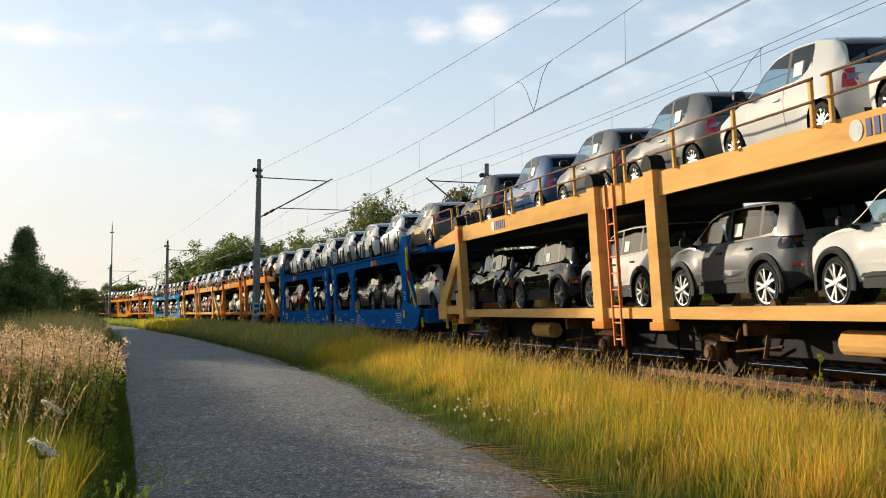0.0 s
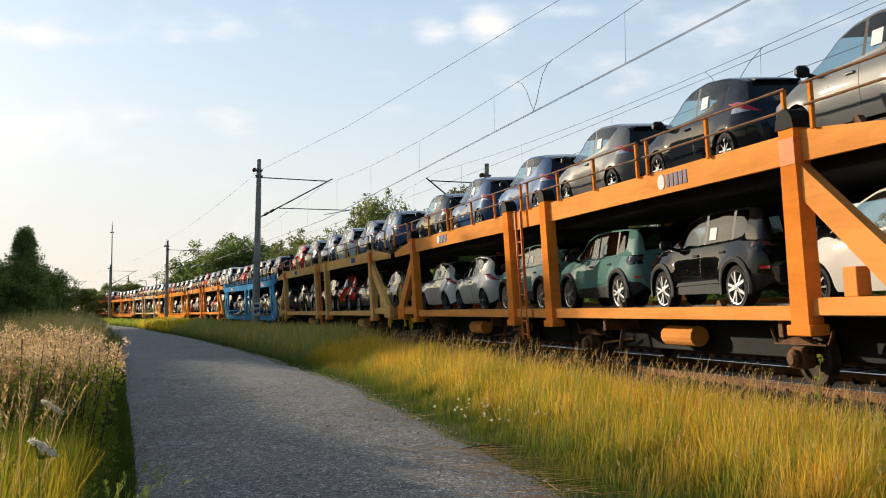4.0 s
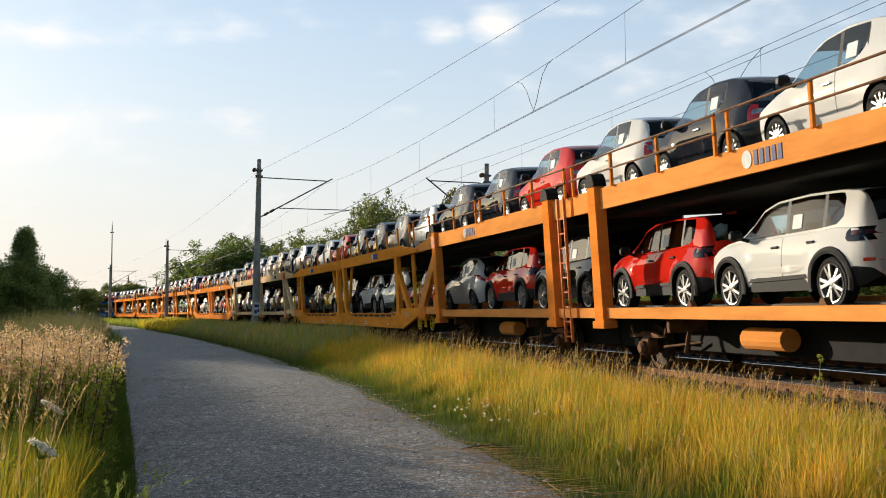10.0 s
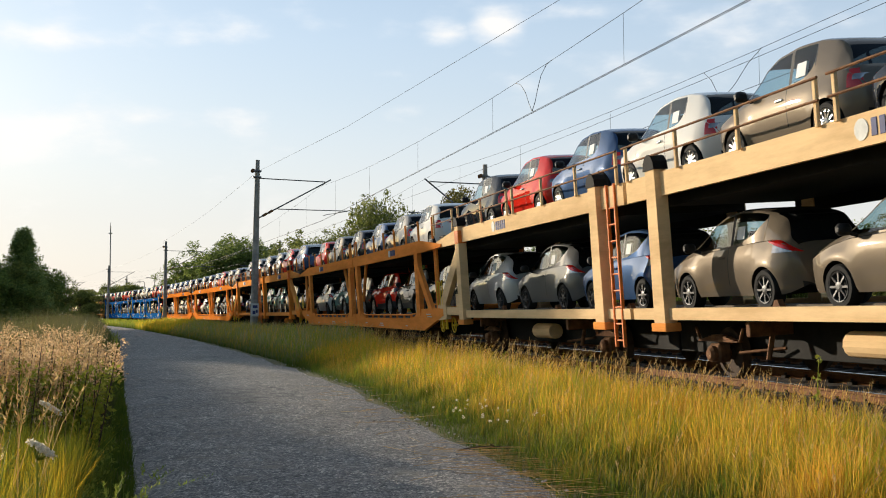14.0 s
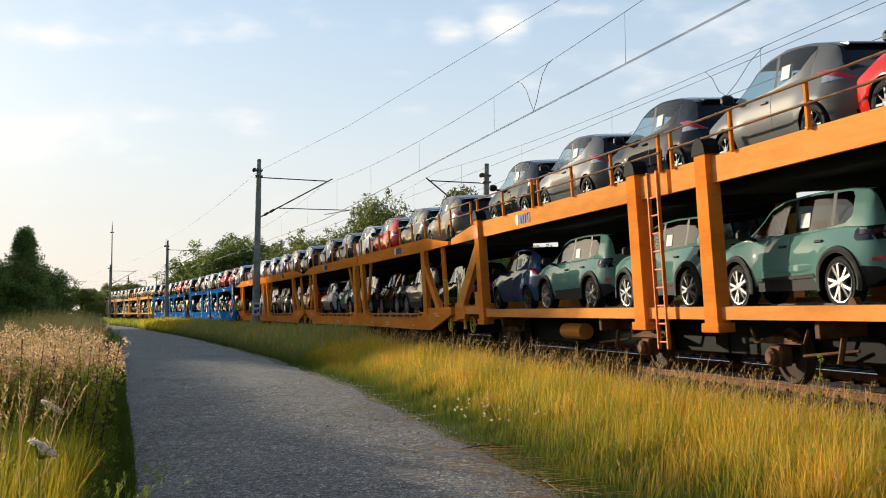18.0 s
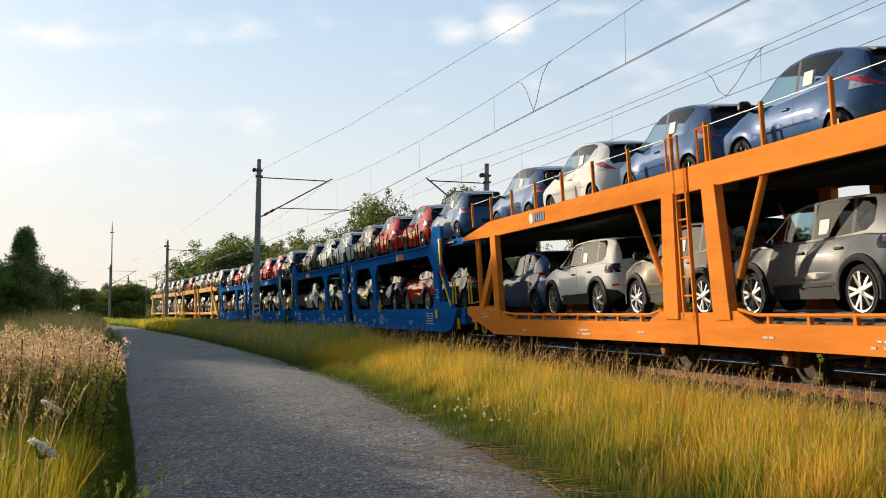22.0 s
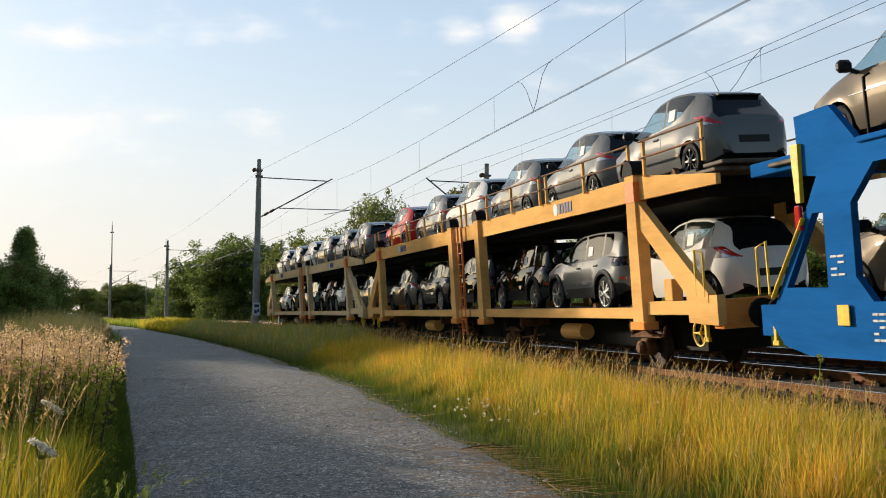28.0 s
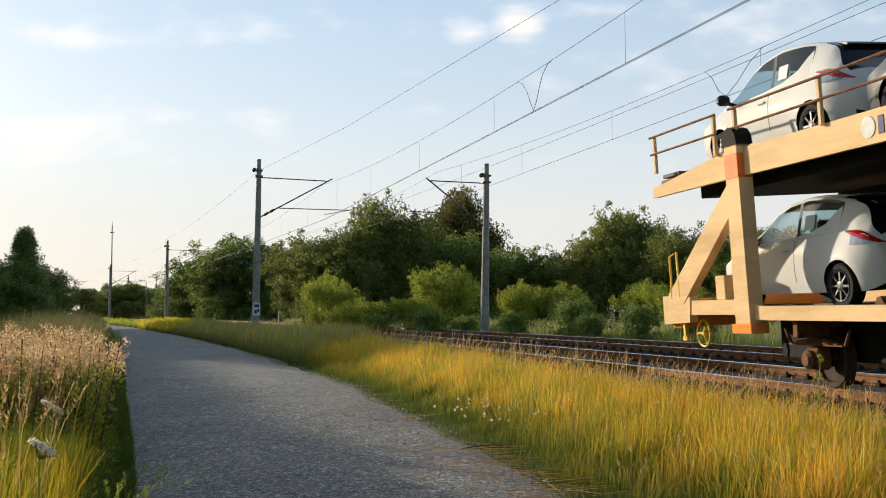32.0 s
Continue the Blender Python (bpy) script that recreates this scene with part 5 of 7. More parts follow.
def unit_trough(sx, L=12.75):
    unit, u = start_unit(L, sx, "two-deck car wagon with deep sills")
    wagon_parts_common(u, unit, L, False, (2.9, 10.9))
    deck(unit, u, L, LOWER_Z - 0.12, "lower_deck")
    deck(unit, u, L, UPPER_Z - DROP["trough"], "upper_deck", 0.1)
    for sy in (1, -1):
        y0, y1 = (1.4, 1.5) if sy > 0 else (-1.5, -1.4)
        part("upper_beam", Shape().prism([(u(0.05), 2.98), (u(2.6), 2.93), (u(L - 0.02), 2.93), (u(L - 0.02), 3.31), (u(2.5), 3.31), (u(0.05), 3.06)], y0, y1), M_WAGON, unit)
        part("trough_sill", Shape().prism([(u(0.15), 1.0), (u(2.4), 0.53), (u(L - 0.02), 0.56), (u(L - 0.02), 1.05), (u(L - 1.2), 1.08), (u(L - 1.7), 0.9), (u(4.2), 0.9), (u(3.4), 0.98), (u(2.9), 1.2), (u(0.15), 1.22)], y0, y1), M_WAGON, unit)
        lip = Shape().line([(u(3.2), sy * 1.47, 1.07), (u(4.1), sy * 1.47, 1.02), (u(L - 1.7), sy * 1.47, 1.02), (u(L - 1.2), sy * 1.47, 1.1)], 0.026, 6)
        for q in range(8):
            d = 4.0 + q * (L - 6.0) / 7
            lip.prism([(u(d) - 0.03, 0.88), (u(d) + 0.05, 0.88), (u(d) + 0.025, 1.02), (u(d) - 0.025, 1.02)], sy * 1.46 - 0.03, sy * 1.46 + 0.03)
        part("sill_rail", lip, M_WAGON, unit)
        part("post", Shape().prism([(u(2.62), 1.0), (u(3.05), 1.0), (u(3.0), 2.95), (u(2.6), 2.95)], y0 - 0.01, y1 + 0.03), M_WAGON, unit)
        part("brace", Shape().prism([(u(2.62), 2.55), (u(2.62), 2.15), (u(1.65), 1.15), (u(1.25), 1.15)], y0, y1 + 0.015), M_WAGON, unit)
        for d in (0.95, 1.15):
            part("end_stay", Shape().tube((u(d), sy * 1.36, 1.2), (u(d), sy * 1.36, 3.0), 0.045, 8), M_WAGON, unit)
        part("inner_post", Shape().prism([(u(L - 1.05), 0.95), (u(L - 0.55), 0.95), (u(L - 0.45), 2.95), (u(L - 0.85), 2.95)], y0 - 0.01, y1 + 0.03), M_WAGON, unit)
        part("inner_stay", Shape().tube((u(L - 2.05), sy * 1.4, 2.95), (u(L - 1.2), sy * 1.4, 1.55), 0.06, 8), M_WAGON, unit)
        if sy > 0:
            part("corner_step", Shape().line([(u(0.3), sy * 1.46, 1.3), (u(1.2), sy * 1.46, 1.34), (u(1.2), sy * 1.46, 1.2)], 0.02), M_WAGON, unit)
    part("headstock", Shape().box(min(u(0.1), u(0.6)), max(u(0.1), u(0.6)), -1.38, 1.38, 0.8, 1.22), M_WAGON, unit)
    for i in range(8):
        d = 1.0 + i * 1.6
        for sy in (1, -1):
            part("stanchion", Shape().box(u(d) - 0.028, u(d) + 0.028, sy * 1.44 - 0.03, sy * 1.44 + 0.03, 3.28, 3.92, 0.008), M_WAGON, unit)
    for sy in (1, -1):
        part("wire_rope", Shape().tube((u(1.0), sy * 1.44, 3.88), (u(L - 0.5), sy * 1.44, 3.86), 0.008, 4), M_STEEL, unit)
        part("hoop", Shape().line([(u(L - 0.7), sy * 1.46, 3.3), (u(L - 0.7), sy * 1.46, 3.85), (u(L - 0.3), sy * 1.46, 3.85), (u(L - 0.3), sy * 1.46, 3.3)], 0.022), M_WAGON, unit)
    if sx > 0:
        ladder(unit, u, L - 0.25, 0.9, 3.3)
    logo(unit, u(6.0), 3.12, 0.24, (M_WHITE, M_INK), 1.505)
    data_panels(unit, u, [(1.7, 0.95, 0.6, 0.2), (4.6, 0.65, 0.4, 0.1), (8.2, 0.63, 0.7, 0.2), (L - 2.0, 0.7, 0.3, 0.1)])
    chocks(unit, u, L, LOWER_Z - 0.12, 5)
    return unit


UNITS = {"open": unit_open, "panel": unit_panel, "truss": unit_truss, "trough": unit_trough}
HALF = {"open": 13.1, "panel": 15.45, "truss": 12.35, "trough": 12.75}
UNIT_MASTER = {}
SHADE_WORD = {"yellow": "faded yellow", "orange": "bright orange", "saffron": "saffron orange", "beige": "sandy beige", "blue": "deep blue", "pale": "pale blue", "amber": "weathered orange", "gold": "golden orange"}
PAINTS = {"yellow": (0.9, 0.51, 0.18), "orange": (0.92, 0.29, 0.05), "saffron": (0.95, 0.35, 0.05), "beige": (0.86, 0.61, 0.34), "blue": (0.018, 0.135, 0.42), "pale": (0.09, 0.31, 0.56), "amber": (0.92, 0.32, 0.075), "gold": (0.92, 0.37, 0.10)}

# kind, paint, start and end along the train, upper cars, lower cars (front to back)
C, Y, A = "city", "hatch", "suv"
TRAIN = [
    ("open", "yellow", 6.4, 33.1, C, "white white white grey grey blue dark", "grey:h white:s grey:s white:s black:s black:s"),
    ("panel", "blue", 33.1, 65.8, Y, "taupe silver white silver white white white", "silver:h taupe:s taupe:s black:s black:s black:s red:s"),
    ("open", "gold", 65.8, 94.2, Y, "grey dark grey blue blue dark", "white:h black:s teal:s teal:s silver:h white:h"),
    ("open", "yellow", 94.2, 121.3, Y, "blue blue white blue grey red", "taupe:h taupe:s red:s black:s grey:s taupe:h"),
    ("truss", "pale", 121.3, 146.3, C, "black black taupe black red taupe", "taupe:s taupe:s black:s taupe:s grey:s blue:h"),
    ("open", "gold", 146.3, 172.3, C, "white white dark white red dark dark", "black:h white:s red:s black:s red:s silver:h"),
    ("trough", "saffron", 172.3, 197.3, C, "silver taupe dark dark red white dark", "red:h white:s white:s black:s yellow:s taupe:h"),
    ("open", "beige", 197.3, 224.4, C, "silver dark taupe white blue red dark", "blue:h taupe:h taupe:h blue:h grey:h silver:h"),
    ("trough", "amber", 224.1, 249.3, C, "white grey blue dark taupe red", "black:s taupe:s red:s taupe:s teal:s silver:h"),
    ("open", "gold", 249.6, 275.3, Y, "blue red grey dark grey dark", "black:c grey:s teal:s teal:s teal:s blue:h"),
    ("trough", "orange", 275.3, 301.6, Y, "taupe taupe red white dark dark", "black:c taupe:s black:s black:s teal:s silver:h"),
    ("trough", "orange", 301.6, 328.3, Y, "black taupe blue blue white blue", "red:s grey:s grey:s taupe:s white:s blue:h"),
    ("panel", "blue", 328.3, 360.3, Y, "blue red red taupe white white taupe", "black:h red:s black:s taupe:s black:s teal:s white:h"),
    ("panel", "blue", 360.3, 392.3, Y, "black red red dark grey red taupe", "taupe:c grey:s grey:s black:s grey:s black:s taupe:h"),
    ("open", "yellow", 392.3, 419.2, Y, "grey grey grey white grey red", "white:h grey:s black:s black:s taupe:s taupe:h"),
    ("open", "beige", 419.2, 446.3, Y, "grey grey grey white grey white", "taupe:h white:s black:s teal:s black:s white:h"),
]
SHORT = {"h": "hatch", "s": "suv", "c": "city"}
# how far each wagon with its lower cars, and its upper cars, stand back from the even spacing
BACK = [(0.1, -0.15), (1.0, 0.85), (0.3, 0.4), (0.0, 0.0), (0.0, 1.7), (0.3, 0.05), (0.33, 0.33), (0.15, 0.0), (-0.5, 0.8), (0.35, 0.5), (0.55, 0.9), (0.1, 0.45), (-0.2, 0.0), (0.0, 0.2), (0.2, 0.35), (0.33, 0.82)]


def build_train():
    for (kind, paint, s0, s1, upkind, up, low), (back, upback) in zip(TRAIN, BACK):
        half = HALF[kind]
        mid = (s0 + s1) / 2 + back
        for sx in (-1, 1):
            key = (kind, sx)
            if key not in UNIT_MASTER:
                UNIT_MASTER[key] = UNITS[kind](sx)
                unit = UNIT_MASTER[key]
            else:
                unit = copy_thing(UNIT_MASTER[key], Matrix())
            for ch in unit.children_recursive:
                ch.color = (*PAINTS[paint], 1.0)
                if paint == "gold" and ch.name.split(".")[0] in ("post", "post_foot", "ladder", "rail_post", "headstock", "end_bracket"):
                    ch.color = (*PAINTS["orange"], 1.0)
                elif paint in ("yellow", "beige") and ch.name.split(".")[0] in ("headstock", "post_foot"):
                    ch.color = (*PAINTS["gold"], 1.0)
            base = UNIT_MASTER[key]["label"].replace("blue windowed", "windowed").replace("pale blue ", "")
            unit["label"] = f"{SHADE_WORD[paint]} {base}"
            MOVING.append((unit, mid + sx * (half / 2 + (0.22 if kind == 'panel' else 0.03)), Matrix()))
        for words, upper in ((up.split(), True), (low.split(), False)):
            cars = [(upkind, w) if upper else (SHORT[w.split(":")[1]], w.split(":")[0]) for w in words]
            lens = [KINDS[kk]["L"] for kk, _ in cars]
            # the cars stand close together, away from the wagon's two ends
            pad = max(0.2, min(1.1, (s1 - s0 - sum(lens) - 0.14 * len(lens)) / 2))
            room = (s1 - s0 - 2 * pad - sum(lens)) / len(lens)
            if upper and kind == "truss":
                room = 0.03
            at_s = s0 + pad + (upback if upper else back)
            for (kk, c), ln in zip(cars, lens):
                place_car(kk, c, at_s + (ln + room) / 2, upper, kind)
                at_s += ln + room


build_train()

# ---- plants ----
rng = np.random.default_rng(7)


def leaf_mesh(name, verts, faces, mat):
    me = bpy.data.meshes.new(name)
    me.from_pydata(verts.tolist(), [], faces)
    me.materials.append(mat)
    return me


def feet(ss, oo):
    """Places on the ground along and beside the track."""
    t = np.interp(ss, _S, _T)
    bz = np.array([ground_height(a, b) for a, b in zip(ss, oo)]) - 0.03
    return np.interp(ss, _S, _X) + oo * np.cos(t), np.interp(ss, _S, _Y) + oo * np.sin(t), bz


def blades(name, ss, oo, hh, ww, lean, mat, label, wind=0.25, way=None):
    """Thin grass blades, each bent once and pointed, as one mesh."""
    n = len(ss)
    bx, by, bz = feet(ss, oo)
    az = rng.uniform(0, 2 * np.pi, n)
    fx, fy = np.cos(az) * ww / 2, np.sin(az) * ww / 2
    la = rng.uniform(0, 2 * np.pi, n) if way is None else np.interp(ss, _S, _T) + np.pi / 2 - way + rng.normal(0, 0.5, n)
    ln = rng.random(n) ** 1.3 * lean * hh
    lx, ly = np.cos(la) * ln + wind * lean * hh, np.sin(la) * ln
    P = np.zeros((n, 5, 3))
    for k, (u, wf) in enumerate(((0.0, 1.0), (0.6, 0.75))):
        cx, cy, cz = bx + lx * u ** 2, by + ly * u ** 2, bz + hh * u
        P[:, 2 * k] = np.stack([cx - fx * wf, cy - fy * wf, cz], axis=1)
        P[:, 2 * k + 1] = np.stack([cx + fx * wf, cy + fy * wf, cz], axis=1)
    P[:, 4] = np.stack([bx + lx, by + ly, bz + hh * (1 - 0.22 * np.clip(ln / np.maximum(hh, 0.01), 0, 1))], axis=1)
    base = (np.arange(n) * 5)[:, None]
    faces = (base + [0, 1, 3, 2]).tolist() + (base + [2, 3, 4]).tolist()
    return tagged(new(name, leaf_mesh(name, P.reshape(-1, 3), faces, mat)), label, "grass", kind="stuff")


def stalks(name, ss, oo, hh, ww, mat, label, lean=0.3, spikes=9, size=0.028):
    """Bowed stems that end in loose panicles of small seed spikes."""
    n = len(ss)
    bx, by, bz = feet(ss, oo)
    la = rng.normal(0.2, 1.1, n)
    ln = rng.random(n) * lean * hh
    lx, ly = np.cos(la) * ln, np.sin(la) * ln
    az = rng.uniform(0, 2 * np.pi, n)
    fx, fy = np.cos(az) * ww / 2, np.sin(az) * ww / 2

    def at(u):
        return np.stack([bx + lx * u ** 2.2, by + ly * u ** 2.2, bz + hh * (u - 0.18 * u ** 3 * np.clip(ln / hh, 0, 1))], axis=1)

    side = np.stack([fx, fy, 0 * fx], axis=1)
    P = [at(u) + s * side * (1.15 - 0.6 * u) for u in (0.0, 0.4, 0.75, 1.0) for s in (-1, 1)]
    V = np.stack(P, axis=1)
    nv = 8 + 3 * spikes
    full = np.zeros((n, nv, 3))
    full[:, :8] = V
    faces = []
    base = (np.arange(n) * nv)[:, None]
    for q in range(3):
        faces += (base + [2 * q, 2 * q + 1, 2 * q + 3, 2 * q + 2]).tolist()
    for k in range(spikes):
        u = 0.80 + 0.2 * k / (spikes - 1)
        c = at(u)
        a2 = rng.uniform(0, 2 * np.pi, n)
        r = size * (1.15 - 0.75 * k / spikes) * rng.uniform(0.6, 1.3, n)
        out = np.stack([np.cos(a2) * r, np.sin(a2) * r, r * 1.3], axis=1)
        wide = np.stack([-np.sin(a2), np.cos(a2), 0 * a2], axis=1) * (r * 0.28)[:, None]
        full[:, 8 + 3 * k], full[:, 9 + 3 * k], full[:, 10 + 3 * k] = c - wide, c + wide + out * 0.2, c + out
        faces += (base + [8 + 3 * k, 9 + 3 * k, 10 + 3 * k]).tolist()
    return tagged(new(name, leaf_mesh(name, full.reshape(-1, 3), faces, mat)), label, "grass", kind="stuff")


# foot colours are darkened past the real green, for the shade between blades
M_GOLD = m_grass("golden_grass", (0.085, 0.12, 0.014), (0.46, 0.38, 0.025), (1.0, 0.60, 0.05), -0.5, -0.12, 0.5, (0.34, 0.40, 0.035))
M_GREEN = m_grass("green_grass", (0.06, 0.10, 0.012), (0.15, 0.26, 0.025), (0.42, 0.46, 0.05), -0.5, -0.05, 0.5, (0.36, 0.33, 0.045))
# tips muted in colour, so the meadow at left looks shaded
M_DULL = m_grass("shade_dulled_grass", (0.06, 0.08, 0.02), (0.13, 0.15, 0.045), (0.27, 0.23, 0.085), -0.5, 0.4, 0.3, (0.16, 0.13, 0.06))
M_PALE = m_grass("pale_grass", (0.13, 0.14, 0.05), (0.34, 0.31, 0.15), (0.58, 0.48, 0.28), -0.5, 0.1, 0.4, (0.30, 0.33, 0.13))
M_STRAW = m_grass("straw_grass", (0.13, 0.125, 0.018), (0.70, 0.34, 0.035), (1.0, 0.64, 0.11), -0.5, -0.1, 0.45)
M_DRY = m_leaf("dry_stalks", (0.48, 0.28, 0.09), (0.88, 0.62, 0.27), 0.4)
M_PINK = m_leaf("faded_blossom", (0.58, 0.35, 0.16), (0.92, 0.67, 0.38), 0.5)
M_UMBEL = m_leaf("white_umbel", (0.72, 0.64, 0.48), (0.92, 0.86, 0.72), 0.5)
M_LEAF_A = m_leaf("willow_leaves", (0.10, 0.125, 0.032), (0.33, 0.35, 0.085), 0.4)
M_LEAF_B = m_leaf("dark_leaves", (0.08, 0.125, 0.03), (0.32, 0.38, 0.09), 0.4)
M_LEAF_C = m_leaf("olive_leaves", (0.09, 0.085, 0.02), (0.25, 0.21, 0.055), 0.3)
M_LEAF_D = m_leaf("bright_bush_leaves", (0.19, 0.24, 0.03), (0.48, 0.48, 0.07), 0.4)
M_LEAF_E = m_leaf("weed_leaves", (0.12, 0.19, 0.03), (0.44, 0.46, 0.08), 0.5)
M_NEEDLE = m_leaf("spruce_needles", (0.13, 0.19, 0.06), (0.40, 0.46, 0.13), 0.5)


def patch(n, s0, s1, o0, o1, power=1.0):
    s = s0 + (s1 - s0) * rng.random(n) ** power
    return s, rng.uniform(o0, o1, n)


def tufts(n, each, s0, s1, power=1.0, spread=0.11):
    """Blades gathered into tufts: place along, share across, way out from the tuft's heart, and the tuft's vigour."""
    cs, co = s0 + (s1 - s0) * rng.random(n) ** power, rng.random(n)
    vig = rng.uniform(0.55, 1.25, n)
    k = np.repeat(np.arange(n), each)
    out = rng.normal(size=(n * each, 2))
    return cs[k] + out[:, 0] * spread, co[k], out[:, 1] * spread, np.arctan2(out[:, 1], out[:, 0]), vig[k]


def tufty(s, o, scale=0.9):
    return np.array([0.5 + 0.5 * noise.noise((a * scale, b * scale, 2.0)) for a, b in zip(s, o)])


def build_grass():
    # between path and track
    s, o, dev, way, vig = tufts(3300, 46, 7.0, 36.0, 1.35)
    o = path_right(s) - 0.05 + (-2.35 - path_right(s)) * o ** 0.9 + dev
    tf = tufty(s, o)
    edge = np.clip((o - path_right(s) + 0.25) / 1.3, 0.22, 1.0) * np.clip((-1.9 - o) / 1.2, 0.3, 1.0)
    h = (0.26 + 0.45 * tf) * vig * rng.uniform(0.45, 1.25, len(s)) * edge * (1 + 0.3 * np.clip((s - 13) / 18, 0, 1))
    pick = 0.5 * rng.random(len(s)) + 0.5 * vig / 1.25 + 0.7 * (tufty(s, o, 1.4) - 0.5)
    w = 0.004 + 0.004 * rng.random(len(s)) + 0.0001 * s
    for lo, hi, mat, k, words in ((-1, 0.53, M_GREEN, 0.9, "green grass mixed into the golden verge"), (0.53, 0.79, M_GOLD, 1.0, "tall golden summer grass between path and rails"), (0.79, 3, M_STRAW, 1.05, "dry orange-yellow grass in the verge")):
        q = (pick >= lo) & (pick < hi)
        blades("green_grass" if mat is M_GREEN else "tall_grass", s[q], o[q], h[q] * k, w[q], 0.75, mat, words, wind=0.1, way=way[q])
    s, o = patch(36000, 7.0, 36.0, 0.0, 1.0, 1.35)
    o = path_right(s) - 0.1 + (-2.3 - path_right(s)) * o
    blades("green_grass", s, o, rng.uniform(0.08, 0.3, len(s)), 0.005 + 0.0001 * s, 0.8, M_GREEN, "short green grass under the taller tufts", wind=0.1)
    s, o = patch(2300, 8.0, 62.0, 0.0, 1.0, 1.25)
    o = path_right(s) + 0.5 + (-2.1 - path_right(s) - 0.5) * o ** 0.7
    h = rng.uniform(0.4, 0.95, len(s)) * np.clip((o - path_right(s)) / 1.5, 0.5, 1.0) * (1 + 0.25 * np.clip((s - 14) / 20, 0, 1))
    stalks("grass_stalks", s, o, h, 0.0035 + 0.0001 * s, M_DRY, "thin dry grass stalks with seed heads", 0.5, 9, 0.024)
    s, o = patch(60000, 34.0, 88.0, 0.0, 1.0, 1.3)
    o = path_right(s) + (-2.2 - path_right(s)) * o
    h = (0.55 + 0.55 * tufty(s, o, 0.4)) * rng.uniform(0.5, 1.25, len(s)) * np.clip((o - path_right(s) + 0.3) / 1.0, 0.4, 1.0) * np.clip((-1.9 - o) / 1.5, 0.25, 1.0)
    pick = rng.random(len(s)) + 0.5 * (tufty(s, o, 0.3) - 0.5)
    for lo, hi, mat, words in ((-1, 0.42, M_GREEN, "green grass along the far verge"), (0.42, 0.85, M_PALE, "rank brownish grass along the far verge"), (0.85, 3, M_STRAW, "dry straw grass along the far verge")):
        q = (pick >= lo) & (pick < hi)
        blades("green_grass" if mat is M_GREEN else "tall_grass", s[q], o[q], h[q], 0.011 + 0.00016 * s[q], 0.3, mat, words)
    # a sunlit spot on the far verge, put in as golden blades
    s, o = patch(4500, 86.0, 118.0, -6.5, -2.2, 1.0)
    blades("tall_grass", s, o, rng.uniform(0.6, 1.2, len(s)), 0.05 + 0 * s, 0.4, M_GOLD, "sunlit golden grass far along the path")
    s, o = patch(7000, 116.0, 260.0, -6.5, -1.9, 1.0)
    blades("green_grass", s, o, rng.uniform(0.4, 0.9, len(s)), 0.09 + 0 * s, 0.4, M_GREEN, "distant green grass beside the track")
    # left of the path
    s, o = patch(90000, 3.5, 32.0, 0.0, 1.0, 1.35)
    o = path_left(s) + 0.14 - 3.4 * o ** 1.1
    tf = tufty(s, o)
    edge = np.clip((path_left(s) + 0.28 - o) / 1.0, 0.28, 1.0) * np.where(s < 13, np.clip(1.3 - (path_left(s) - 0.5 - o) / 1.2, 0.22, 1.0), 1.0)
    h = (0.45 + 0.65 * tf) * rng.uniform(0.5, 1.2, len(s)) * edge
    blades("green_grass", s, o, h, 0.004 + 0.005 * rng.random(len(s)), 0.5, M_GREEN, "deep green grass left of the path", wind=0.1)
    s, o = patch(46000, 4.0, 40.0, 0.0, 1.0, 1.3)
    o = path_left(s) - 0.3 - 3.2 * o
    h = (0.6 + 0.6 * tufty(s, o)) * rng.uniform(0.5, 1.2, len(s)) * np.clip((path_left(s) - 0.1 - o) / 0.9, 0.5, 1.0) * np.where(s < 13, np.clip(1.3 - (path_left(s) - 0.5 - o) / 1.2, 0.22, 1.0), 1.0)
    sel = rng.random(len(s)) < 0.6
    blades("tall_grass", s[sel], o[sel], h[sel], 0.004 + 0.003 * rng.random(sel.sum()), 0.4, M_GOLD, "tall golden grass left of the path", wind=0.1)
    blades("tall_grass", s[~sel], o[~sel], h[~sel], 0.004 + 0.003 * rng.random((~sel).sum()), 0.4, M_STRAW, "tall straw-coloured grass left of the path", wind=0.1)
    s, o = patch(9000, 4.5, 12.0, 0.0, 1.0, 1.0)
    o = path_left(s) - 0.25 - 1.5 * o
    blades("tall_grass", s, o, rng.uniform(0.35, 0.85, len(s)), 0.004 + 0.003 * rng.random(len(s)), 0.55, M_GOLD, "golden grass beside the near path", wind=0.1)
    s, o = patch(1500, 8.5, 42.0, 0.0, 1.0, 1.0)
    o = path_left(s) - 0.4 - 3.0 * o
    stalks("grass_stalks", s, o, rng.uniform(0.85, 1.45, len(s)), 0.005 + 0.0001 * s, M_DRY, "tall dry stalks with seed heads", 0.3, 9, 0.03)
    s, o = patch(26000, 16.0, 74.0, 0.0, 1.0, 1.3)
    o = path_left(s) - 0.1 - 2.2 * o
    h = (1.25 + 0.5 * tufty(s, o, 0.5)) * rng.uniform(0.65, 1.15, len(s)) * np.clip((path_left(s) + 0.15 - o) / 0.9, 0.4, 1.0)
    blades("green_grass", s, o, h, 0.011 + 0.006 * rng.random(len(s)), 0.35, M_DULL, "tall rough grass along the left path edge", wind=0.1)
    s, o = patch(30000, 28.0, 150.0, -34.0, -10.6, 1.3)
    h = (0.45 + 0.5 * tufty(s, o, 0.3)) * rng.uniform(0.6, 1.2, len(s))
    sel = rng.random(len(s)) < 0.35
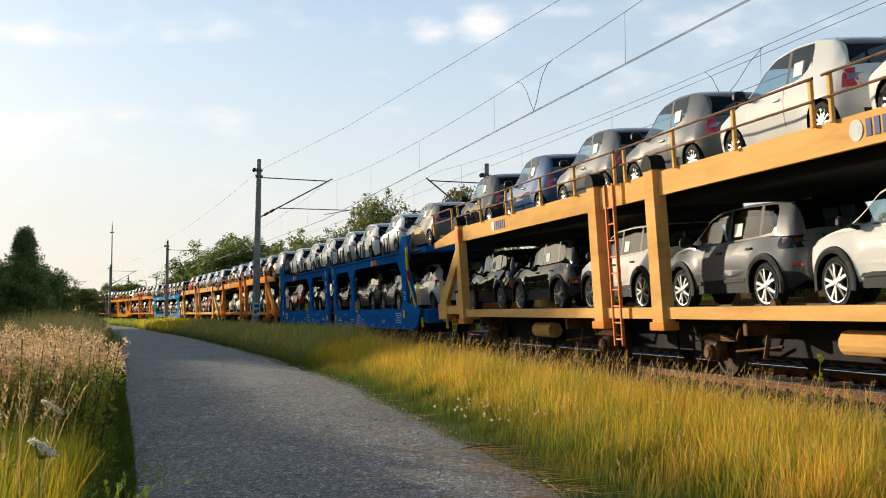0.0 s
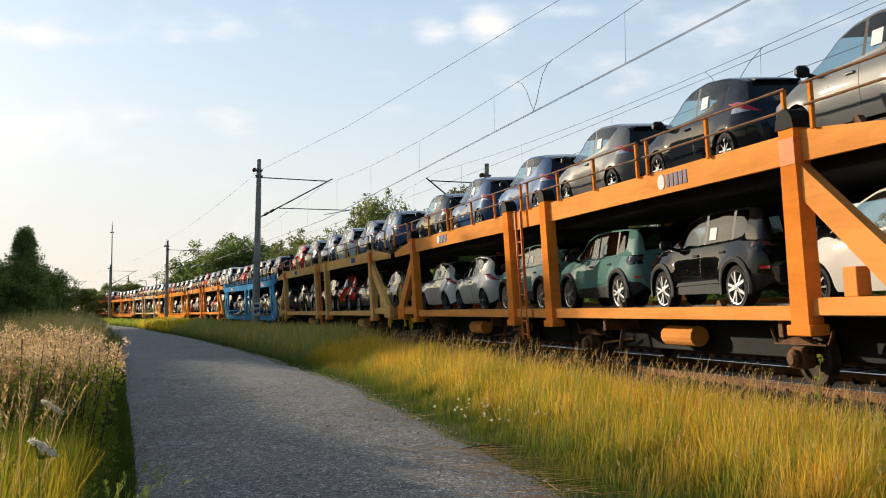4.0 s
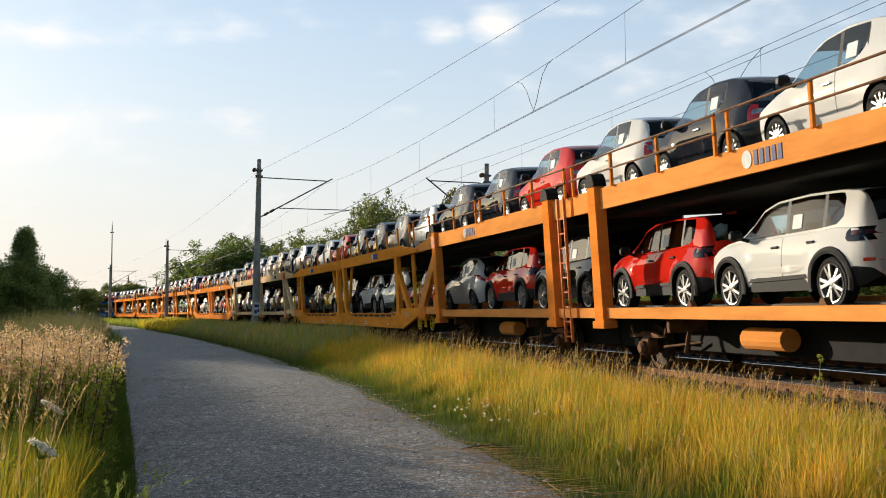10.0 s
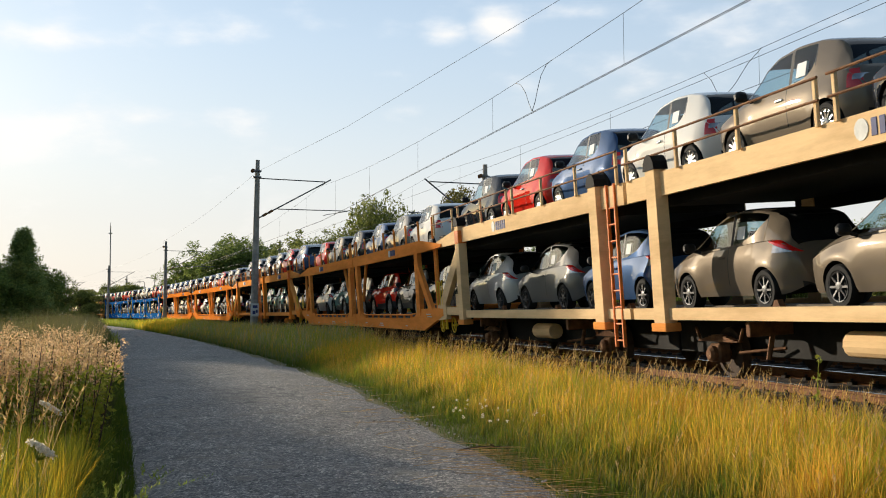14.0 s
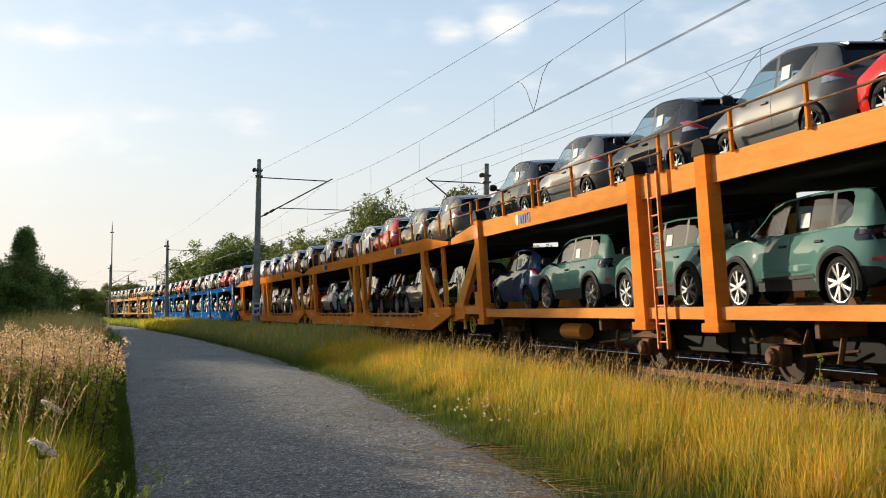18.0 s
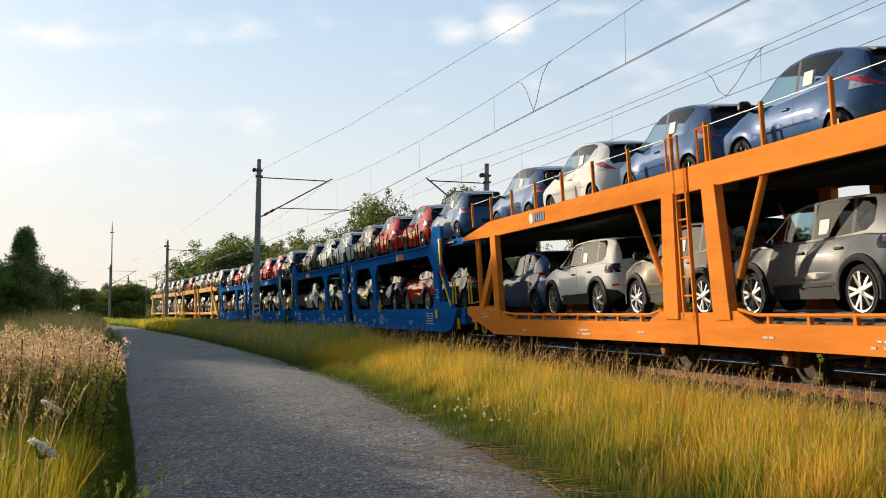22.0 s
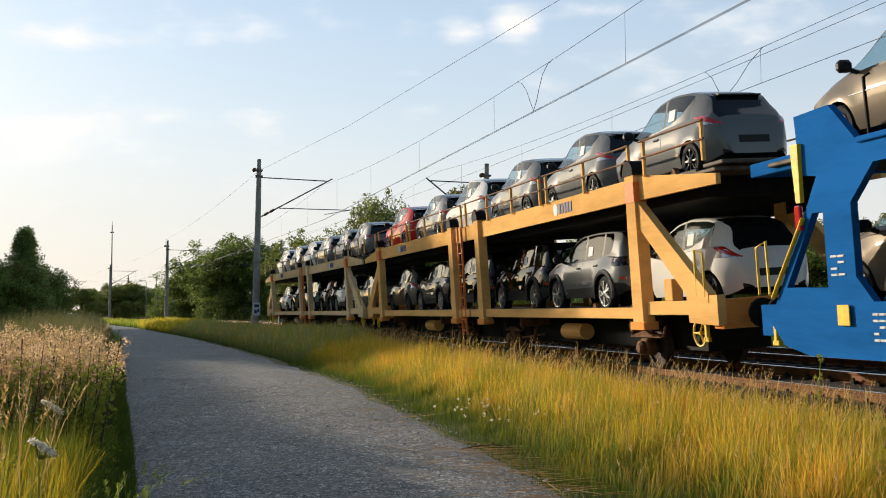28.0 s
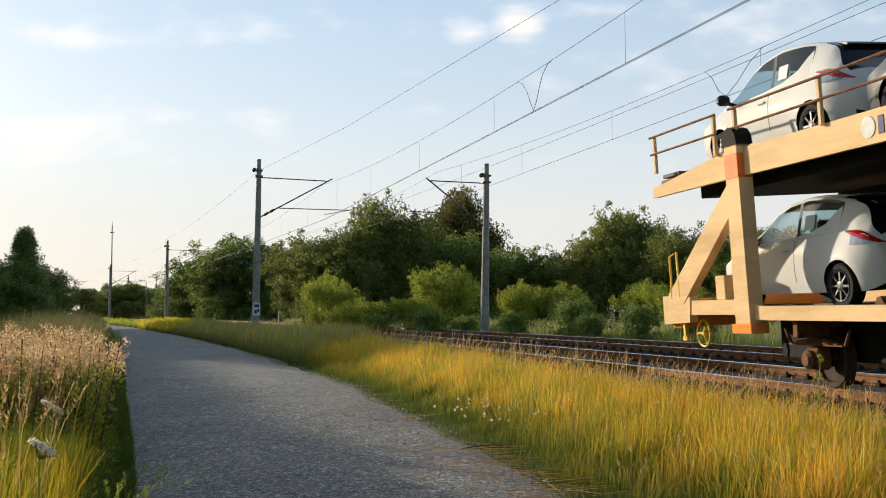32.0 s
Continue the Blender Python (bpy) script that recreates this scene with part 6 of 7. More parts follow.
    blades("tall_grass", s[sel], o[sel], h[sel], 0.04 + 0 * s[sel], 0.3, M_DULL, "dry meadow grass further off")
    blades("green_grass", s[~sel], o[~sel], h[~sel], 0.04 + 0 * s[~sel], 0.3, M_GREEN, "green meadow grass further off")
    # round and behind the camera
    s, o = patch(9000, -14.0, 7.5, -6.2, -2.3, 1.0)
    blades("tall_grass", s, o, rng.uniform(0.2, 0.55, len(s)), 0.012 + 0 * s, 0.5, M_GOLD, "golden grass on the near verge", wind=0.1)
    s, o = patch(9000, -14.0, 4.5, -15.0, -9.9, 1.0)
    blades("green_grass", s, o, rng.uniform(0.2, 0.5, len(s)), 0.013 + 0 * s, 0.6, M_GREEN, "green grass left of the near path", wind=0.1)
    # beyond the tracks
    s, o = patch(40000, 14.0, 130.0, 7.6, 19.0, 1.1)
    h = (0.5 + 0.65 * tufty(s, o, 0.25)) * rng.uniform(0.6, 1.2, len(s)) * np.clip((o - 7.0) / 3.0, 0.35, 1)
    sel = rng.random(len(s)) < 0.5
    blades("tall_grass", s[sel], o[sel], h[sel], 0.028 + 0 * s[sel], 0.3, M_PALE, "pale tall grass beyond the tracks")
    blades("green_grass", s[~sel], o[~sel], h[~sel], 0.028 + 0 * s[~sel], 0.3, M_GREEN, "green tall grass beyond the tracks")


build_grass()


def scatter_leaves(centres, radii, per, size, flat=0.0, droop=0.0, three=False):
    """Leaf quads round clump centres."""
    n = len(centres) * per
    c = np.repeat(centres, per, axis=0)
    r = np.repeat(radii, per)
    d = rng.normal(size=(n, 3))
    d /= np.linalg.norm(d, axis=1)[:, None]
    p = c + d * (r * rng.random(n) ** 0.45)[:, None]
    p[:, 2] -= droop * rng.random(n) * r
    a = rng.normal(size=(n, 3))
    a[:, 2] *= 1 - flat
    a /= np.linalg.norm(a, axis=1)[:, None]
    b = np.cross(a, rng.normal(size=(n, 3)))
    b /= np.linalg.norm(b, axis=1)[:, None]
    sz = size * rng.uniform(0.6, 1.3, n)[:, None]
    if three:
        P = np.stack([p - a * sz, p + b * sz * 0.8, p + a * sz], axis=1)
        return P.reshape(-1, 3), np.arange(n * 3).reshape(-1, 3).tolist()
    P = np.stack([p - a * sz, p - b * sz * 0.55, p + a * sz, p + b * sz * 0.55], axis=1)
    F = (np.arange(n * 4).reshape(-1, 4)).tolist()
    return P.reshape(-1, 3), F


def build_tree(name, seed, h, w, mat, label, stem=0.25, clumps=150, per=42, leaf=0.13, kind="round", lean=0.0):
    r0 = np.random.default_rng(seed)
    tree = tagged(new(name), label, "tree" if name != "bush" else "bush", group="trees and bushes along the line")
    sh = Shape()
    top = h * (0.75 if kind != "spruce" else 0.97)
    base_r = 0.018 * h + 0.03
    pts = [Vector((lean * (z / h) ** 2 * h + 0.03 * h * math.sin(seed + z), 0.02 * h * math.cos(seed * 2 + z), z)) for z in np.linspace(-0.1, top, 6)]
    for i in range(5):
        sh.tube(pts[i], pts[i + 1], base_r * (1 - i / 5.5), 7, base_r * (1 - (i + 1) / 5.5))
    cs, rs = [], []
    if kind == "spruce":
        for i in range(clumps):
            z = h * (0.06 + 0.92 * r0.random() ** 1.2)
            rad = w / 2 * (1 - z / h) ** 0.85 + 0.08
            a = r0.uniform(0, 2 * math.pi)
            q = r0.uniform(0.35, 1.05) * rad
            cs.append((q * math.cos(a), q * math.sin(a), z - 0.12 * q))
            rs.append(0.16 * w * (0.5 + 0.5 * (1 - z / h)) + 0.1)
    else:
        lobes = [(r0.uniform(-0.28, 0.28) * w, r0.uniform(-0.28, 0.28) * w, h * r0.uniform(0.42, 0.80), r0.uniform(0.22, 0.36)) for _ in range(9)]
        lobes.append((0, 0, h * 0.78, 0.3))
        lobes.append((0.1 * w, 0, h * 0.5, 0.4))
        if kind == "bushy":
            lobes += [(r0.uniform(-0.36, 0.36) * w, r0.uniform(-0.36, 0.36) * w, h * r0.uniform(0.15, 0.4), r0.uniform(0.2, 0.3)) for _ in range(6)]
        for i in range(clumps):
            x, y, z, q = lobes[r0.integers(len(lobes))]
            d = r0.normal(size=3)
            d /= np.linalg.norm(d)
            m = q * r0.random() ** 0.4
            px, py, pz = x + d[0] * m * w, y + d[1] * m * w, z + d[2] * m * min(w, h) * 0.75
            pz = min(max(pz, h * stem * 0.6), h * 0.985)
            cs.append((px, py, pz))
            rs.append((r0.uniform(0.035, 0.085) if kind != "round" else r0.uniform(0.06, 0.12)) * w + 0.08)
        for i in range(9):
            x, y, z, q = lobes[i]
            a = pts[1].lerp(pts[4], r0.random() * 0.8)
            sh.tube(a, (x, y, z), base_r * 0.4, 5, base_r * 0.12)
    part("trunk", sh, M_BARK, tree, "grey-brown bark")
    V, F = scatter_leaves(np.array(cs), np.array(rs), per, leaf, three=True)
    part("crown", leaf_mesh("crown", V, F, mat), mat, tree, "dense leaves in uneven clumps")
    return tree


def build_trees():
    protos = {
        "willow": (build_tree("tree", 3, 10.0, 8.0, M_LEAF_A, "grey-green willow tree with feathery crown", 0.12, 560, 52, 0.14, "bushy"), 10.0, 8.0),
        "dark": (build_tree("tree", 5, 10.0, 9.0, M_LEAF_B, "dark green broadleaf tree with dense crown", 0.08, 560, 52, 0.15, "bushy"), 10.0, 9.0),
        "oak": (build_tree("tree", 8, 14.0, 9.0, M_LEAF_C, "tall olive-brown oak tree with rounded crown", 0.3, 560, 60, 0.17, "round"), 14.0, 9.0),
        "birch": (build_tree("tree", 11, 9.0, 5.0, M_LEAF_A, "slender young birch tree with loose crown", 0.1, 420, 52, 0.11, "bushy"), 9.0, 5.0),
        "spruce": (build_tree("tree", 13, 9.0, 5.0, M_NEEDLE, "dark green pointed conifer tree", 0.05, 620, 70, 0.09, "spruce"), 9.0, 5.0),
        "bush": (build_tree("bush", 17, 3.0, 4.0, M_LEAF_D, "bright yellow-green bush in rough grass", 0.02, 260, 60, 0.075, "bushy"), 3.0, 4.0),
        "shrub": (build_tree("bush", 19, 2.0, 2.6, M_LEAF_B, "low dark green shrub beside the track", 0.02, 130, 40, 0.07, "bushy"), 2.0, 2.6),
    }
    # kind, bearing as tangent to the right, distance, height, width
    rows = [
        ("birch", -0.405, 78, 6.2, 5.0), ("spruce", -0.392, 80, 8.0, 5.2), ("dark", -0.375, 84, 5.6, 5.5), ("dark", -0.42, 76, 5.4, 6.0), ("birch", -0.366, 90, 4.8, 4.0), ("dark", -0.445, 82, 6.0, 8.0),
        ("birch", -0.338, 190, 7.4, 9.0), ("dark", -0.322, 210, 6.4, 10.0), ("birch", -0.308, 200, 8.2, 9.0), ("birch", -0.296, 205, 8.8, 9.0), ("dark", -0.284, 215, 7.2, 12.0), ("dark", -0.265, 230, 7.0, 14.0),
        ("dark", -0.236, 150, 8.0, 10.0), ("dark", -0.216, 146, 10.3, 12.0), ("dark", -0.195, 142, 12.0, 13.0), ("dark", -0.176, 140, 11.5, 11.0), ("dark", -0.158, 136, 10.0, 10.0),
        ("willow", -0.132, 96, 9.2, 7.5), ("willow", -0.108, 92, 9.0, 7.5), ("willow", -0.082, 90, 9.5, 8.0), ("willow", -0.056, 92, 12.4, 7.0), ("willow", -0.034, 92, 11.0, 6.5), ("dark", -0.012, 94, 9.0, 9.0), ("dark", 0.018, 96, 8.8, 9.0),
        ("oak", 0.016, 118, 16.4, 9.5), ("dark", 0.045, 100, 7.6, 8.0), ("dark", 0.074, 102, 8.0, 8.0), ("dark", 0.098, 100, 7.2, 7.0),
        ("willow", 0.135, 92, 8.6, 6.5), ("willow", 0.160, 90, 11.0, 7.5), ("willow", 0.186, 90, 10.6, 7.0), ("birch", 0.212, 84, 7.6, 6.0), ("willow", 0.236, 82, 8.6, 7.0), ("dark", 0.262, 80, 7.4, 8.0), ("willow", 0.29, 78, 8.2, 8.0), ("dark", 0.32, 76, 7.0, 8.0), ("willow", 0.35, 74, 8.0, 8.0), ("dark", 0.385, 72, 7.6, 8.0), ("willow", 0.42, 70, 8.0, 8.0),
        # unseen belt left of the view, added to darken reflections in car sides
        ("dark", -0.61, 82, 11.5, 16.0), ("dark", -0.76, 84, 13.5, 19.0), ("dark", -0.92, 80, 14.5, 20.0), ("dark", -1.15, 76, 15.0, 20.0), ("dark", -1.5, 66, 15.0, 20.0), ("dark", -2.0, 56, 14.5, 20.0), ("dark", -2.8, 44, 14.5, 20.0),
        ("dark", -0.07, 100, 7.0, 9.0), ("dark", 0.12, 104, 6.0, 9.0),
        ("bush", 0.003, 66, 4.6, 4.8), ("bush", -0.022, 64, 2.6, 3.2), ("bush", -0.1, 68, 3.8, 3.6), ("bush", -0.082, 62, 2.4, 3.2), ("bush", -0.112, 74, 4.4, 3.0), ("bush", 0.07, 70, 3.6, 3.0), ("bush", 0.115, 68, 3.4, 3.4), ("bush", 0.19, 64, 3.4, 4.0), ("bush", 0.23, 60, 3.0, 3.6),
        ("shrub", -0.016, 56, 1.8, 2.4), ("shrub", -0.064, 60, 1.5, 2.2), ("shrub", 0.062, 50, 1.6, 2.0), ("shrub", 0.118, 48, 2.2, 2.6), ("shrub", 0.134, 46, 1.5, 2.0), ("shrub", 0.182, 44, 1.9, 2.2), ("shrub", 0.24, 42, 1.7, 2.2), ("shrub", -0.12, 78, 2.4, 3.5), ("shrub", 0.02, 58, 1.4, 2.0),
    ]
    used = set()
    for kind, tan, dist, h, w in rows:
        ob, h0, w0 = protos[kind]
        if kind in used:
            ob = copy_thing(ob, Matrix())
        used.add(kind)
        ob.matrix_world = Matrix.LocRotScale((tan * dist, dist, GROUND_Z - 0.05), Euler((0, 0, rng.uniform(0, 6.28))), (w / w0, w / w0, h / h0))


build_trees()


def build_shade_trees():
    """Unseen tall trees, added left of the path to keep the low sun off the far part of the line."""
    tall = build_tree("tree", 41, 18.0, 11.0, M_LEAF_B, "unseen tall tree with dark green crown, added for shade", 0.1, 190, 46, 0.36)
    first = True
    for k in range(9):
        aim_at = rail_at(30 + 6.2 * k, -1.5, 0)
        for edge, back in ((-0.56, 0.0), (-0.66, 3.0)):
            # walk from the track towards the sun until well left of the view
            far = 10.0
            while aim_at.x - 0.755 * far > edge * (aim_at.y + 0.656 * far) - 1.5:
                far += 0.5
            h = min(34.0, far * 0.185 + (4.8 if k < 2 else 5.6 if k < 5 else 3.2))
            ob = tall if first else copy_thing(tall, Matrix())
            first = False
            ob.matrix_world = Matrix.LocRotScale((aim_at.x - 0.755 * far + 0.656 * back, aim_at.y + 0.656 * far + 0.755 * back, GROUND_Z - 0.05), Euler((0, 0, 1.3 * k + back)), (0.95, 0.95, h / 18.0))


build_shade_trees()


def build_weeds():
    """Tall faded flower stands left of the path and white umbels."""
    stand = build_one_weed(23)
    spots = [(a, float(path_left(a)) - 0.3 - 1.5 * rng.random(), rng.uniform(0.95, 1.2)) for a in rng.uniform(12.5, 19.5, 50)]
    spots += [(a, float(path_left(a)) - 0.6 - 2.2 * rng.random(), rng.uniform(0.6, 0.9)) for a in rng.uniform(11.0, 24.0, 26)]
    for i, (a, o, k) in enumerate(spots):
        ob = stand if i == 0 else copy_thing(stand, Matrix())
        ob.matrix_world = Matrix.LocRotScale(rail_at(a, o, GROUND_Z), Euler((0, 0, rng.uniform(0, 6.28))), (k, k, k))
    build_umbel(10.0, -10.16, 0.90)
    build_umbel(8.1, -9.99, 0.845)
    # leafy green growth at the foot of the stand
    n = 900
    a = rng.uniform(5.0, 19.0, n)
    o = path_left(a) - 0.1 - 3.6 * rng.random(n) ** 1.3
    top = np.clip((path_left(a) + 0.1 - o) / 1.0, 0.25, 1.0)
    cs = np.array([rail_at(x, y, GROUND_Z + z) for x, y, z in zip(a, o, rng.uniform(0.08, 0.62, n) * top)])
    V, F = scatter_leaves(cs, np.full(n, 0.13), 34, 0.022)
    tagged(new("leafy_weeds", leaf_mesh("leafy_weeds", V, F, M_LEAF_E)), "leafy green weeds along the path edge", "weeds", kind="stuff")


def build_one_weed(seed):
    r0 = np.random.default_rng(seed)
    weed = tagged(new("weed"), "tall weed with faded pinkish flower heads", "wild plant", group="weeds beside the path")
    stems, cs, rs, ls, lr = Shape(), [], [], [], []
    for i in range(7):
        a = r0.uniform(0, 6.28)
        q = r0.uniform(0.05, 0.22)
        tip = Vector((q * 1.6 * math.cos(a), q * 1.6 * math.sin(a), r0.uniform(0.8, 1.2)))
        stems.tube((q * 0.5 * math.cos(a), q * 0.5 * math.sin(a), 0), tip, 0.006, 4, 0.003)
        for k in range(5):
            cs.append(tip + Vector((r0.uniform(-0.07, 0.07), r0.uniform(-0.07, 0.07), -0.05 * k + 0.04)))
            rs.append(0.06)
        for k in range(9):
            ls.append(tip * (0.15 + 0.085 * k) + Vector((r0.uniform(-0.05, 0.05), r0.uniform(-0.05, 0.05), 0)))
            lr.append(0.07)
    tagged(part("stem", stems, M_BARK, weed), kind="stuff")
    V, F = scatter_leaves(np.array(cs), np.array(rs), 26, 0.012)
    part("blossom", leaf_mesh("blossom", V, F, M_PINK), M_PINK, weed, "faded pinkish-beige flower head")
    V, F = scatter_leaves(np.array(ls), np.array(lr), 8, 0.03)
    part("foliage", leaf_mesh("foliage", V, F, M_LEAF_D), M_LEAF_D, weed)
    return weed


def build_umbel(a, o, h):
    fl = tagged(new("wild_carrot"), "white flat-topped wild carrot flower on thin stem", "wild flower")
    fl.matrix_world = Matrix.Translation(rail_at(a, o, GROUND_Z)) @ pose(0, 0, 0, 4, 1, 0)
    part("stem", Shape().tube((0, 0, 0), (0, 0, h), 0.006, 5, 0.004), M_LEAF_D, fl)
    um = Shape()
    cs, rs = [], []
    head_turn = pose(0, 0, h) @ pose(0, 0, 0, -14, 32, 0) @ pose(0, 0, -h)
    for i in range(26):
        q = 0.075 * math.sqrt((i + 0.5) / 26)
        t = i * 2.4
        p = head_turn @ Vector((q * math.cos(t), q * math.sin(t), h + 0.05 - 1.2 * q * q))
        um.tube((0, 0, h - 0.02), p, 0.0022, 3)
        cs.append(p)
        rs.append(0.015)
    part("spokes", um, M_LEAF_D, fl)
    V, F = scatter_leaves(np.array(cs), np.array(rs), 30, 0.009, 0.3)
    part("umbel", leaf_mesh("umbel", V, F, M_UMBEL), M_UMBEL, fl, "white flower umbel")


build_weeds()


def build_small_things():
    """Grit, straw, a twig and scraps on the path, and single plants by the ballast."""
    n = 520
    a = 8.0 + 26 * rng.random(n) ** 1.3
    u = rng.random(n)
    u = np.where(rng.random(n) < 0.6, 1 - 0.35 * u ** 2, u)
    o = path_left(a) + 0.2 + (path_right(a) - path_left(a) - 0.3) * u
    sh = Shape()
    for x, y in zip(a, o):
        c = rail_at(float(x), float(y), PATH_Z + 0.02 + 0.02 * math.sin(math.pi * 0.5))
        r0 = 0.006 + 0.014 * rng.random() ** 2
        vs = [(c.x + r0 * dx * rng.uniform(0.7, 1.4), c.y + r0 * dy * rng.uniform(0.7, 1.4), c.z + r0 * dz * 0.7) for dx, dy, dz in ((1, 0, 0), (0, 1, 0), (-1, 0, 0), (0, -1, 0), (0, 0, 1), (0, 0, -1))]
        sh.add(vs, [(0, 1, 4), (1, 2, 4), (2, 3, 4), (3, 0, 4), (1, 0, 5), (2, 1, 5), (3, 2, 5), (0, 3, 5)])
    tagged(new("path_grit", sh.mesh("path_grit", M_PEBBLE)), "pale loose grit scattered on the path", "gravel", kind="stuff")
    n = 190
    sh = Shape()
    for i in range(n):
        if i < 110:
            x, y = rng.uniform(9.5, 13.5), -5.9 - 0.9 * rng.random() ** 1.5
        else:
            x = rng.uniform(9.0, 24.0)
            y = float(path_right(x)) - 1.2 * rng.random()
        c = rail_at(float(x), float(y), PATH_Z + 0.045 + 0.02 * rng.random())
        t = rng.uniform(-0.7, 0.5) if i < 110 else rng.uniform(0, 6.28)
        ln = rng.uniform(0.08, 0.32)
        d = Vector((math.cos(t), math.sin(t), rng.uniform(-0.02, 0.06))) * ln
        sh.tube(c - d, c + d, 0.0024, 3, 0.0014)
    tagged(new("straw", sh.mesh("straw", M_DRY)), "dry straw lying on the edge of the path", "straw", kind="stuff")
    twig = tagged(new("twig"), "dark broken twig with dead leaves on the path", "twig")
    c = rail_at(13.45, -6.1, PATH_Z + 0.04)
    d = Vector((0.92, 0.28, 0.02))
    part("stick", Shape().line([c - d * 0.28, c - d * 0.05 + Vector((0, 0.02, 0.02)), c + d * 0.3], 0.008), M_BARK, twig)
    V, F = scatter_leaves(np.array([c + d * 0.22, c + d * 0.1]), np.array([0.08, 0.06]), 14, 0.022)
    V[:, 2] = np.maximum(V[:, 2], c.z - 0.02)
    part("dead_leaf_cluster", leaf_mesh("dead_leaf_cluster", V, F, M_BARK), M_BARK, twig)
    for x, y, r0 in ((17.3, -8.17, 0.05), (17.3, -6.89, 0.03), (15.5, -6.99, 0.035), (16.5, -6.14, 0.05), (18.1, -7.47, 0.025), (13.0, -8.5, 0.02)):
        c = rail_at(x, y, PATH_Z + 0.05)
        vs, fs = [], []
        for i in range(7):
            t = 6.283 * i / 7
            k = r0 * rng.uniform(0.6, 1.2)
            vs.append((c.x + k * math.cos(t) * 1.3, c.y + k * math.sin(t), c.z + 0.012 * rng.random()))
        vs.append((c.x, c.y, c.z + 0.035))
        fs = [(i, (i + 1) % 7, 7) for i in range(7)] + [tuple(range(6, -1, -1))]
        tagged(new("paper_scrap", Shape().add(vs, fs).mesh("paper_scrap", M_PEBBLE)), "small pale crumpled scrap lying on the path", "litter", group="scraps on the path")
    s, o = patch(46, 7.4, 10.5, -9.85, -9.5, 1.0)
    stalks("grass_stalks", s, o, rng.uniform(0.3, 0.66, len(s)), 0.005 + 0 * s, M_LEAF_E, "pale green seed stalks leaning over the path", 0.9, 12, 0.03)
    # loose stones and low growth on the ballast shoulder
    n = 3600
    a, o = 7.5 + 22 * rng.random(n) ** 1.4, rng.uniform(-2.95, -1.0, n)
    sh = Shape()
    for x, y in zip(a, o):
        c = rail_at(float(x), float(y), float(np.interp(y, [-2.95, -2.75, -1.75, -1.0], [-0.6, -0.6, -0.21, -0.19])))
        r0 = rng.uniform(0.018, 0.036)
        vs = [(c.x + r0 * dx * rng.uniform(0.7, 1.4), c.y + r0 * dy * rng.uniform(0.7, 1.4), c.z + r0 * dz * rng.uniform(0.6, 1.1)) for dx, dy, dz in ((1, 0, 0), (0, 1, 0), (-1, 0, 0), (0, -1, 0), (0, 0, 1), (0, 0, -1))]
        sh.add(vs, [(0, 1, 4), (1, 2, 4), (2, 3, 4), (3, 0, 4), (1, 0, 5), (2, 1, 5), (3, 2, 5), (0, 3, 5)])
    tagged(new("ballast_stones", sh.mesh("ballast_stones", M_STONE)), "loose brown stones on the ballast shoulder", "gravel", kind="stuff")
    n = 230
    a, o = 9 + 40 * rng.random(n) ** 1.3, rng.uniform(-3.1, -1.95, n)
    cs = np.array([rail_at(x, y, float(np.interp(y, [-2.95, -2.75, -1.75], [-0.6, -0.6, -0.21])) + rng.uniform(0.03, 0.2)) for x, y in zip(a, o)])
    V, F = scatter_leaves(cs, np.full(n, 0.1), 22, 0.02)
    tagged(new("ballast_weeds", leaf_mesh("ballast_weeds", V, F, M_LEAF_E)), "low green weeds along the ballast foot", "weeds", kind="stuff")
    # white flowers in the grass
    n = 26
    a, o = rng.uniform(14.5, 17.5, n), rng.uniform(-5.75, -5.0, n)
    cs = np.array([rail_at(x, y, GROUND_Z + z) for x, y, z in zip(a, o, rng.uniform(0.2, 0.36, n))])
    V, F = scatter_leaves(cs, np.full(n, 0.02), 16, 0.011)
    tagged(new("white_flowers", leaf_mesh("white_flowers", V, F, M_UMBEL)), "small white flowers in the grass verge", "wild flower", kind="stuff")
    # upright green plants at the foot of the ballast
    for x, y, h in ((13.0, -2.42, 1.02), (11.6, -2.7, 0.5), (14.8, -2.4, 0.5), (17.0, -2.5, 0.55), (15.8, -2.9, 0.6), (19.5, -2.4, 0.6), (24.0, -2.6, 0.7)):
        w = tagged(new("green_weed"), "slender green weed growing beside the ballast", "wild plant", group="weeds by the ballast")
        c = rail_at(x, y, GROUND_Z)
        w.matrix_world = Matrix.Translation(c)
        pts = [Vector((0.05 * math.sin(3 * k) + 0.12 * k * k, 0.03 * k, h * k)) for k in np.linspace(0, 1, 6)]
        part("stem", Shape().line(pts, 0.006, 4), M_LEAF_D, w)
        V, F = scatter_leaves(np.array([pts[i // 2 + 1] for i in range(10)]), np.full(10, 0.05), 5, 0.028)
        part("foliage", leaf_mesh("foliage", V, F, M_LEAF_D), M_LEAF_D, w)


M_STONE = m_leaf("ballast_stone", (0.02, 0.013, 0.008), (0.16, 0.095, 0.05), 0.0)
M_PEBBLE = plain("pale_grit", (0.42, 0.39, 0.35), 0.9, 0, 0.4, 20.0, 0)
build_small_things()


# ---- far things ----
def far_place(tan, dist, z=GROUND_Z):
    return Vector((tan * dist, dist, z))


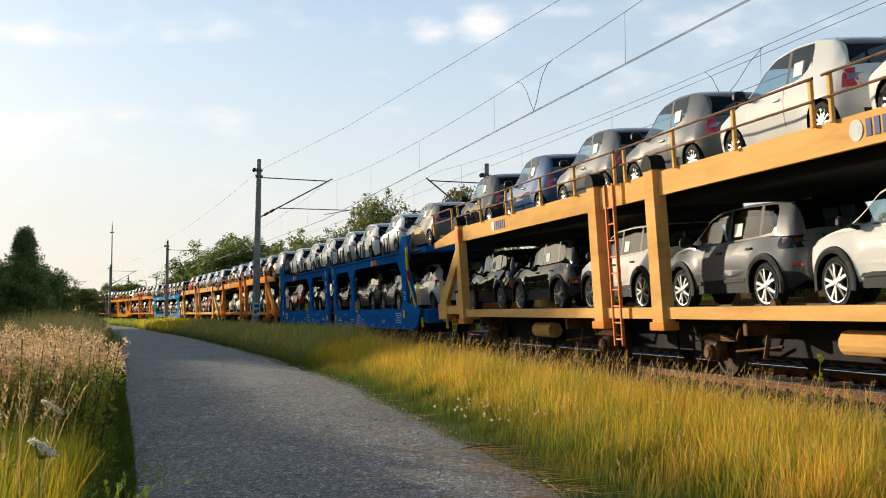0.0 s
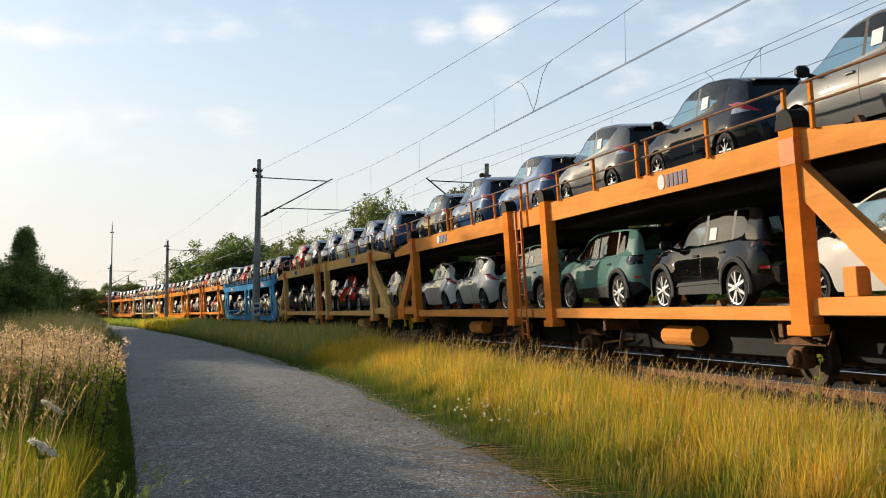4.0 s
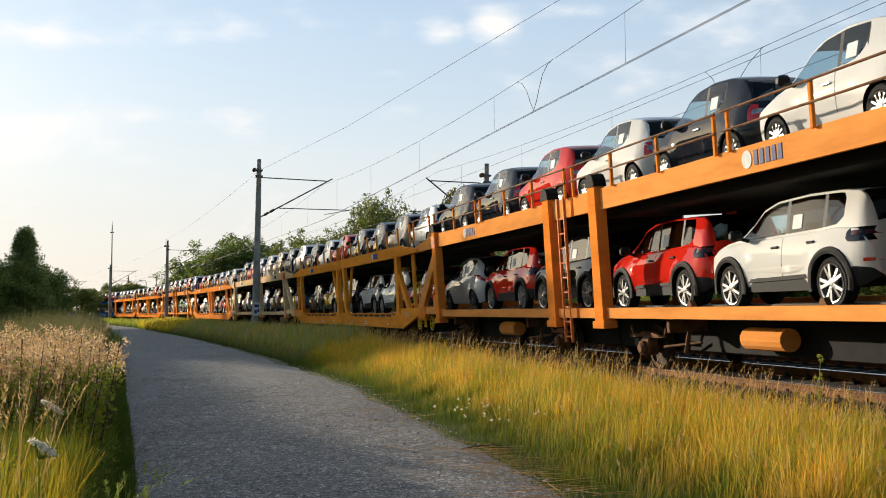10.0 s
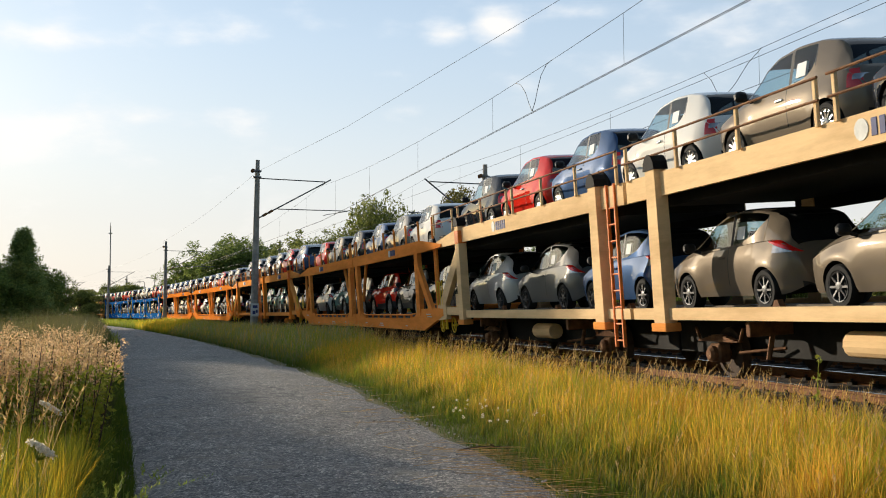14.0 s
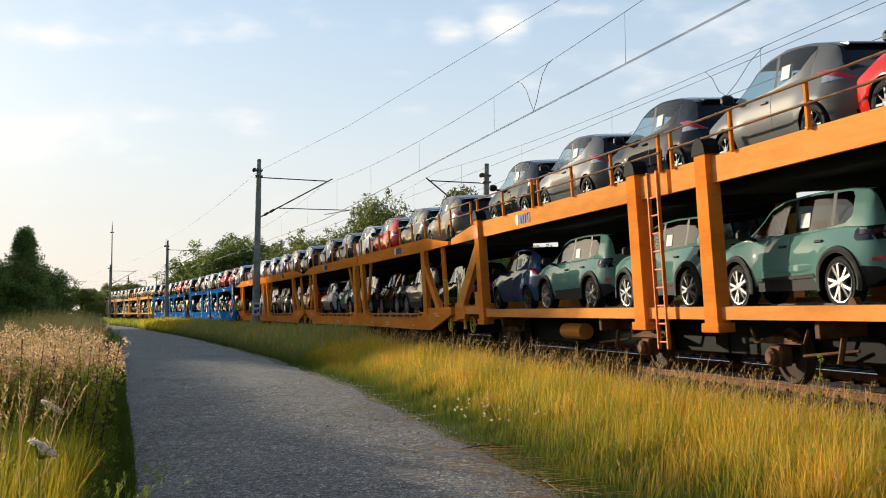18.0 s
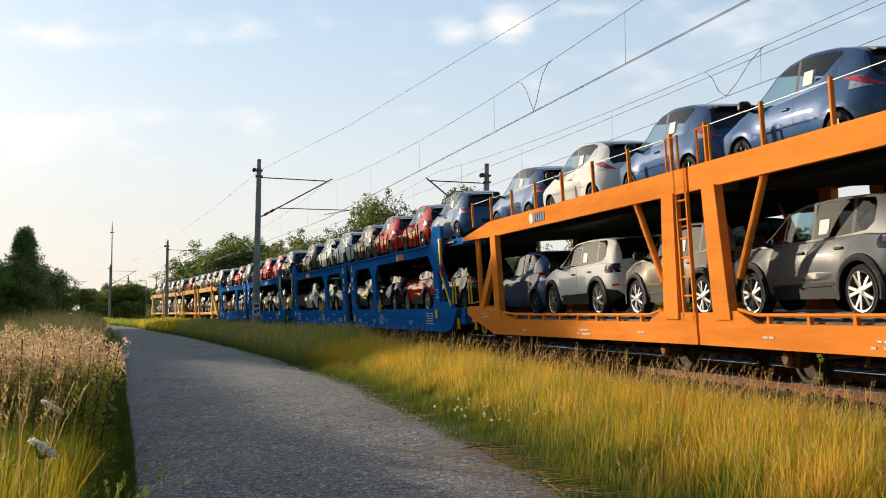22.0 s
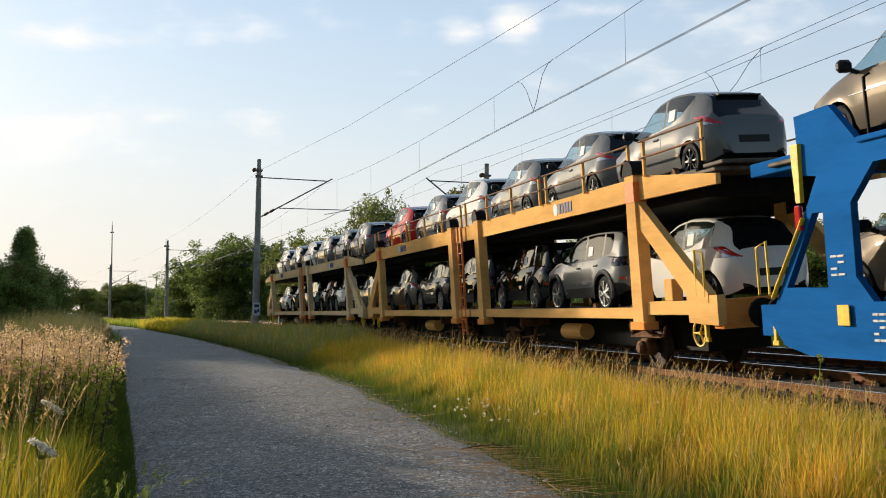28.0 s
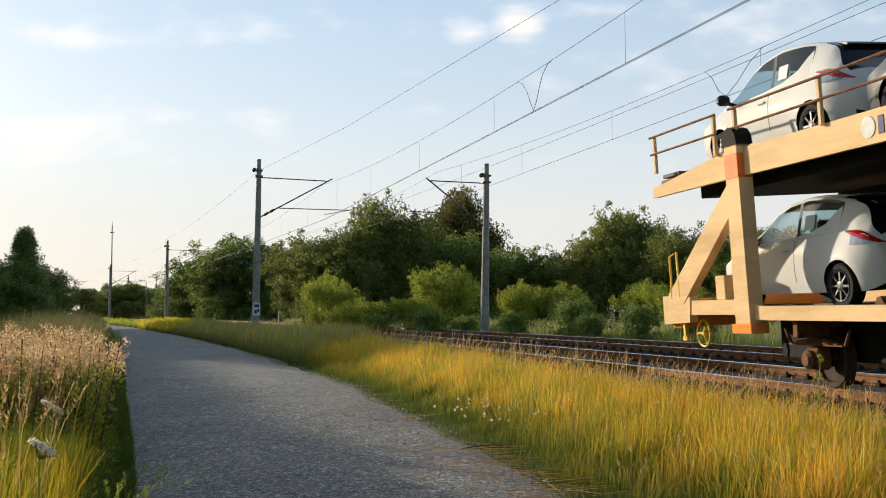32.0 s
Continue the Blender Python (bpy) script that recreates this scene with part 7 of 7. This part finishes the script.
def build_far_things():
    p = far_place(-0.3105, 205)
    pole = tagged(new("radio_mast"), "tall thin grey radio mast behind the trees", "mast")
    pole.matrix_world = Matrix.Translation(p)
    part("pole", Shape().tube((0, 0, 0), (0, 0, 18.6), 0.16, 8, 0.09), M_STEEL, pole)
    part("antenna", Shape().box(-0.35, 0.35, -0.1, 0.1, 17.0, 17.2).tube((0, 0, 18), (0, 0, 19.2), 0.04), M_STEEL, pole)
    p = far_place(-0.354, 640)
    tw = tagged(new("lattice_tower"), "pale distant lattice tower in the haze", "tower")
    tw.matrix_world = Matrix.Translation(p)
    sh = Shape()
    for a in (-1.6, 1.6):
        for b in (-1.6, 1.6):
            sh.tube((a, b, 0), (a * 0.7, b * 0.7, 27), 0.13, 5)
    part("frame_legs", sh, M_STEEL, tw)
    for z in range(0, 27, 3):
        part("lattice_bar", Shape().tube((-1.5, -1.5, z), (1.4, -1.5, z + 3), 0.08, 4).tube((1.5, -1.5, z), (-1.4, -1.5, z + 3), 0.08, 4), M_STEEL, tw)
    for tan, dist, h in ((-0.2685, 170, 7.0), (-0.278, 200, 7.4), (-0.2425, 185, 7.0)):
        lamp = tagged(new("street_lamp"), "slim grey street lamp with curved arm", "street lamp", group="street lamps")
        lamp.matrix_world = Matrix.Translation(far_place(tan, dist))
        part("post", Shape().tube((0, 0, 0), (0, 0, h), 0.1, 8, 0.06), M_CONC, lamp)
        part("arm", Shape().line([(0, 0, h), (-0.2, 0, h + 0.25), (-0.9, 0, h + 0.3)], 0.045), M_STEEL, lamp)
        part("head", Shape().box(-1.35, -0.75, -0.14, 0.14, h + 0.24, h + 0.36, 0.03), M_STEEL, lamp)
    sig = tagged(new("signal_post"), "railway signal post with orange bands", "signal")
    sig.matrix_world = Matrix.Translation(far_place(-0.2405, 168))
    part("post", Shape().tube((0, 0, 0), (0, 0, 5.4), 0.1, 8), M_YELLOW, sig, "yellow-orange post")
    part("signal_head", Shape().box(-0.25, 0.25, -0.12, 0.12, 4.5, 5.5, 0.05), M_DARK, sig)
    # white delivery van and box lorry waiting at the level crossing
    van = tagged(new("box_lorry"), "white box lorry standing far down the road", "lorry")
    van.matrix_world = Matrix.Translation(far_place(-0.2475, 176)) @ pose(0, 0, 0, 0, 0, 100)
    part("box", Shape().box(-3.2, 2.0, -1.25, 1.25, 0.95, 3.6, 0.06), M_WHITE, van)
    part("cab", Shape().prism([(2.1, 0.55), (4.0, 0.55), (4.0, 1.6), (3.7, 2.6), (2.1, 2.7)], -1.15, 1.15), M_WHITE, van)
    part("windscreen", Shape().prism([(3.99, 1.65), (4.03, 1.65), (3.76, 2.5), (3.7, 2.5)], -1.0, 1.0), M_GLASS, van)
    for x in (-2.0, 3.1):
        for y in (-1.1, 1.1):
            part("wheel", Shape().lathe([(0.3, -0.14), (0.46, -0.12), (0.46, 0.12), (0.3, 0.14)], y0=y, n=14, cx=x, cz=0.46), M_TYRE, van)
    part("chassis", Shape().box(-3.2, 3.9, -0.5, 0.5, 0.5, 0.95), M_DARK, van)


build_far_things()
build_sleepers()


def motions():
    """The train runs along the track towards and past the camera."""
    for thing, sigma, where in MOVING:
        walk(thing, [(t, on_track(sigma - travelled(t)) @ where) for t in TIMES])
    walk(CLOUDS, [(0.0, pose(0, 0, 0)), (32.0, pose(0, 0, 0, 0, 0, -1.95))])


motions()
